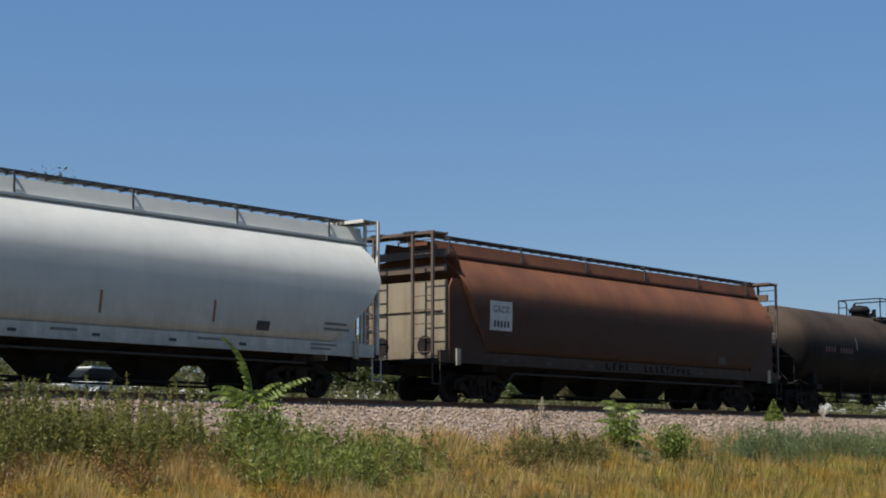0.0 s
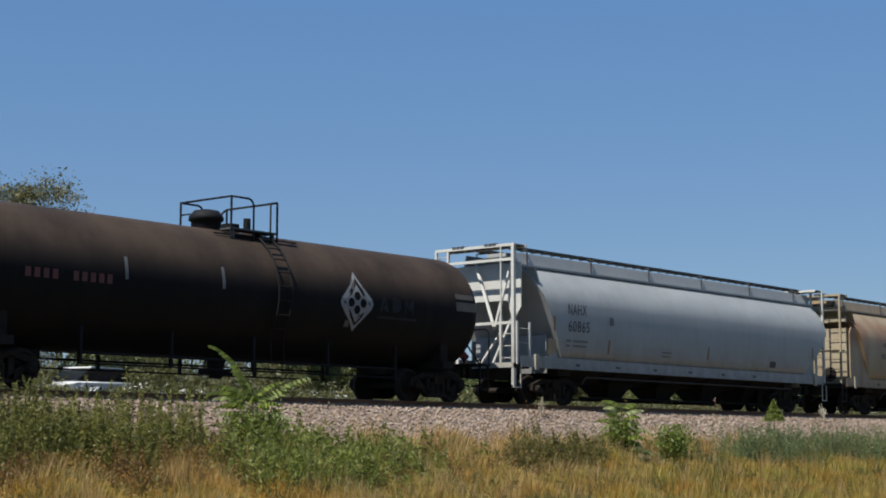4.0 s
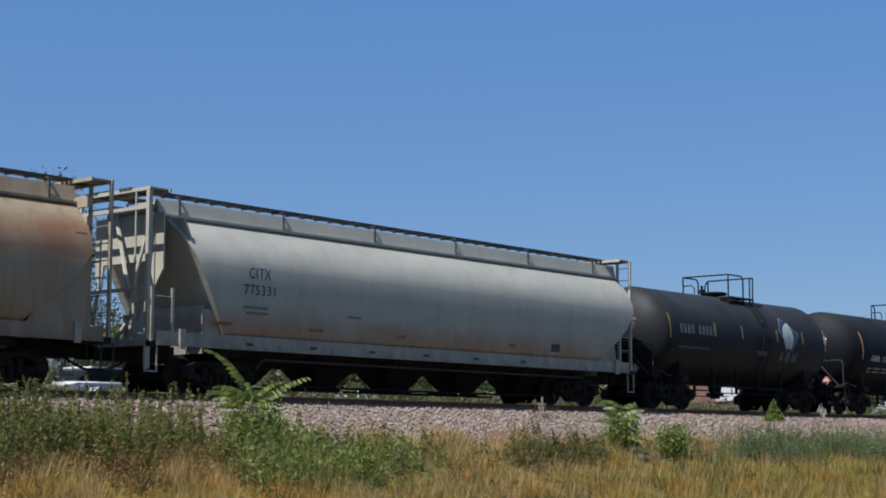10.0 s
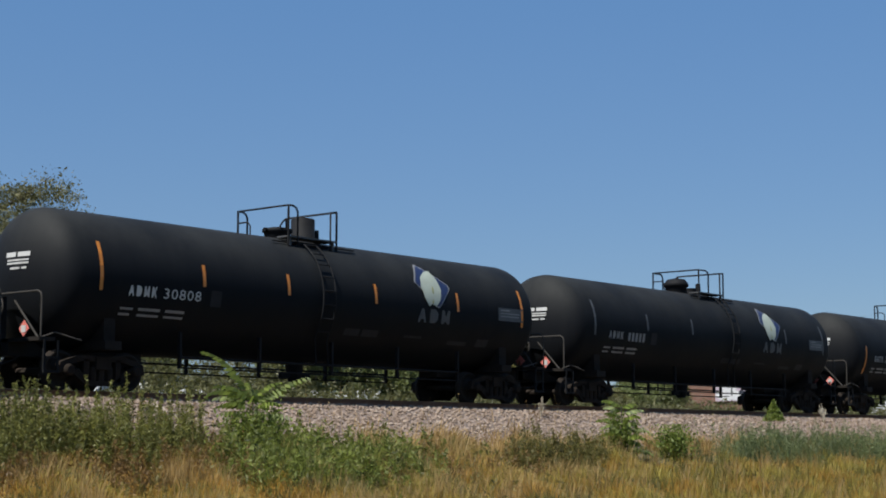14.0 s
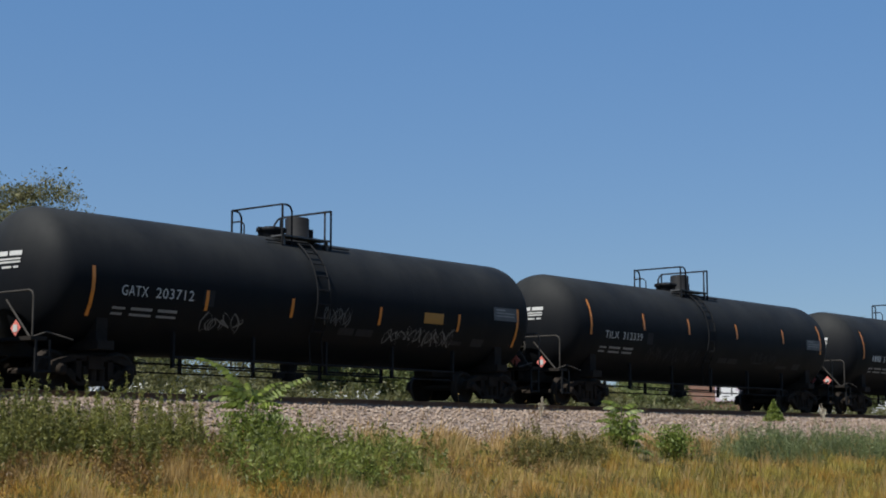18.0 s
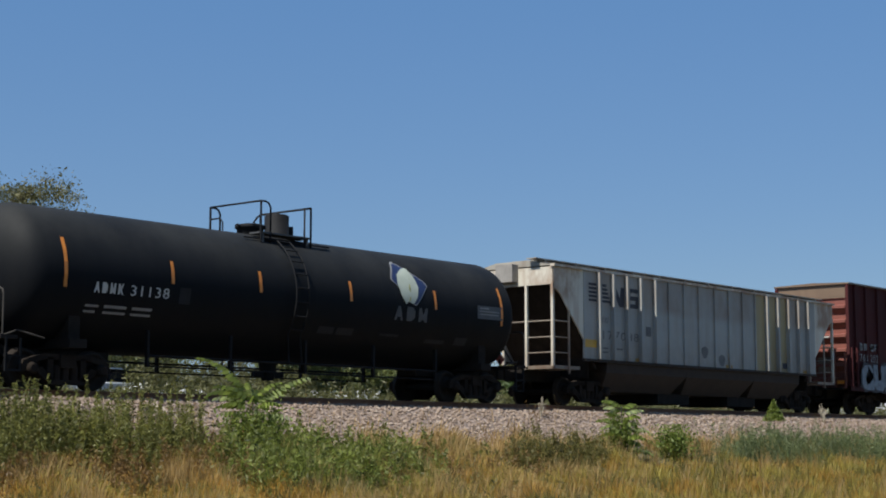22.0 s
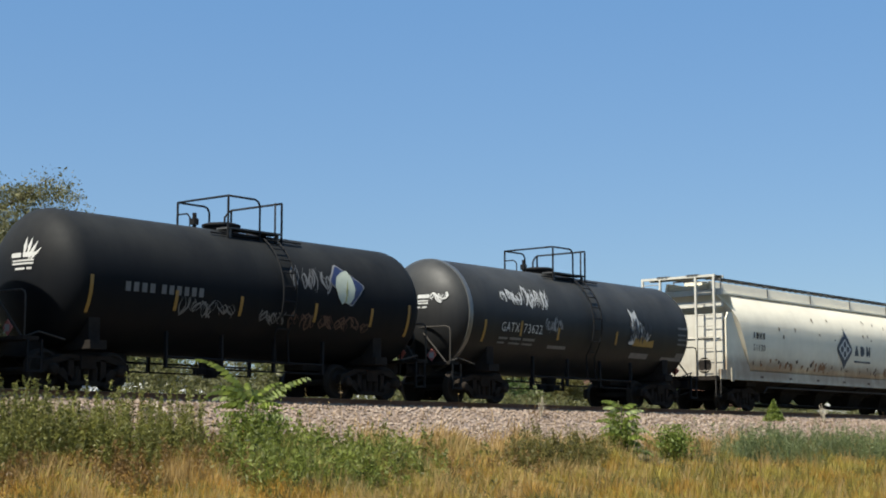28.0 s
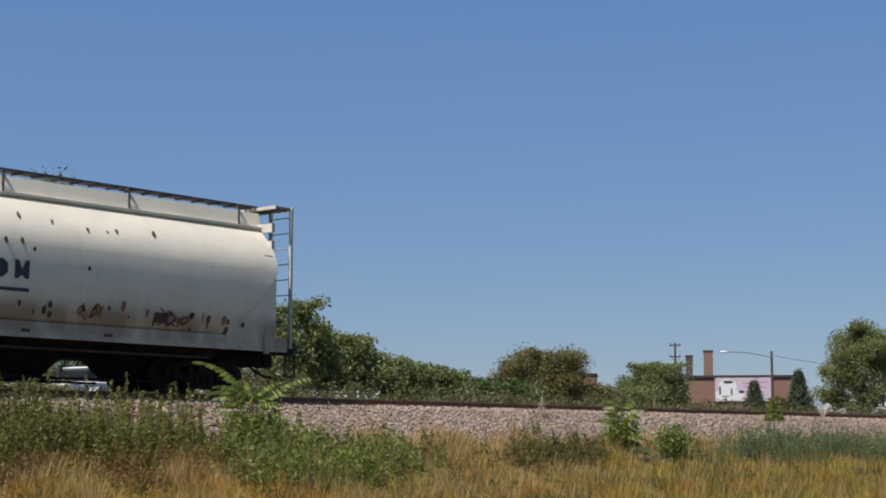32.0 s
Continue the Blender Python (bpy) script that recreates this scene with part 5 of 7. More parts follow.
    for x0, x1 in ((-6.1, -1.5), (-1.5, 2.9), (2.9, 6.2)):
        bm = bmesh.new()
        m, w = (x0 + x1) / 2, (x1 - x0) / 2
        loft(bm, [[(m - w * k, -y, z), (m + w * k, -y, z), (m + w * k, y, z), (m - w * k, y, z)] for k, y, z in ((1, 1.44, 1.30), (0.995, 1.42, 1.0), (0.86, 1.0, 0.45))])
        for f in bm.faces:
            f.smooth = False
        bay = part("bay", bm, M_BAY, car)
        bm = bmesh.new()
        box(bm, x1 - 1.0, x1 + 0.9, -0.95, 0.95, 0.14, 0.47)
        part("outlet_gate", bm, M_DARK, bay)
    bm = bmesh.new()
    box(bm, -h, h, -0.35, 0.35, 0.7, 1.05)
    part("underframe", bm, M_DARK, car)
    return car, h


car, h = ribbed_hopper(237.4, 255.1)
over = lambda x, z: (x, -1.498, z)
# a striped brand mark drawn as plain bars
for i in range(5):
    bars(car, over, [(-7.1, 3.1 + 0.12 * i, 0.95 + 0.05 * (4 - i), 0.075)], M_MARK_NAVY, "brand_bar")
for x, shape in ((-5.98, ((0, 0), (0.08, 1), (0.40, 1), (0.68, 0.45), (0.74, 1), (1.02, 1), (0.94, 0), (0.62, 0), (0.34, 0.55), (0.28, 0))),):
    bm = bmesh.new()
    vs = [bm.verts.new(over(x + 0.82 * px, 3.02 + 0.60 * pz)) for px, pz in shape]
    bmesh.ops.triangulate(bm, faces=[bm.faces.new(vs)])
    part("brand_bar", bm, M_MARK_NAVY, car)
bars(car, over, [(-5.08, 3.50, 0.78, 0.13), (-5.10, 3.265, 0.78, 0.13), (-5.12, 3.02, 0.78, 0.13), (-5.08, 3.40, 0.24, 0.095), (-4.56, 3.155, 0.24, 0.105)], M_MARK_NAVY, "brand_bar")
lettered(car, over, "NW", -6.55, 2.46, 0.5, 0.22, M_MARK_GREY)
lettered(car, over, "177088", -6.5, 2.0, 2.1, 0.26, M_MARK_GREY)
bars(car, over, [(-6.5, 1.7, 0.4, 0.05), (-5.7, 1.7, 0.4, 0.05), (-6.4, 1.58, 0.3, 0.05), (-4.0, 2.2, 0.3, 0.3)], M_MARK_GREY)
bm = bmesh.new()
patch(bm, over, -7.3, -6.7, 1.72, 1.95, 1, 1)
part("warning_plate", bm, M_YELLOW, car)
for x, z in ((-0.45, 1.85), (0.65, 1.62)):
    bm = bmesh.new()
    outline(bm, over, [(x + 0.22 * math.cos(a) * (1 + 0.2 * math.sin(3 * a)), z + 0.2 * math.sin(a)) for a in (i * 0.6283 for i in range(10))], x, z, 1)
    part("dark_stain", bm, M_MARK_GREY, car)
bars(car, over, [(4.85, 1.5, 0.45, 0.2)], M_MARK_NAVY, "routing_box")


# ---- boxcar ----
def boxcar(front, rear):
    mid = (front + rear) / 2
    car = rail_car("boxcar", "oxide red boxcar with corrugated ends and sprayed lettering", "boxcar", mid)
    h = (rear - front) / 2
    top = 4.92
    bm = bmesh.new()
    box(bm, -h + 0.12, h - 0.12, -1.46, 1.46, 0.98, top)
    part("body", bm, M_BOXCAR, car)
    bm = bmesh.new()
    loft(bm, [[(x, -1.56, top), (x, -1.56, top + 0.05), (x, 0, top + 0.10), (x, 1.56, top + 0.05), (x, 1.56, top)] for x in (-h - 0.02, h + 0.02)])
    for f in bm.faces:
        f.smooth = False
    roof = part("roof", bm, M_BOXCAR_TOP, car, "pale weathered metal roof")
    # Pale strips stand in for sunlight along the roof's edges.
    for s in (-1, 1):
        bm = bmesh.new()
        box(bm, -h - 0.02, h + 0.02, s * 1.56 - 0.02, s * 1.56 + 0.02, top + 0.01, top + 0.06)
        part("lit_roof_edge", bm, M_ROOF, roof, "pale strip painted for the sunlit roof edge")
    posts = (-8.8, -7.86, -6.83, -5.85, -4.86, -3.84, -2.92, 3.49, 4.52, 5.6, 6.59, 7.59, 8.5)
    for s in (-1, 1):
        for x in posts:
            bm = bmesh.new()
            y0, y1 = sorted((s * 1.46, s * 1.54))
            prism(bm, [(x - 0.09, 1.02), (x + 0.09, 1.02), (x + 0.09, top), (x - 0.09, top)], y0, y1)
            part("side_post", bm, M_BOXCAR, car)
        bm = bmesh.new()
        y0, y1 = sorted((s * 1.44, s * 1.56))
        prism(bm, [(-h, 0.86), (h, 0.86), (h, 1.05), (-h, 1.05)], y0, y1)
        prism(bm, [(-5.6, 0.62), (5.6, 0.62), (6.6, 0.86), (-6.6, 0.86)], y0, y1)
        part("side_sill", bm, M_BOXCAR, car)
        for a, b in ((-2.43, -0.17), (-0.10, 2.43)):
            bm = bmesh.new()
            y0, y1 = sorted((s * 1.46, s * 1.53))
            box(bm, a, b, y0, y1, 1.1, 4.55)
            door = part("door", bm, M_BOXCAR, car, "sliding steel door")
            y0, y1 = sorted((s * 1.53, s * 1.56))
            for z in (1.14, 2.2, 3.3, 4.42):
                bm = bmesh.new()
                box(bm, a, b, y0, y1, z, z + 0.10)
                part("door_rib", bm, M_BOXCAR, door)
            bm = bmesh.new()
            y2 = s * 1.58
            rod(bm, (b - 0.14, y2, 1.2), (b - 0.14, y2, 4.4), 0.025)
            part("lock_bar", bm, M_BOXCAR, door)
        bm = bmesh.new()
        y0, y1 = sorted((s * 1.53, s * 1.60))
        box(bm, -4.9, 4.9, y0, y1, 4.56, 4.66), box(bm, -4.9, 4.9, y0, y1, 1.0, 1.08)
        part("door_track", bm, M_BOXCAR, car)
        ladder(car, s * 1.58, -s * -1 * (h - 0.15) if s > 0 else -h + 0.12, (h - 0.6) if s > 0 else -h + 0.55, 1.0, 2.5, M_BOXCAR, 4, along=True)
    for way in (-1, 1):
        bm = bmesh.new()
        x0 = way * (h - 0.12)
        pts = [(x0 - way * 0.04, 0.98), (x0, 0.98)]
        z = 1.05
        for k in range(6):
            pts += [(x0 + way * 0.005, z), (x0 + way * 0.17, z + 0.20), (x0 + way * 0.17, z + 0.30), (x0 + way * 0.005, z + 0.34)]
            z += 0.55
        pts += [(x0, 4.36), (x0 + way * 0.05, 4.38), (x0 + way * 0.05, top), (x0 - way * 0.04, top)]
        prism(bm, pts, -1.42, 1.42)
        part("corrugated_end", bm, M_BOXCAR_END, car, "corrugated end wall, lighter orange-red")
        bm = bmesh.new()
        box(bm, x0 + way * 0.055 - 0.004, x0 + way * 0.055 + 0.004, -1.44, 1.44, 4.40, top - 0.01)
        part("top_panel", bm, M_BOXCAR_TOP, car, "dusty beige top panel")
        for s in (-1, 1):
            bm = bmesh.new()
            box(bm, way * (h - 0.14), way * h + 0.0, min(s * 1.42, s * 1.54), max(s * 1.42, s * 1.54), 0.9, top)
            part("corner_post", bm, M_BOXCAR, car)
        bm = bmesh.new()
        x1 = x0 + way * 0.16
        for z in (2.9, 3.42, 3.95):
            box(bm, x1 - 0.012, x1 + 0.012, -0.75, 0.35, z, z + 0.05)
        part("grab_bar", bm, M_MARK_WHITE, car)
        ladder(car, x0 + way * 0.2, -1.38, -0.95, 0.95, 2.3, M_BOXCAR_END, 4)
        bm = bmesh.new()
        box(bm, x0 + way * 0.14 - 0.02, x0 + way * 0.14 + 0.02, -0.75, -0.25, 1.6, 2.15)
        part("defect_board", bm, M_BOXCAR_TOP, car)
        bm = bmesh.new()
        box(bm, x0 + way * 0.22 - 0.01, x0 + way * 0.22 + 0.01, -1.35, -1.05, 1.12, 1.25)
        part("reflector", bm, M_ORANGE, car)
        bm = bmesh.new()
        box(bm, min(x0, x0 + way * 0.55), max(x0, x0 + way * 0.55), -0.3, 0.3, 0.7, 1.05)
        box(bm, min(x0, x0 + way * 0.35), max(x0, x0 + way * 0.35), -1.3, 1.3, 0.92, 0.98)
        part("draft_sill", bm, M_DARK, car)
        truck(car, way * (h - 2.35))
        coupler(car, way * (h + 0.48), way)
    bm = bmesh.new()
    box(bm, -h + 0.3, h - 0.3, -0.4, 0.4, 0.6, 0.98)
    part("underframe", bm, M_DARK, car)
    return car, h


car, h = boxcar(256.35, 275.3)
board = lambda x, z: (x, -1.545, z)
lettered(car, board, "761", -8.65, 2.0, 0.72, 0.30, M_MARK_PALE)
lettered(car, board, "202", -7.72, 2.0, 0.72, 0.30, M_MARK_PALE)
MARKS = (((0, 0), (0, 1), (0.72, 1), (0.95, 0.84), (0.95, 0.62), (0.80, 0.5), (1, 0.36), (1, 0.16), (0.76, 0), (0.22, 0), (0.22, 0.42), (0.70, 0.42), (0.70, 0.58), (0.20, 0.58), (0.18, 0)),
         ((0, 0), (0, 1), (0.28, 1), (0.72, 0.4), (0.72, 1), (1, 1), (1, 0), (0.72, 0), (0.28, 0.6), (0.28, 0)),
         ((0, 0), (0, 0.2), (0.72, 0.2), (0.72, 0.4), (0, 0.4), (0, 1), (1, 1), (1, 0.8), (0.28, 0.8), (0.28, 0.6), (1, 0.6), (1, 0)),
         ((0, 0), (0, 1), (1, 1), (1, 0.8), (0.28, 0.8), (0.28, 0.6), (0.8, 0.6), (0.8, 0.4), (0.28, 0.4), (0.28, 0)))
for x, shape in zip((-8.60, -8.26, -7.66, -7.32), MARKS):
    bm = bmesh.new()
    vs = [bm.verts.new(board(x + 0.25 * px, 2.42 + 0.28 * pz)) for px, pz in shape]
    bmesh.ops.triangulate(bm, faces=[bm.faces.new(vs)])
    part("brand_bar", bm, M_MARK_PALE, car)
bm = bmesh.new()
outline(bm, board, [(8.08 + 0.32 * math.cos(a), 3.86 + 0.30 * math.sin(a)) for a in (i * 0.524 for i in range(12))], 8.08, 3.86, 1)
part("round_mark", bm, M_MARK_GREY, car)
bars(car, lambda x, z: (x, -1.57, z), [(-1.8, 4.22, 0.9, 0.06), (-1.75, 4.12, 1.0, 0.06), (-1.6, 4.02, 0.7, 0.05), (0.9, 4.05, 0.7, 0.05), (-1.8, 2.28, 1.1, 0.05), (-1.5, 2.1, 0.35, 0.16), (-1.5, 1.75, 0.2, 0.16), (0.9, 2.28, 0.9, 0.05), (1.1, 2.1, 0.35, 0.1), (1.1, 1.75, 0.2, 0.16), (0.62, 3.0, 0.12, 0.16)], M_MARK_PALE)
tagged_side = lambda x, z: (x, -1.565, z)
tagged_top = lambda x, z: (x, -1.571, z)
SHAPES = (((0.95, 0.7), (0.75, 1.0), (0.2, 1.0), (0, 0.75), (0, 0.2), (0.25, 0), (1, 0), (1, 0.5), (0.5, 0.5), (0.5, 0.35), (0.7, 0.3), (0.4, 0.22), (0.3, 0.4), (0.35, 0.72), (0.7, 0.68)),
          ((0, 1), (0.36, 1), (0.36, 0.4), (0.62, 0.4), (0.62, 1), (1, 0.95), (1, 0.2), (0.75, 0), (0.2, 0.02), (0, 0.25)),
          ((0, 1), (0.7, 1), (0.95, 0.8), (0.85, 0.52), (1, 0.3), (0.75, 0), (0, 0)),
          ((0, 0), (0.05, 1), (0.4, 1), (0.68, 0.5), (0.68, 1), (1, 1), (0.95, 0), (0.65, 0), (0.34, 0.5), (0.32, 0)),
          ((0, 0), (0.3, 1), (0.75, 1), (1.05, 0), (0.7, 0), (0.62, 0.25), (0.42, 0.25), (0.35, 0)))
rnd = random.Random(31)
BLOBS = tuple(tuple((0.5 + (0.5 if i % 2 else 0.30 + 0.1 * (k % 3)) * math.cos(i * 0.571 + k) * (1 + 0.25 * math.sin(3 * i + k)), 0.5 + (0.52 if i % 2 else 0.34) * math.sin(i * 0.571 + k)) for i in range(11)) for k in range(5))


def sprayed(name, shape, x, z, w, tall, skin, material, grow=1.0, wobble=0.03, label=""):
    """One sprayed field with an uneven edge."""
    bm = bmesh.new()
    pts = []
    for (ax, az), (bx, bz) in zip(shape, shape[1:] + shape[:1]):
        for f in (0.0, 0.5):
            pts.append((ax + (bx - ax) * f + rnd.uniform(-wobble, wobble), az + (bz - az) * f + rnd.uniform(-wobble, wobble)))
    vs = [bm.verts.new(skin(x + w * (0.5 + (px - 0.5) * grow), z + tall * (0.5 + (pz - 0.5) * grow))) for px, pz in pts]
    bmesh.ops.triangulate(bm, faces=[bm.faces.new(vs)])
    return part(name, bm, material, car, label)


tagged_line = lambda x, z: (x, -1.576, z)
for k, shape in enumerate(SHAPES):
    x, zl = -8.5 + 1.0 * k, 0.92 - 0.02 * k
    w, tall = 1.04, 0.95 + 0.05 * (k % 3)
    sprayed("sprayed_shadow", shape, x, zl, w, tall, tagged_side, M_SPRAY_DARK, 1.16, 0.04)
    sprayed("sprayed_letter", shape, x, zl, w, tall, tagged_top, M_SPRAY, 1.0, 0.025, "bulging sprayed letter shape")
    for j in range(3):
        cx, cz = rnd.uniform(0.12, 0.8), rnd.uniform(0.1, 0.75)
        a, b = rnd.uniform(0.02, 0.05), rnd.uniform(0.1, 0.28)
        sprayed("sprayed_line", ((cx, cz), (cx + a, cz), (cx + a * 1.5, cz + b), (cx + a * 0.4, cz + b)), x, zl, w, tall, tagged_line, M_SPRAY_DARK, 1.0, 0.01)
# a dark field and pale strokes beside the letters
sprayed("sprayed_field", ((0, 0.1), (0.35, 0.95), (0.6, 0.7), (0.8, 0.4), (1, 0), (0.4, 0)), -4.0, 0.95, 1.3, 1.0, tagged_side, M_SPRAY_NAVY)
for x, z, w, tall in ((-3.75, 1.5, 0.2, 0.3), (-3.5, 1.2, 0.3, 0.25), (-3.15, 1.0, 0.3, 0.2), (-2.95, 1.2, 0.22, 0.22), (-3.3, 1.45, 0.14, 0.2)):
    sprayed("sprayed_stroke", ((0, 0), (0.3, 0.8), (1, 1), (0.6, 0.3)), x, z, w, tall, tagged_top, M_SPRAY, 1.0, 0.08)
for x, z, w, tall, mt in ((-5.2, 2.0, 0.55, 0.38, M_MARK_FAINT), (-4.55, 1.95, 0.4, 0.3, M_MARK_FAINT), (-4.2, 2.15, 0.25, 0.2, M_MARK_FAINT), (-3.0, 1.62, 0.3, 0.3, M_MARK_RED), (-2.5, 1.6, 0.3, 0.3, M_MARK_RED)):
    sprayed("sprayed_field", BLOBS[2], x, z, w, tall, tagged_side, mt, 1.0, 0.05)
# blocks and scrawls towards the rear
STROKES = (((0, 0), (0, 1), (0.3, 0.94), (0.3, 0.55), (0.62, 0.7), (1, 0.5), (1, 0.05), (0.72, 0), (0.7, 0.4), (0.5, 0.5), (0.32, 0.35), (0.3, 0)),
           ((0, 0), (0.05, 0.7), (0.35, 0.75), (0.6, 0.4), (0.7, 0.8), (1, 0.82), (0.95, 0.02), (0.7, 0), (0.62, 0.28), (0.4, 0.5), (0.3, 0)),
           ((0.05, 0), (0.12, 0.95), (0.5, 1), (0.95, 0.86), (0.98, 0.62), (0.45, 0.72), (0.45, 0.48), (0.9, 0.42), (0.95, 0.05), (0.5, 0)))
for k in range(6):
    x, w, tall = 2.45 + 0.56 * k, 0.56, (0.95, 0.8, 1.1, 0.9, 1.2, 0.85)[k]
    sprayed("sprayed_shadow", STROKES[k % 3], x, 0.90, w, tall, tagged_side, M_SPRAY_DARK, 1.14, 0.03)
    sprayed("sprayed_letter", STROKES[k % 3], x, 0.90, w, tall, tagged_top, M_SPRAY, 1.0, 0.02)
for k, (x, w, tall) in enumerate(((5.95, 0.36, 0.62), (6.42, 1.05, 0.55), (7.55, 0.45, 0.58), (8.05, 0.42, 0.55))):
    sprayed("sprayed_block", ((0, 0), (0.04, 0.9), (0.3, 1), (0.96, 0.95), (1, 0.06)), x, 0.90, w, tall, tagged_top, M_SPRAY_CREAM, 1.0, 0.04)
    sprayed("sprayed_line", ((0.3, 0.42), (0.32, 0.7), (0.62, 0.72), (0.6, 0.44)), x, 0.90, w, tall, tagged_line, M_SPRAY_DARK, 1.0, 0.03)
for x, z, w, tall in ((5.5, 1.55, 0.9, 0.55), (6.35, 1.5, 0.5, 0.85), (6.95, 1.55, 0.35, 0.7), (7.3, 1.85, 0.55, 0.5), (7.95, 1.5, 0.5, 0.6), (8.35, 1.65, 0.3, 0.75), (5.2, 2.05, 0.4, 0.3), (-3.0, 1.3, 0.6, 0.5), (0.1, 1.3, 0.7, 0.4), (1.35, 1.3, 0.5, 0.7)):
    sprayed("sprayed_field", ((0, 0.1), (0.08, 0.8), (0.3, 1), (0.42, 0.6), (0.62, 0.95), (0.8, 0.85), (0.95, 0.3), (0.7, 0), (0.5, 0.25), (0.3, 0)), x, z, w, tall, tagged_side, M_SPRAY_DULL, 1.0, 0.07)
sprayed("sprayed_block", ((0.1, 0), (0, 0.9), (0.3, 1), (1, 0.97), (0.95, 0.75), (0.45, 0.72), (0.5, 0.55), (1, 0.5), (0.95, 0.1)), 2.15, 1.95, 0.8, 0.95, tagged_side, M_SPRAY_TEAL, 1.0, 0.03, "teal sprayed block")
sprayed("sprayed_field", ((0, 0), (0.1, 0.9), (0.6, 1), (1, 0.2), (0.7, 0)), 2.8, 1.3, 0.7, 1.0, tagged_side, M_SPRAY_NAVY)


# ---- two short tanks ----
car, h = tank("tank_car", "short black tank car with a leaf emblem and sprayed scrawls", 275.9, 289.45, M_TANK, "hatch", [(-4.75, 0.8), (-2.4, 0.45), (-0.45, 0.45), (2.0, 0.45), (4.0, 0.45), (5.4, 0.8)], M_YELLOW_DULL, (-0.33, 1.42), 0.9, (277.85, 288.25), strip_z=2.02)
leaf_emblem(car, 3.1, 2.76, 0.88, False)
bars(car, tank_skin, digits(-3.85, 2.14, 4, 0.9, 0.2) + digits(-2.85, 2.14, 6, 1.3, 0.2), M_MARK_GREY)
for x0, x1, z0, z1, seed, n in ((-2.2, -0.7, 1.7, 2.15, 15, 6), (0.2, 1.0, 1.6, 2.0, 16, 4), (1.2, 2.6, 2.5, 3.15, 17, 6), (1.2, 3.9, 1.6, 2.0, 18, 9)):
    scrawl(car, M_MARK_GREY if seed != 18 else M_MARK_DIRT, tank_skin, x0, x1, z0, z1, seed, n, 0.022)
for k, (y0, z0, y1, z1) in enumerate(((-0.45, 2.75, -0.62, 3.15), (-0.40, 2.85, -0.45, 3.22), (-0.30, 2.85, -0.28, 3.25), (-0.5, 2.72, -0.75, 3.0))):
    bm = bmesh.new()
    lead = lambda y, z: (-6.2 + (277.85 + 288.25) / 2 - 282.675 + 1.0 - 0.78 * math.sqrt(max(0, 1 - (math.hypot(y, z - TANK_Z) / TANK_R) ** 2)) - 0.014, y, z)
    vs = [bm.verts.new(lead(y0 + (y1 - y0) * f + dy, z0 + (z1 - z0) * f)) for f, dy in ((0, -0.02), (0.5, -0.05), (1, 0), (0.5, 0.05), (0, 0.02))]
    bm.faces.new(vs)
    part("sprayed_stroke", bm, M_MARK_WHITE, car)

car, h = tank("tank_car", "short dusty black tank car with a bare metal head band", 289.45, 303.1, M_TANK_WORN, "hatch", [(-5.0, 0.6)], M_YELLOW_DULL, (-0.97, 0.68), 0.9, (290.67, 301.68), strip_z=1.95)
bm = bmesh.new()
lathe(bm, [(-5.72, TANK_R + 0.004), (-5.68, TANK_R + 0.014), (-5.6, TANK_R + 0.014), (-5.56, TANK_R + 0.004)], "x", 56, (0, 0, TANK_Z))
part("head_band", bm, M_BARE, car, "bare metal band")
for x0, x1, z0, z1, seed, n, tk in ((-4.2, -3.3, 2.72, 3.2, 19, 5, 0.02), (-3.15, -2.0, 2.66, 3.32, 20, 6, 0.022)):
    scrawl(car, M_MARK_WHITE, tank_skin, x0, x1, z0, z1, seed, n, tk)
scrawl(car, M_MARK_WHITE, lambda a, b: (-5.505 + 0.22 - 0.78 * math.sqrt(max(0.0, 1 - (math.hypot(a, b - TANK_Z) / TANK_R) ** 2)) - 0.016 - 0.33, a, b), -1.2, -0.68, 2.66, 2.98, 24, 3, 0.018)
lettered(car, tank_skin, "GATX", -4.28, 1.98, 0.82, 0.26, M_MARK_WHITE)
scrawl(car, M_MARK_PALE, tank_skin, -2.2, -1.4, 2.0, 2.55, 23, 4, 0.025)
bars(car, lambda x, z: (lambda p: (p[0], p[1] - 0.006, p[2]))(tank_skin(x, z)), [(-3.41, 1.88, 0.09, 0.42), (-1.62, 1.85, 0.09, 0.35), (1.38, 1.85, 0.09, 0.4)], M_YELLOW_DULL, "reflector")
lettered(car, tank_skin, "73622", -3.26, 1.98, 0.88, 0.26, M_MARK_WHITE)
bars(car, tank_skin, [(-4.3, 1.76, 0.4, 0.06), (-3.8, 1.76, 0.5, 0.07), (-3.2, 1.76, 0.55, 0.07), (-4.3, 1.64, 0.3, 0.05), (-3.8, 1.64, 0.5, 0.05), (-3.2, 1.64, 0.5, 0.05), (-1.95, 1.6, 0.9, 0.09), (2.4, 1.5, 1.0, 0.16), (4.2, 1.5, 0.8, 0.1), (5.0, 1.5, 0.5, 0.25), (4.9, 2.5, 0.6, 0.07), (4.9, 2.3, 0.5, 0.05), (4.9, 2.15, 0.55, 0.05), (4.9, 2.0, 0.5, 0.05)], M_MARK_GREY)
bm = bmesh.new()
outline(bm, tank_skin, [(2.12, 1.9), (2.16, 2.5), (2.13, 3.0), (2.32, 2.85), (2.5, 2.98), (2.6, 2.65), (2.82, 2.55), (3.0, 2.35), (3.3, 2.25), (3.2, 2.1), (3.05, 1.9)], 2.5, 2.3, 3)
part("sprayed_figure", bm, M_MARK_WHITE, car, "white sprayed angular shape")
bm = bmesh.new()
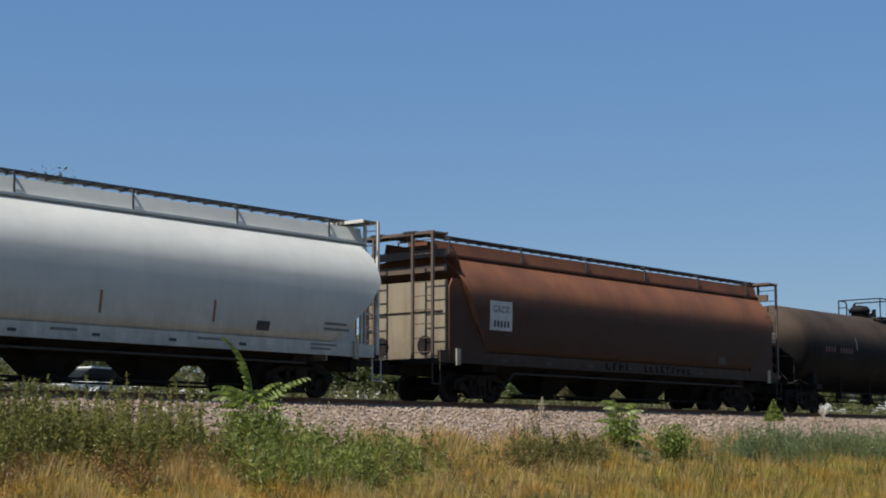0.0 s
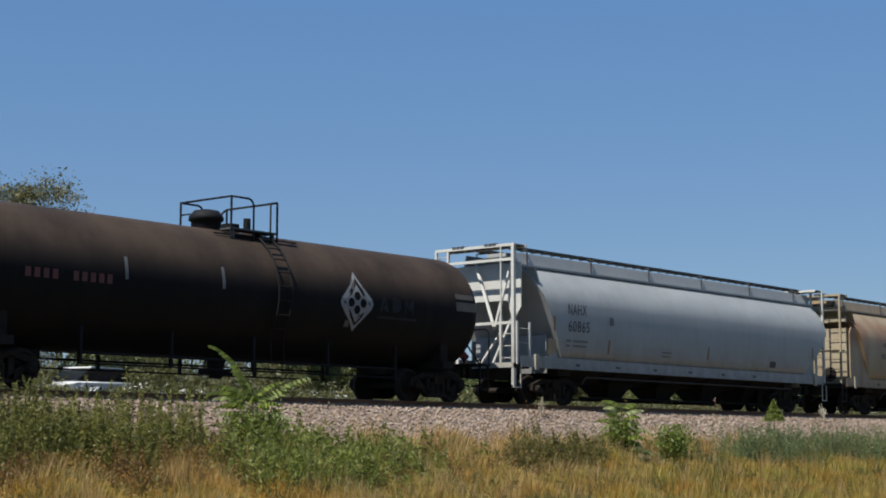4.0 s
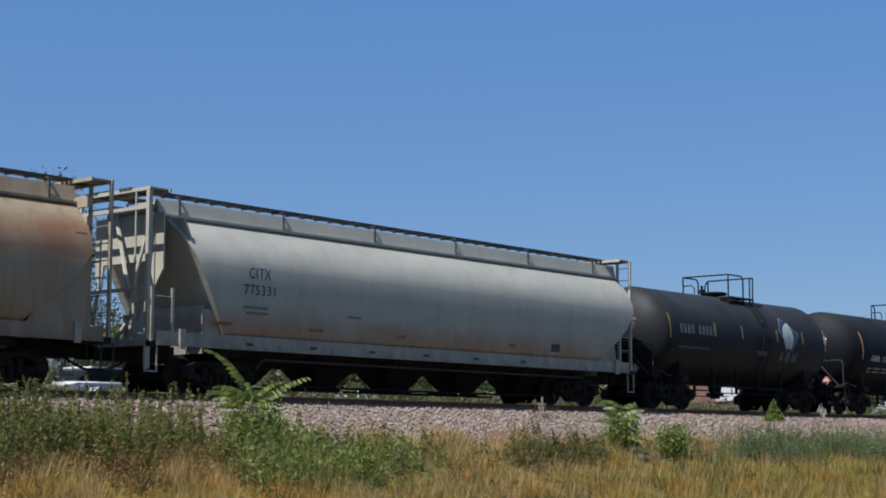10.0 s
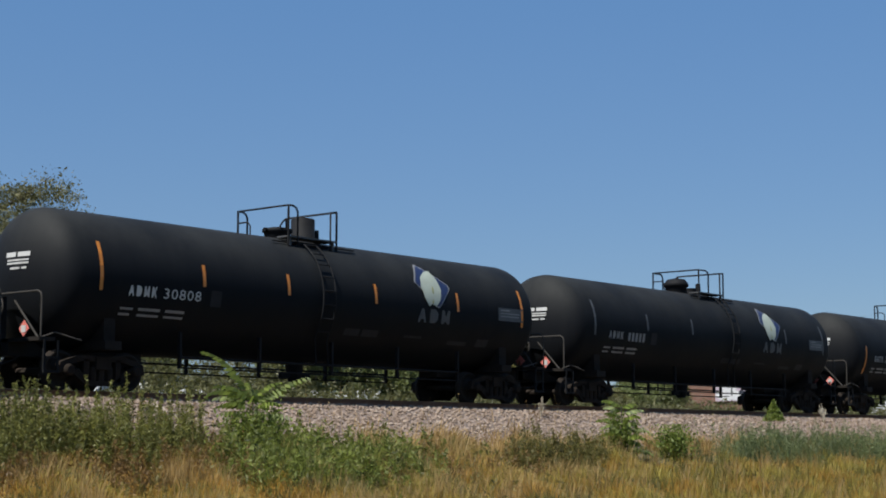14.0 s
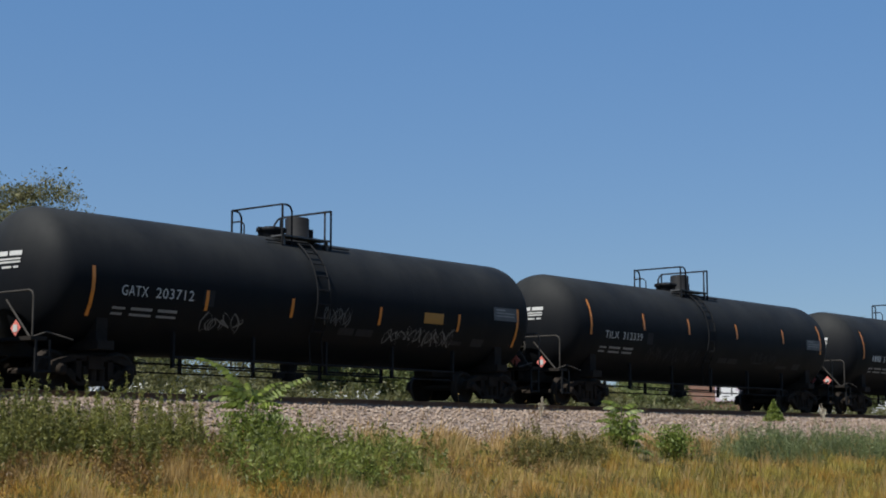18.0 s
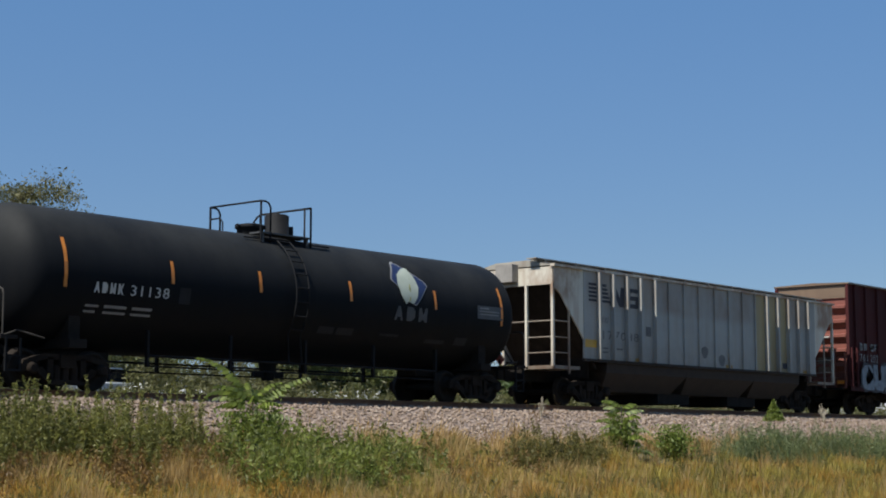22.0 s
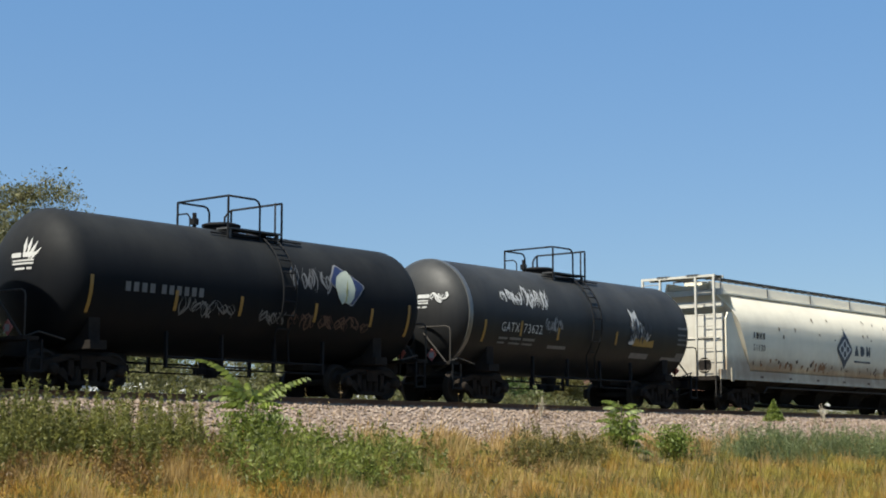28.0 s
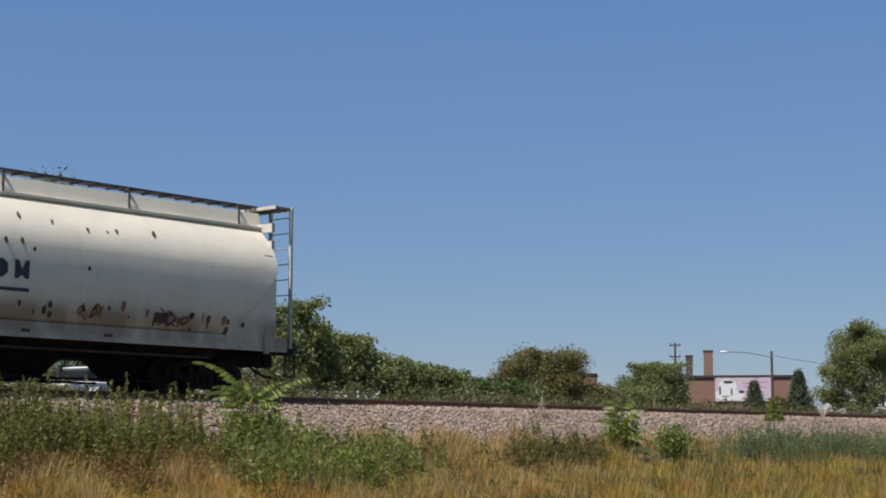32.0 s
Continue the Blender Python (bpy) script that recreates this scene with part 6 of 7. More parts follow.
lower = lambda x, z: (lambda p: (p[0], p[1] - 0.006, p[2]))(tank_skin(x, z))
outline(bm, lower, [(2.35, 1.86), (2.45, 2.1), (2.85, 2.16), (3.15, 2.03), (3.5, 2.08), (3.5, 1.86)], 2.85, 1.98, 2)
part("sprayed_block", bm, M_YELLOW_DULL, car)
scrawl(car, M_SPRAY_DARK, lambda x, z: (lambda p: (p[0], p[1] - 0.010, p[2]))(tank_skin(x, z)), 2.2, 3.3, 1.95, 2.75, 25, 7, 0.024)

car, h = hopper("covered_hopper", "cream covered hopper car with a blue diamond emblem and rust spots", 303.7, 322.75, M_CREAM, M_CREAM_END, bays=3, posts=M_CREAM_END)
hopper_marks(car, h, M_MARK_DIRT)
shifted = lambda x, z: hopper_skin(x + 0.225, z)
diamond_emblem(car, -0.56, 2.43, 1.56, shifted, 1.5)
bars(car, shifted, [(0.25, 1.92, 1.4, 0.07)], M_LOGO_BLUE)
word_shapes(car, shifted, -7.5, 2.45, 0.9, 0.23, M_MARK_BLACK, 4)
lettered(car, shifted, "51130", -7.5, 2.05, 0.85, 0.22, M_MARK_BLACK)
rnd = random.Random(33)
for k in range(46):
    x = rnd.uniform(-7.5, 8.2)
    z = rnd.choice((rnd.uniform(2.5, 3.5), rnd.uniform(1.4, 1.75)))
    r = rnd.uniform(0.02, 0.06)
    bm = bmesh.new()
    outline(bm, shifted, [(x + r * math.cos(a) * rnd.uniform(0.6, 1.2), z + r * 1.5 * math.sin(a) * rnd.uniform(0.7, 1.3)) for a in (i * 0.785 for i in range(8))], x, z, 1)
    part("rust_spot", bm, M_MARK_DIRT, car)
for k in range(30):
    x = rnd.choice((rnd.uniform(-7.0, -2.2), rnd.uniform(-7.0, -2.2), rnd.uniform(2.5, 7.5)))
    z, w, tall = rnd.uniform(1.48, 1.8), rnd.uniform(0.02, 0.09), rnd.uniform(0.08, 0.28)
    bm = bmesh.new()
    outline(bm, shifted, [(x - w * 0.4, z - tall * 0.5), (x + w * 0.3, z - tall * 0.45), (x + w, z + tall * 0.1), (x + w * 0.7, z + tall * 0.5), (x - w * 0.6, z + tall * 0.45), (x - w, z)], x, z, 1)
    part("rust_streak", bm, M_MARK_DIRT if k % 3 == 0 else M_STREAK, car)
for x0, x1, seed in ((5.0, 6.0, 41), (3.0, 3.6, 42), (-2.6, -2.0, 43)):
    scrawl(car, M_MARK_RED if seed == 41 else M_STREAK, shifted, x0, x1, 1.42, 1.82, seed, 3, 0.03)

# ---- beyond the track: trees, buildings, poles, a parked car ----
def mesh_of(name, verts, faces, material):
    """A mesh from arrays: all faces have equally many corners."""
    verts, faces = np.asarray(verts, dtype=np.float32), np.asarray(faces, dtype=np.int32)
    me = bpy.data.meshes.new(name)
    n = faces.shape[1]
    me.vertices.add(len(verts)), me.loops.add(faces.size), me.polygons.add(len(faces))
    me.vertices.foreach_set("co", verts.ravel())
    me.loops.foreach_set("vertex_index", faces.ravel())
    me.polygons.foreach_set("loop_start", np.arange(len(faces), dtype=np.int32) * n)
    me.update(calc_edges=True)
    me.materials.append(material)
    return me


def leaves(centres, size, rng, flat=0.45):
    """Leaf quads at random turns about the given places."""
    n = len(centres)
    u = rng.normal(size=(n, 3))
    u /= np.linalg.norm(u, axis=1)[:, None]
    v = np.cross(u, rng.normal(size=(n, 3)))
    v /= np.linalg.norm(v, axis=1)[:, None]
    s = (size * rng.uniform(0.6, 1.4, n))[:, None]
    quad = np.stack([centres - u * s, centres + v * s * flat, centres + u * s, centres - v * s * flat], axis=1)
    return quad.reshape(-1, 3), np.arange(4 * n).reshape(-1, 4)


def tree(name, label, x, y, tall, wide, leaf, seed, count=7000, size=0.10, trunk=0.12, low=0.1, category="tree", fluff=1.4, fill=0.35):
    """A tapered trunk, limbs and twigs, and a crown of leaves in uneven clumps with gaps."""
    rng, rnd = np.random.default_rng(seed), random.Random(seed)
    base = ground_height(x, y) - 0.05
    top = thing(name, label, category, "", pose(x, y, base, 0, 0, rnd.uniform(0, 360)))
    bm = bmesh.new()
    lathe(bm, [(0, trunk * 1.5), (tall * 0.2, trunk), (tall * 0.6, trunk * 0.55), (tall * 0.92, trunk * 0.12)], "z", 8)
    tips = []
    limbs = 22
    for i in range(limbs):
        f = (i + rnd.random()) / limbs
        a, zz = i * 2.4 + rnd.uniform(-0.4, 0.4), tall * (low + (0.8 - low) * f)
        reach = wide * (0.55 + 0.5 * math.sin(math.pi * min(1, 0.2 + 0.8 * f))) * rnd.uniform(0.6, 1.08)
        rise = tall * rnd.uniform(0.05, 0.18)
        tip = Vector((reach * math.cos(a), reach * math.sin(a), min(tall * 0.97, zz + rise)))
        mid = Vector((tip.x * 0.5, tip.y * 0.5, zz + rise * 0.35))
        pipe(bm, [(0, 0, zz), mid, tip], trunk * 0.25, 5)
        tips += [tip, tip * 0.8 + mid * 0.2, mid * 1.1]
        for k in range(3):
            twig = tip + Vector((rnd.uniform(-1, 1), rnd.uniform(-1, 1), rnd.uniform(-0.3, 0.8))) * wide * 0.22
            pipe(bm, [tip * 0.7 + mid * 0.3, twig], trunk * 0.1, 4)
            tips.append(twig)
    tips += [Vector((0, 0, tall * 0.93)), Vector((0.12 * wide, 0.1 * wide, tall * 0.86)), Vector((-0.15 * wide, 0, tall * 0.8))]
    part("trunk", bm, M_BARK, top)
    tips = np.array([tuple(t) for t in tips])
    rad = wide * fluff * rng.uniform(0.10, 0.26, len(tips))
    pick = rng.integers(0, len(tips), count)
    off = rng.normal(size=(count, 3))
    off /= np.linalg.norm(off, axis=1)[:, None]
    off *= (rng.uniform(0, 1, count) ** 0.5)[:, None] * rad[pick][:, None]
    pts = tips[pick] + off * (1, 1, 0.8)
    inner = rng.uniform(0, 1, count) < fill
    a, b = rng.uniform(0, 2 * np.pi, count), rng.uniform(-0.5, 1.0, count)
    r = rng.uniform(0.55, 1.0, count) * (1 + 0.16 * np.sin(3 * a + 5 * b) + 0.10 * np.sin(7 * a - 4 * b + seed))
    flat = np.sqrt(1 - b * b)
    dome = np.stack([wide * 1.05 * r * flat * np.cos(a), wide * 1.05 * r * flat * np.sin(a), tall * (0.5 + 0.45 * r * b)], axis=1)
    pts[inner] = dome[inner]
    high = pts[:, 2] > tall * 0.88
    pts[high, 2] = tall * 0.88 + (pts[high, 2] - tall * 0.88) * rng.uniform(0.2, 0.75, high.sum())
    pts[:, 2] = np.maximum(pts[:, 2], 0.05)
    verts, faces = leaves(pts, size, rng)
    crown = new("crown", mesh_of("crown", verts, faces, leaf))
    crown.parent = top
    return top


def conifer(label, x, y, tall, wide, seed):
    rng = np.random.default_rng(seed)
    top = thing("conifer", label, "conifer", "", pose(x, y, ground_height(x, y) - 0.05))
    bm = bmesh.new()
    lathe(bm, [(0, 0.12), (tall * 0.5, 0.06), (tall * 0.97, 0.01)], "z", 7)
    pts = []
    for k in range(14):
        z = tall * (0.08 + 0.88 * k / 13)
        r = wide * (1 - (k / 13.5)) + 0.05
        for j in range(9):
            a = 2.399 * (k * 9 + j)
            tip = (r * math.cos(a), r * math.sin(a), z - 0.12 * r)
            rod(bm, (0, 0, z), tip, 0.012, 4)
            f = rng.uniform(0.1, 1, 90)
            pts.append(np.stack([f * tip[0], f * tip[1], z + f * (tip[2] - z)], axis=1) + rng.normal(size=(90, 3)) * 0.15)
    part("trunk", bm, M_BARK, top)
    verts, faces = leaves(np.concatenate(pts), 0.16, rng, 0.25)
    crown = new("crown", mesh_of("crown", verts, faces, M_PINE))
    crown.parent = top


tree("tree", "broad olive-green tree standing behind the track", 36.5, 28, 9.62, 5.9, M_LEAF_DULL, 5, 190000, 0.062, 0.22, 0.15, fluff=1.0, fill=0.6)
tree("tree", "tall leafy green tree at the edge of the field", 54.6, 26, 5.75, 1.9, M_LEAF, 6, 15000)
tree("tree", "leafy green tree among shrubs", 58.9, 27, 4.35, 1.9, M_LEAF, 7, 15000)
tree("tree", "low leafy green tree among shrubs", 63.6, 28, 3.3, 2.1, M_LEAF, 8, 14000)
tree("tree", "low leafy green tree in the hedge", 69.3, 30, 3.15, 2.2, M_LEAF, 12, 14000)
tree("bush", "fresh green shrub in the hedge", 74.6, 30, 2.5, 2.4, M_LEAF_FRESH2, 13, 7000, category="bush")
tree("bush", "low green shrub in the hedge", 79.0, 32, 2.3, 2.4, M_LEAF, 14, 6000, category="bush")
tree("bush", "round olive-brown bush with a dense crown", 88.0, 36, 5.0, 2.9, M_LEAF_OLIVE, 9, 60000, 0.08, 0.12, 0.02, "bush", 1.9)
tree("bush", "low olive hedge bush beside the brick house", 96.5, 38, 2.9, 2.4, M_LEAF_OLIVE, 15, 9000, category="bush")
tree("bush", "low green hedge bush beside the brick house", 103.5, 39, 3.0, 2.4, M_LEAF, 16, 9000, category="bush")
tree("tree", "broad green tree before the brick building", 116.6, 45, 5.6, 2.7, M_LEAF, 10, 45000, 0.09, 0.15, 0.03, fluff=1.7)
tree("tree", "large dark green tree near the white house", 125.3, 30, 8.9, 3.3, M_LEAF, 11, 70000, 0.09, 0.2, 0.03, fluff=1.5)
tree("tree", "green tree at the edge of the field", 47.5, 30, 4.2, 2.6, M_LEAF, 17, 9000)
tree("shrub", "pale sunlit shrub beside the pole", 123.5, 37.2, 2.7, 1.0, M_LEAF_OLIVE, 18, 2500, 0.09, 0.05, 0.05, "bush")
conifer("small dark green conifer before the painted panel", 131.3, 43.8, 4.0, 1.7, 1)
conifer("dark green conifer beside the brick building", 128.7, 38.0, 4.8, 2.0, 2)


def brick_building():
    b = thing("brick_building", "flat-roofed brown brick building with two chimneys", "building", "", pose(140.9, 62.7, RAIL + 0.3, 0, 0, -59.8))
    bm = bmesh.new()
    box(bm, 0, 16.7, 0, 9, 0, 5.3)
    part("wall", bm, M_BRICK, b)
    bm = bmesh.new()
    box(bm, -0.2, 16.9, -0.2, 9.2, 5.3, 5.5)
    part("roof", bm, M_MARK_BLACK, b, "dark flat roof edge")
    for x, w, z, mt in ((7.3, 0.95, 8.0, M_BRICK), (5.35, 0.7, 7.5, M_BRICK_DARK)):
        bm = bmesh.new()
        box(bm, x - w / 2, x + w / 2, 1.0, 1.0 + w, 5.5, z)
        stack = part("chimney", bm, mt, b)
        bm = bmesh.new()
        box(bm, x - w / 2 - 0.06, x + w / 2 + 0.06, 0.94, 1.06 + w, z, z + 0.16)
        part("chimney_cap", bm, M_BRICK_DARK, stack)
    for x in (14.6, 15.9):
        bm = bmesh.new()
        box(bm, x - 0.45, x + 0.45, -0.05, 0.02, 2.5, 3.1)
        part("window", bm, M_MARK_BLACK, b)


brick_building()
sign = thing("painted_panel", "pale pink wall panel with white rounded shapes", "sign", "", pose(140.9, 62.7, RAIL + 0.3, 0, 0, -59.8) @ pose(7.95, -0.12, 2.85))
bm = bmesh.new()
box(bm, 0, 5.7, -0.06, 0.06, 0, 2.4)
part("board", bm, M_PINK, sign)
for cx, cz, rx, rz, mt in ((1.05, 1.5, 0.75, 0.75, M_SIGN_WHITE), (0.9, 0.7, 0.85, 0.65, M_SIGN_WHITE), (1.75, 0.6, 0.6, 0.5, M_SIGN_WHITE), (1.1, 1.95, 0.42, 0.16, M_MARK_NAVY), (0.45, 1.1, 0.1, 0.5, M_MARK_GREY), (1.35, 0.95, 0.08, 0.45, M_MARK_GREY), (2.1, 0.95, 0.24, 0.16, M_MARK_NAVY), (0.9, 0.5, 0.3, 0.07, M_MARK_GREY)):
    bm = bmesh.new()
    y = -0.066 if mt is M_SIGN_WHITE else -0.072
    y -= 0.002 * cz
    outline(bm, lambda a, b: (a, y, b), [(cx * 1.3 - 0.1 + rx * 1.25 * math.cos(a), cz + rz * math.sin(a)) for a in (i * 0.449 for i in range(14))], cx * 1.3 - 0.1, cz, 1)
    part("painted_shape", bm, mt, sign)
for x, z, w in ((2.7, 1.75, 1.2), (4.1, 1.85, 1.2), (2.9, 1.4, 1.0), (4.0, 1.35, 1.1)):
    bm = bmesh.new()
    box(bm, x, x + w, -0.07, -0.061, z, z + 0.18)
    part("painted_bar", bm, M_PINK_DEEP, sign)

house = thing("brick_house", "small red brick house with a dark roof edge", "house", "", pose(142.0, 66.0, RAIL + 0.3, 0, 0, -57))
bm = bmesh.new()
box(bm, -4.6, -2.1, -3, 3, 0, 5.6)
part("wall", bm, M_BRICK, house)
bm = bmesh.new()
box(bm, -4.75, -1.95, -3.15, 3.15, 5.6, 5.78)
part("roof", bm, M_MARK_BLACK, house)
house = thing("white_house", "white clapboard house half hidden by a tree", "house", "", pose(146.5, 44.5, RAIL + 0.3, 0, 0, -62))
bm = bmesh.new()
box(bm, 0, 7, 0, 6, 0, 3.4)
part("wall", bm, M_SIGN_WHITE, house)
bm = bmesh.new()
loft(bm, [[(-0.3, y, 3.4), (3.5, y, 5.2), (7.3, y, 3.4)] for y in (-0.3, 6.3)])
part("roof", bm, M_ROOF, house, "grey gabled roof")

lamp = thing("street_lamp", "wooden pole with a long lamp arm", "street lamp", "", pose(140.8, 47.1, RAIL + 0.2, 0, 0, -62))
bm = bmesh.new()
lathe(bm, [(0, 0.16), (7.6, 0.11)], "z", 8)
part("pole", bm, M_BARK, lamp)
bm = bmesh.new()
pipe(bm, [(0, 0, 7.0), (-2.2, 0, 7.45), (-4.3, 0, 7.58)], 0.035)
part("arm", bm, M_GRATE, lamp)
bm = bmesh.new()
loft(bm, [[(-4.2 - 0.75 * k, w * math.cos(a), 7.56 + hh * math.sin(a)) for a in (i * 0.785 for i in range(8))] for k, w, hh in ((0, 0.06, 0.05), (0.3, 0.17, 0.11), (0.8, 0.17, 0.12), (1.0, 0.05, 0.05))])
part("lamp_head", bm, M_SIGN_WHITE, lamp, "pale metal lamp head")
bm = bmesh.new()
pts = [(0.0 + 1.5 * i, 0, 7.2 - 0.02 * i * (14 - i) - 0.05 * i) for i in range(12)]
pipe(bm, pts, 0.02, 4)
part("wire", bm, M_DARK, lamp)
mast = thing("utility_pole", "far utility pole with two crossarms", "utility pole", "", pose(144.7, 60.4, RAIL + 0.2, 0, 0, -58))
bm = bmesh.new()
lathe(bm, [(0, 0.16), (9.1, 0.10)], "z", 8)
part("pole", bm, M_BARK, mast)
for z in (8.8, 7.6):
    bm = bmesh.new()
    box(bm, -0.6, 0.6, -0.06, 0.06, z, z + 0.12)
    arm = part("crossarm", bm, M_BARK, mast)
    for x in (-0.5, 0.0, 0.5):
        bm = bmesh.new()
        rod(bm, (x, 0, z + 0.12), (x, 0, z + 0.3), 0.05)
        part("insulator", bm, M_MARK_GREY, arm)


def parked_car(x, y, turn):
    c = thing("parked_car", "white hatchback car parked in tall weeds", "car", "", pose(x, y, ground_height(x, y), 0, 0, turn))
    bm = bmesh.new()
    rings = []
    for yy in (-0.82, -0.75, 0.75, 0.82):
        k = 0.93 if abs(yy) > 0.8 else 1.0
        rings.append([(px * k, yy, 0.25 + (pz - 0.25) * k) for px, pz in ((-2.0, 0.3), (-2.05, 0.75), (-1.2, 0.9), (0.0, 0.92), (1.9, 0.95), (2.0, 0.3))])
    loft(bm, rings)
    part("body", bm, M_SIGN_WHITE, c)
    bm = bmesh.new()
    loft(bm, [[(px, yy, pz) for px, pz in ((-1.15, 0.9), (-0.4, 1.42), (1.3, 1.42), (1.9, 0.93))] for yy in (-0.70, 0.70)])
    part("window_band", bm, M_GLASS, c)
    bm = bmesh.new()
    loft(bm, [[(px, yy, pz) for px, pz in ((-0.45, 1.42), (-0.35, 1.48), (1.25, 1.48), (1.35, 1.42))] for yy in (-0.72, 0.72)])
    part("roof", bm, M_SIGN_WHITE, c)
    for px in (-1.25, 1.25):
        for yy in (-0.78, 0.78):
            bm = bmesh.new()
            lathe(bm, [(yy - 0.09, 0.2), (yy - 0.09, 0.31), (yy + 0.09, 0.31), (yy + 0.09, 0.2)], "y", 16, (px, 0, 0.31))
            part("wheel", bm, M_DARK, c)


parked_car(38.0, 20.5, 8)

# ---- plants before the track ----
def along(bearing, y):
    """Metres along the track of a place y beside it, seen at a bearing in degrees from the camera."""
    return (y - EYE[1]) * math.tan(radians(bearing))


def blades(name, label, category, spots, height, width, lean, material, rng):
    """Blades of grass: each a bent strip that ends in a point."""
    n = len(spots)
    cell = np.floor(spots[:, 0] * 2.6) * 12.9898 + np.floor(spots[:, 1] * 2.6) * 78.233
    h = height * rng.uniform(0.55, 1.25, n) * (0.45 + 1.05 * np.abs(np.sin(cell)))
    a = rng.uniform(0, 2 * np.pi, n)
    d = np.stack([np.cos(a), np.sin(a), np.zeros(n)], axis=1)
    side = np.stack([-np.sin(a * 1.7), np.cos(a * 1.7), np.zeros(n)], axis=1) * (width * rng.uniform(0.6, 1.4, n))[:, None]
    bend = (h * lean * rng.uniform(0.2, 1.3, n))[:, None]
    up = np.stack([np.zeros(n), np.zeros(n), h], axis=1)
    mid = spots + up * 0.6 + d * bend * 0.35
    tip = spots + up * (1 - 0.15 * lean) + d * bend
    v = np.stack([spots - side, spots + side, mid + side * 0.75, mid - side * 0.75, tip - side * 0.2, tip + side * 0.2], axis=1).reshape(-1, 3)
    k = np.arange(n)[:, None] * 6
    f = np.concatenate([k + (0, 1, 2, 3), k + (3, 2, 5, 4)])
    return tagged(new(name, mesh_of(name, v, f, material)), label, category, "", "stuff")


GROUND_Y = np.linspace(-20, 40, 601)
GROUND_Z = np.array([ground_height(0, y) for y in GROUND_Y])


def spots_on(bearings, ys):
    x = (ys - EYE[1]) * np.tan(np.radians(bearings))
    z = np.interp(ys, GROUND_Y, GROUND_Z) - 0.02
    return np.stack([x, ys, z], axis=1)


def clumped(rng, n, b0, b1, y0, y1, per=9, spread=0.12):
    """Places in tufts over a stretch of bank."""
    m = n // per
    c = spots_on(rng.uniform(b0, b1, m), rng.uniform(y0, y1, m))
    p = np.repeat(c, per, axis=0)
    p[:, :2] += rng.normal(size=(len(p), 2)) * spread
    p[:, 2] = np.interp(p[:, 1], GROUND_Y, GROUND_Z) - 0.02
    return p


def patchy(p, rng, scale, cut, shift):
    """Keeps the places where a slow wave pattern is high, so that kinds of grass grow in patches."""
    w = np.sin(p[:, 0] * scale + shift) + np.sin(p[:, 1] * scale * 1.7 + shift * 2.1) + np.sin((p[:, 0] * 0.6 + p[:, 1]) * scale * 0.8 + shift * 0.7)
    return p[w + rng.normal(size=len(p)) * 0.35 > cut]


rng = np.random.default_rng(77)
p = np.concatenate([patchy(clumped(rng, 60000, 33.5, 45.5, -12.5, -5.1, 22, 0.11), rng, 1.3, -1.2, 1.0), patchy(clumped(rng, 46000, 44, 57, -13.5, -5.6, 22, 0.11), rng, 0.9, 0.2, 2.0), patchy(clumped(rng, 40000, 55.5, 68, -15, -6.2, 22, 0.11), rng, 1.1, 0.2, 0.3)])
blades("dry_grass", "golden dry grass on the bank", "grass", p, 0.29, 0.008, 0.30, M_STRAW, rng)
p = patchy(clumped(rng, 30000, 33.5, 68, -13, -4.8, 24, 0.09), rng, 1.9, 0.7, 3.0)
blades("tall_dry_grass", "taller tufts of pale dry grass", "grass", p, 0.48, 0.007, 0.25, M_STRAW_PALE, rng)
p = np.concatenate([patchy(clumped(rng, 56000, 33.5, 50, -13, -4.4, 20, 0.11), rng, 1.2, 0.2, 0.5), patchy(clumped(rng, 84000, 46, 68, -15.5, -5.0, 20, 0.11), rng, 1.1, -0.8, 1.7)])
blades("grass", "yellow-green grass on the bank", "grass", p, 0.31, 0.009, 0.32, M_GRASS, rng)
p = patchy(clumped(rng, 36000, 33.5, 68, -12, -4.5, 22, 0.10), rng, 1.7, 0.6, 4.0)
blades("green_grass", "tufts of green grass on the bank", "grass", p, 0.40, 0.009, 0.35, M_WEED, rng)
p = clumped(rng, 15000, 47.8, 55.8, -9.5, -4.6, 16, 0.11)
blades("pale_grass", "pale bleached grass on the bank", "grass", p, 0.30, 0.009, 0.32, M_STRAW_PALE, rng)
p = patchy(clumped(rng, 14000, 42, 66, -5.0, -3.2, 12, 0.09), rng, 1.1, 0.2, 1.2)
blades("verge_grass", "sparse pale grass along the foot of the ballast", "grass", p, 0.32, 0.009, 0.6, M_STRAW_PALE, rng)
p = np.concatenate([np.repeat(spots_on(rng.normal(b, bw, n), np.minimum(-4.2, rng.normal(y, 0.8, n))), 12, axis=0) for b, bw, y, n in ((45.4, 1.5, -5.9, 300), (48.0, 1.1, -6.3, 130))])
p[:, :2] += rng.normal(size=(len(p), 2)) * 0.1
p[:, 2] = np.interp(p[:, 1], GROUND_Y, GROUND_Z) - 0.02
blades("fresh_grass", "bright green grass round the sapling", "grass", p, 0.48, 0.010, 0.35, M_WEED_FRESH, rng)
p = clumped(rng, 70000, 32, 69, 4.6, 15, 10, 0.2)
blades("far_grass", "green grass and weeds beyond the track", "grass", p, 0.42, 0.016, 0.5, M_WEED_FAR, rng)


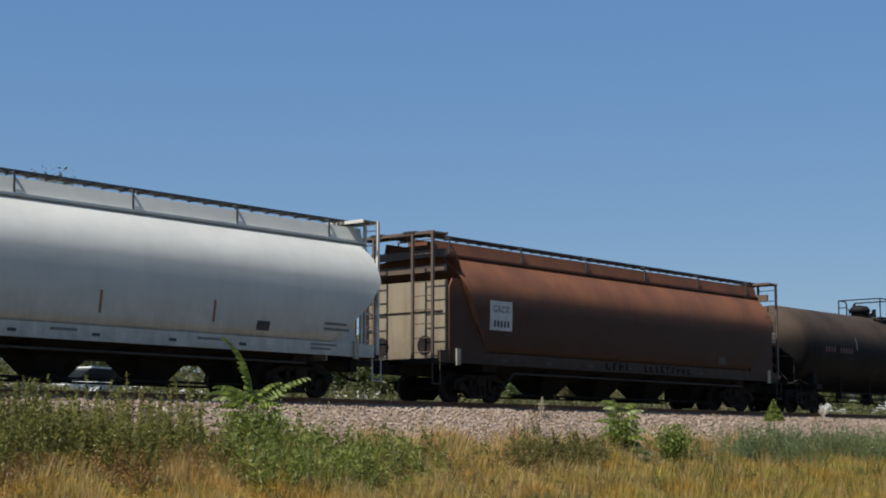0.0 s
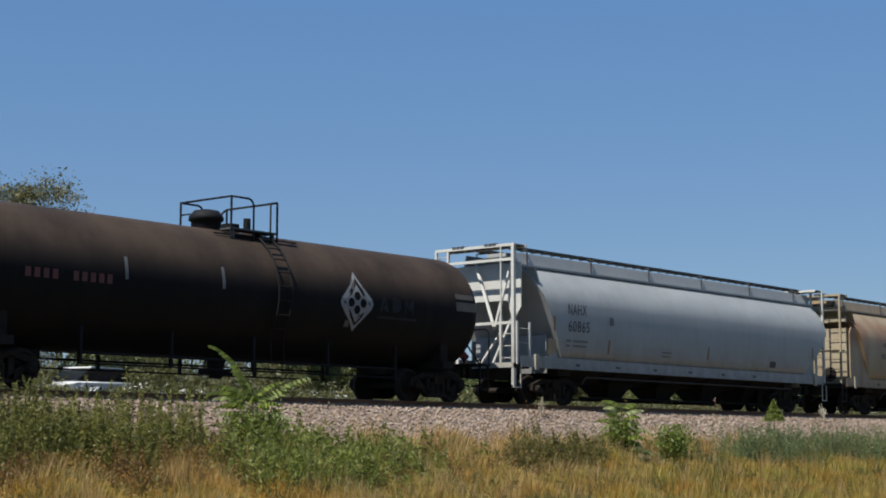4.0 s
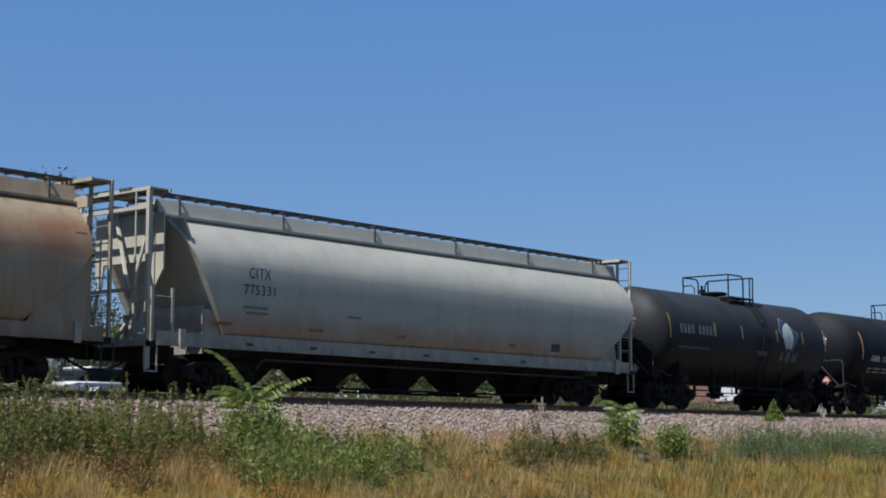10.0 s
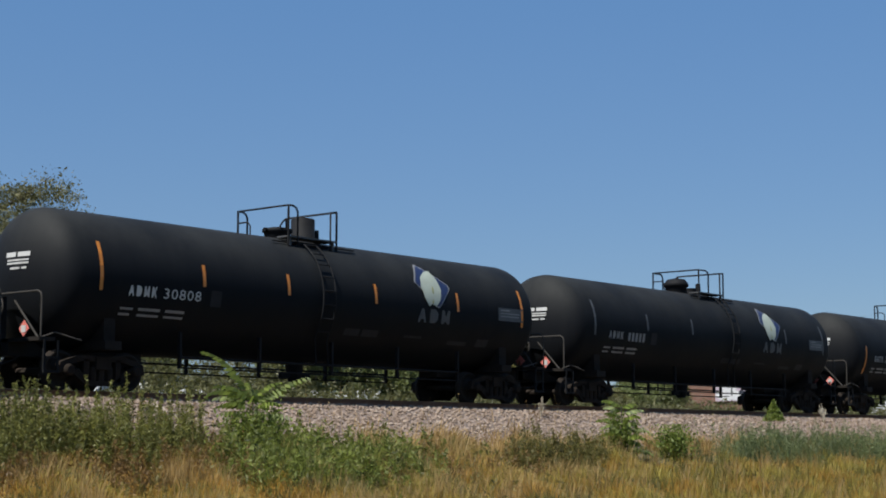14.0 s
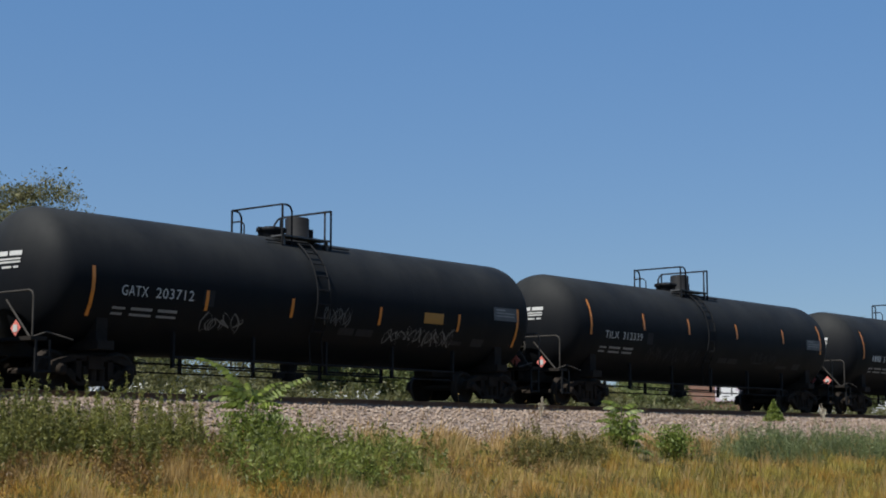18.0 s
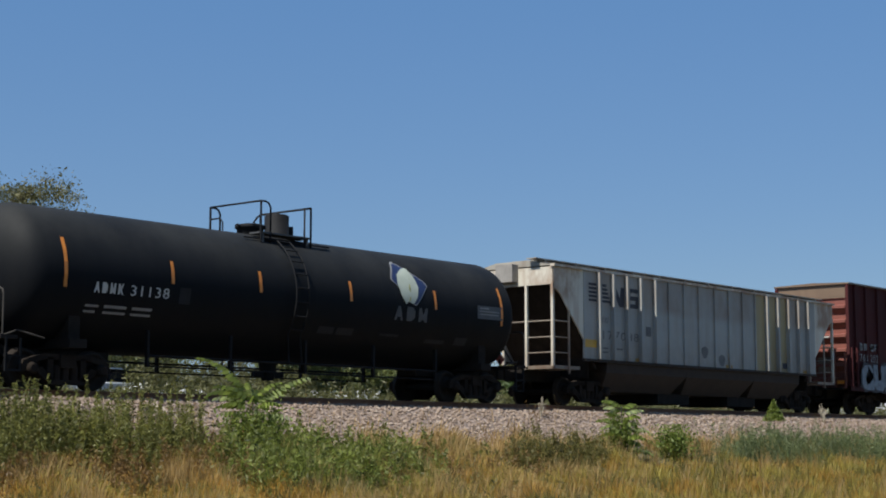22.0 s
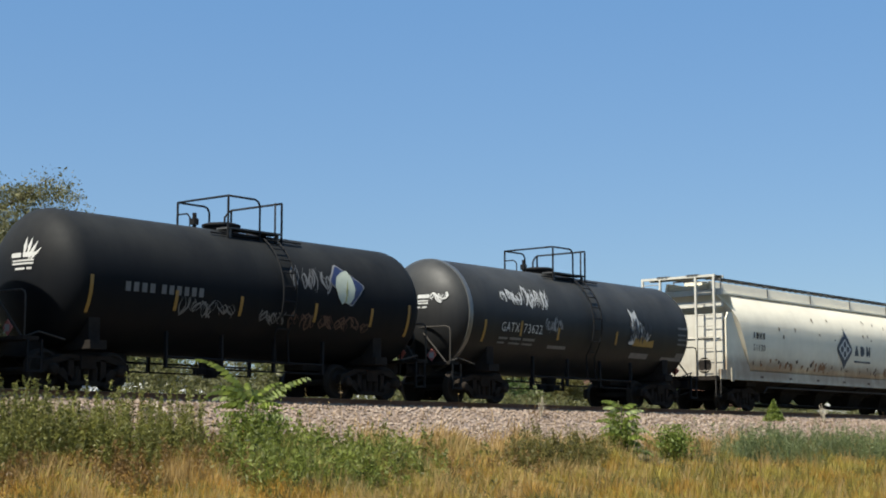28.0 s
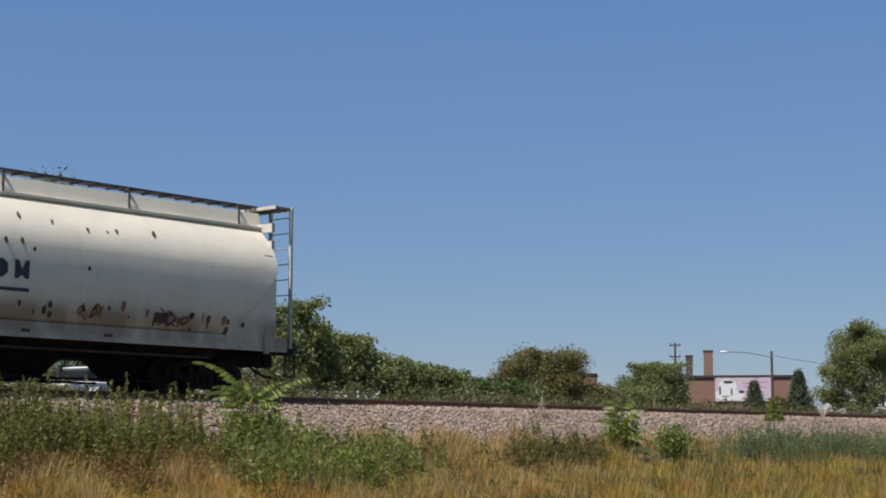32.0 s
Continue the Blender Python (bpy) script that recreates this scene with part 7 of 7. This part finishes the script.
def weeds(name, label, spots, tall, spread, leaf, per, material, seed, lean=0.16):
    """Leafy stalks: thin stems with leaves all the way up, some far taller than others."""
    rng = np.random.default_rng(seed)
    n = len(spots)
    h = tall * rng.uniform(0.35, 1.0, n) ** 0.8 * rng.choice((0.7, 1.0, 1.25), n)
    tip = spots + np.stack([rng.normal(0, lean, n) * h, rng.normal(0, lean, n) * h, h], axis=1)
    f = rng.uniform(0.08, 1.0, (n, per))
    pts = spots[:, None] + (tip - spots)[:, None] * f[..., None]
    pts[..., :2] += rng.normal(size=(n, per, 2)) * spread * (1.15 - 0.85 * f)[..., None]
    pts[..., 2] = np.maximum(pts[..., 2], spots[:, None, 2] + 0.01)
    v, q = leaves(pts.reshape(-1, 3), leaf, rng, 0.26)
    s = np.stack([np.full(n, 0.008), np.zeros(n), np.zeros(n)], axis=1)
    sv = np.stack([spots - s, spots + s, tip + s * 0.4, tip - s * 0.4], axis=1).reshape(-1, 3)
    sq = np.arange(4 * n).reshape(-1, 4) + len(v)
    return tagged(new(name, mesh_of(name, np.concatenate([v, sv]), np.concatenate([q, sq]), material)), label, "weeds", "", "stuff")


def thicket(rng, n, bear, bw, y, yw):
    """Places that thin out from the middle of a thicket."""
    return spots_on(rng.normal(bear, bw, n), np.minimum(-3.7, rng.normal(y, yw, n)))


rng = np.random.default_rng(78)
weeds("tall_weeds", "tall green weeds at the foot of the ballast", np.concatenate([thicket(rng, 420, 35.0, 1.7, -4.7, 0.6), thicket(rng, 240, 38.3, 1.3, -4.8, 0.6), thicket(rng, 90, 40.8, 0.7, -4.7, 0.5)]), 1.25, 0.055, 0.042, 90, M_WEED_TALL, 1, 0.07)
weeds("weeds", "brownish dry weeds on the bank", np.concatenate([thicket(rng, 520, 37.8, 3.0, -6.0, 0.8), thicket(rng, 120, 51, 3, -6.5, 1.0), thicket(rng, 120, 42.0, 0.9, -5.6, 0.7)]), 0.62, 0.08, 0.036, 56, M_WEED_DULL, 2, 0.12)
weeds("weeds", "dense green weeds on the bank", np.concatenate([thicket(rng, 170, 45.6, 1.1, -6.2, 0.9), thicket(rng, 60, 48.2, 1.0, -6.6, 0.8), thicket(rng, 130, 43.7, 0.7, -5.2, 0.6)]), 0.9, 0.10, 0.055, 62, M_WEED_FRESH, 3, 0.12)
weeds("weeds", "olive weeds with long leaves round the sapling", np.concatenate([thicket(rng, 110, 45.4, 1.5, -6.0, 1.0), thicket(rng, 50, 48.6, 1.1, -6.4, 0.9)]), 0.85, 0.12, 0.075, 30, M_WEED_TALL, 33, 0.14)
weeds("weeds", "grey-green weeds on the bank", np.concatenate([thicket(rng, 190, 53.9, 0.9, -5.4, 0.5), thicket(rng, 60, 55.4, 0.5, -5.5, 0.5)]), 0.8, 0.09, 0.045, 60, M_WEED, 4, 0.09)
weeds("weeds", "dense feathery blue-green weeds on the bank", np.concatenate([thicket(rng, 330, 61.6, 0.8, -5.2, 0.45), thicket(rng, 420, 64.2, 1.2, -5.1, 0.45)]), 0.95, 0.09, 0.036, 95, M_WEED_BLUE, 5, 0.09)
weeds("dry_tufts", "fluffy golden seed heads among the grass", np.concatenate([spots_on(rng.normal(b, bw, n), rng.uniform(-11.5, -6.0, n)) for b, bw, n in ((37, 2.2, 420), (41.5, 1.6, 260), (52.5, 2.0, 220), (59.5, 2.6, 420), (64.5, 1.8, 260))]), 0.36, 0.05, 0.024, 44, M_STRAW, 31, 0.14)
weeds("dry_tufts", "fluffy yellow-green seed heads among the grass", np.concatenate([spots_on(rng.uniform(47, 67, 900), rng.uniform(-13.5, -6.0, 900)), spots_on(rng.uniform(33.5, 47, 260), rng.uniform(-12, -6.5, 260))]), 0.34, 0.05, 0.024, 44, M_GRASS, 32, 0.14)
weeds("weeds", "scattered green weeds on the bank", np.concatenate([spots_on(rng.uniform(46, 64, 220), rng.uniform(-9.5, -4.8, 220)), spots_on(rng.uniform(33.5, 46, 120), rng.uniform(-9, -5, 120))]), 0.5, 0.10, 0.05, 26, M_WEED, 6)
weeds("weeds", "flowering dry weeds on the ballast", spots_on(np.concatenate([rng.normal(53.6, 0.35, 26), rng.normal(63.3, 0.35, 30), rng.uniform(34, 47, 26), rng.uniform(47, 66, 20)]), rng.uniform(-2.6, -1.5, 102)) + (0, 0, 0.25), 0.45, 0.04, 0.028, 9, M_WEED_DULL, 7)
p = np.concatenate([spots_on(rng.normal(b, 0.5, 90), rng.normal(-3.3, 0.35, 90)) for b in (47.6, 50.2, 52.4, 57.3, 59.6)])
p[:, 2] = [max(bed_height(y), ground_height(0, y)) - 0.02 for y in p[:, 1]]
blades("ballast_grass", "thin dry grass creeping up the ballast", "grass", p, 0.30, 0.010, 0.6, M_STRAW_PALE, rng)
weeds("stalks", "thin pale stalks standing before the rail", spots_on(np.concatenate([rng.uniform(33.5, 47, 70), rng.uniform(47, 67, 50)]), rng.uniform(-4.2, -3.7, 120)), 1.25, 0.03, 0.035, 9, M_STRAW_PALE, 17)


def cleared(p):
    """Leaves open ground before the parked car."""
    b = np.degrees(np.arctan2(p[:, 0] - EYE[0], p[:, 1] - EYE[1]))
    return p[~((b > 36.4) & (b < 39.2) & (p[:, 1] > 9) & (p[:, 1] < 22))]


weeds("far_weeds", "green weeds and shrubs beyond the track", cleared(spots_on(rng.uniform(32, 69, 1300), 7 + 17 * rng.uniform(0, 1, 1300) ** 0.8)), 1.05, 0.30, 0.10, 46, M_WEED_FAR, 8)
weeds("far_hedge", "tall green weeds and brush far behind the track", cleared(spots_on(rng.uniform(33, 45.3, 1200), rng.uniform(19, 28, 1200))), 2.2, 0.35, 0.12, 40, M_WEED_FAR, 27)
weeds("far_flowers", "pale flowering weeds beyond the track", spots_on(np.concatenate([rng.uniform(34.5, 43, 60), rng.normal(46.6, 0.6, 30), rng.uniform(43, 55, 20)]), rng.uniform(6, 12, 110)), 0.85, 0.2, 0.06, 14, M_SIGN_WHITE, 9)
def small_bush(bear, y, tall, wide, seed, label):
    rng = np.random.default_rng(seed)
    bush = thing("small_bush", label, "bush", "", pose(along(bear, y), y, ground_height(0, y) - 0.02))
    bm = bmesh.new()
    for k in range(9):
        a = k * 2.4
        rod(bm, (0, 0, 0), (wide * 0.7 * math.cos(a), wide * 0.7 * math.sin(a), tall * (0.5 + 0.05 * k)), 0.008, 5)
    part("stems", bm, M_BARK, bush)
    c = rng.normal(size=(2600, 3)) * (wide * 0.5, wide * 0.5, tall * 0.22) + (0, 0, tall * 0.5)
    c[:, 2] = np.clip(c[:, 2], 0.03, tall)
    v, f = leaves(c, 0.045, rng)
    crown = new("crown", mesh_of("crown", v, f, M_LEAF_FRESH))
    crown.parent = bush


small_bush(58.25, -5.0, 1.0, 0.5, 51, "small bright green bush on the bank")


def seedling(bear, y, tall, wide, seed, label):
    """A thin stem under a pointed crown of leaves."""
    rng = np.random.default_rng(seed)
    plant = thing("seedling", label, "seedling", "", pose(along(bear, y), y, bed_height(y) - 0.03))
    bm = bmesh.new()
    pipe(bm, [(0, 0, 0), (0.015, 0, tall * 0.5), (0, 0, tall * 0.97)], 0.014, 6)
    for k in range(10):
        a, z = k * 2.4, tall * (0.5 + 0.04 * k)
        r = wide * (1 - k / 11)
        rod(bm, (0, 0, z), (r * math.cos(a), r * math.sin(a), z + 0.02), 0.006, 5)
    part("stem", bm, M_BARK, plant)
    f = rng.uniform(0, 1, 1100) ** 1.4
    a = rng.uniform(0, 2 * np.pi, 1100)
    r = wide * (1 - f) * np.sqrt(rng.uniform(0, 1, 1100)) + 0.02
    c = np.stack([r * np.cos(a), r * np.sin(a), tall * (0.47 + 0.53 * f) + rng.normal(0, 0.02, 1100)], axis=1)
    v, q = leaves(c, 0.05, rng, 0.4)
    crown = new("crown", mesh_of("crown", v, q, M_LEAF_FRESH))
    crown.parent = plant


seedling(61.7, -2.9, 1.2, 0.36, 52, "slender green seedling with a pointed crown on the ballast")


def dead_twigs(bear, y, tall, seed, label):
    """Bare pale stems that fork towards their tips."""
    rnd = random.Random(seed)
    plant = thing("dead_twigs", label, "dead plant", "", pose(along(bear, y), y, bed_height(y) - 0.03))
    for k in range(6):
        bm = bmesh.new()
        a, lean = rnd.uniform(0, 6.28), rnd.uniform(0.15, 0.6)
        t = tall * rnd.uniform(0.55, 1.0)
        mid = Vector((lean * 0.4 * t * math.cos(a), lean * 0.4 * t * math.sin(a), t * 0.55))
        pipe(bm, [(0, 0, 0), mid, (lean * t * math.cos(a), lean * t * math.sin(a), t)], 0.011, 5)
        for j in range(3):
            b = a + rnd.uniform(-1.2, 1.2)
            rod(bm, mid * rnd.uniform(0.8, 1.2), mid + Vector((0.22 * math.cos(b), 0.22 * math.sin(b), 0.2)) * t, 0.006, 5)
        part("stem", bm, M_TWIG, plant)


for bear, y, tall, seed in ((63.4, -2.0, 0.85, 71), (53.6, -2.0, 0.6, 72), (40.6, -3.4, 0.75, 73), (36.3, -3.4, 0.8, 74)):
    dead_twigs(bear, y, tall, seed, "bare pale dead stems standing beside the rail")


def frond(parent, size, pairs, arch, name="frond"):
    """A feather-shaped leaf: a bowed stalk with narrow leaflets along both sides. It grows along +x from its foot."""
    bm = bmesh.new()
    pts = [Vector((0, 0, 0))]
    for i in range(pairs):
        a = -radians(arch) * (i / pairs) ** 1.3
        pts.append(pts[-1] + Vector((math.cos(a), 0, math.sin(a))) * size / pairs)
    pipe(bm, pts, 0.006, 5)
    for i in range(2, pairs + 1):
        f = i / pairs
        long = 0.25 * (1 - 0.75 * abs(f - 0.4)) * (1.0 if size > 0.7 else 0.85)
        for s in (-1, 1):
            root = pts[i]
            way = Vector((0.22 + 0.15 * math.sin(5 * i + s), s * 0.55, -0.75 - 0.2 * math.sin(7 * i + 2 * s))).normalized()
            wide = Vector((0.95, -s * 0.1, 0.2)).normalized() * long * 0.19
            vs = [bm.verts.new(q) for q in (root, root + way * long * 0.3 + wide, root + way * long * 0.7 + wide * 0.8, root + way * long, root + way * long * 0.65 - wide * 0.7, root + way * long * 0.3 - wide)]
            bm.faces.new(vs)
    me = bpy.data.meshes.new(name)
    bm.to_mesh(me)
    bm.free()
    me.materials.append(M_LEAF_FRESH)
    ob = new(name, me)
    ob.parent = parent
    return ob


def sapling(bearing, y, tall, label, fronds, seed, leafy_base, base=0.32):
    rnd = random.Random(seed)
    x = along(bearing, y)
    plant = thing("sapling", label, "sapling", "", pose(x, y, ground_height(x, y) - 0.03))
    bm = bmesh.new()
    pipe(bm, [(0, 0, 0), (0.02, 0, tall * 0.5), (-0.02, 0, tall)], 0.02, 7)
    part("stem", bm, M_BARK, plant)
    made = []
    for turn, lift, z, size, arch in fronds:
        f = frond(plant, size, max(8, int(size * 11)), arch)
        f.matrix_basis = pose(-0.02, 0, tall * z) @ pose(0, 0, 0, 0, 0, turn) @ pose(0, 0, 0, 0, -lift, 0)
        made.append(f)
    if leafy_base:
        rng = np.random.default_rng(seed)
        c = rng.normal(size=(leafy_base, 3)) * (base, base, tall * 0.22) + (0, 0, tall * 0.42)
        c[:, 2] = np.clip(c[:, 2], 0.02, tall)
        v, q = leaves(c, 0.06, rng, 0.35)
        crown = new("foliage", mesh_of("foliage", v, q, M_LEAF_FRESH))
        crown.parent = plant
    return plant, made


# directions: 0 runs along the track, away from the camera; -50 is to the right of the view, 130 to its left
plant, made = sapling(43.45, -4.3, 1.25, "bright green sapling with feathery drooping leaves", ((130, 63, 0.98, 1.45, 55), (134, 40, 0.94, 1.0, 80), (-52, 34, 0.93, 1.25, 22), (60, 62, 0.98, 0.6, 60), (100, 50, 0.95, 0.7, 70), (150, 46, 0.96, 0.85, 65), (112, 30, 0.9, 0.85, 50), (-20, 40, 0.9, 0.7, 55), (-60, 55, 0.97, 0.7, 60), (-80, 25, 0.85, 0.7, 50), (160, 25, 0.85, 0.75, 60), (40, 45, 0.92, 0.7, 50), (-130, 35, 0.9, 0.6, 50), (130, 15, 0.75, 0.7, 40), (-50, 10, 0.75, 0.8, 40)), 61, 2200)
SWAY = made[0]
sapling(56.45, -4.9, 1.45, "green sapling with layered feathery leaves", tuple((130 + 180 * (i % 2) + 50 * math.sin(i * 2.1), 38 - 2 * i, 1.0 - 0.05 * i, 0.5 + 0.022 * i, 50) for i in range(17)), 62, 1700, 0.22)

# ---- a passing insect ----
fly = thing("insect", "small dark insect in flight", "insect", "", pose(9, -20, 4))
bm = bmesh.new()
lathe(bm, [(-0.012, 0.001), (-0.006, 0.004), (0.004, 0.004), (0.012, 0.001)], "x", 8)
part("body", bm, M_DARK, fly)
for s in (-1, 1):
    bm = bmesh.new()
    vs = [bm.verts.new(q) for q in ((0.004, 0, 0.003), (-0.012, s * 0.016, 0.012), (-0.004, s * 0.022, 0.014), (0.008, s * 0.01, 0.008))]
    bm.faces.new(vs)
    part("wing", bm, M_DARK, fly)


# ---- motion ----
def motions():
    steps = [2.0 * i for i in range(17)]
    for car, mid in TRAIN:
        walk(car, [(t, pose(mid - gone(t), 0, RAIL)) for t in steps])
    # each wheelset rolls while its car is before the camera
    for axle, x in TURNING:
        car = axle.parent.parent
        mid = [m for c, m in TRAIN if c is car][0]
        z = WHEEL_R
        rows, turned, last = [(0.0, pose(x, 0, z))], 0.0, 0.0
        t = 0.0
        while t < SECONDS:
            t = min(SECONDS, t + 1 / 15)
            place = mid + x - gone(t)
            if 14 < place < 78:
                turned -= math.degrees((gone(t) - gone(last)) / WHEEL_R) if last else 0
                rows.append((t, pose(x, 0, z, 0, turned, 0)))
                last = t
            elif last:
                break
        if rows[-1][0] < SECONDS:
            rows.append((SECONDS, pose(x, 0, z, 0, turned, 0)))
        walk(axle, rows)
    # the sapling's top leaf sinks in the wind
    sway = []
    for t, lift in ((0, 80), (1, 79), (2, 76), (3, 68), (4.5, 63), (6, 60), (8, 59), (10, 58), (12, 53), (14, 54), (16, 50), (19, 45), (22, 46), (25, 43), (28, 44), (32, 41)):
        sway.append((t, pose(-0.02, 0, 1.25 * 0.97) @ pose(0, 0, 0, 0, 0, 130) @ pose(0, 0, 0, 0, 0.79 * (80 - lift) - 88, 0)))
    walk(SWAY, sway)
    right, up = VIEW.to_3x3() @ Vector((1, 0, 0)), VIEW.to_3x3() @ Vector((0, 1, 0))
    ahead = VIEW.to_3x3() @ Vector((0, 0, -1))
    rows = []
    for t in (0, 22.5, 23.2, 23.5, 23.6, 23.9, 24.6, 32):
        k = t - 23.5
        k = max(-1.0, min(1.1, k)) + (t - 23.5) * 0.02
        p = Vector(EYE) + ahead * 5 + right * (-0.012 - 4.65 * k) + up * (0.414 + 1.21 * k)
        rows.append((t, pose(*p, 0, 0, 130)))
    walk(fly, rows)


motions()
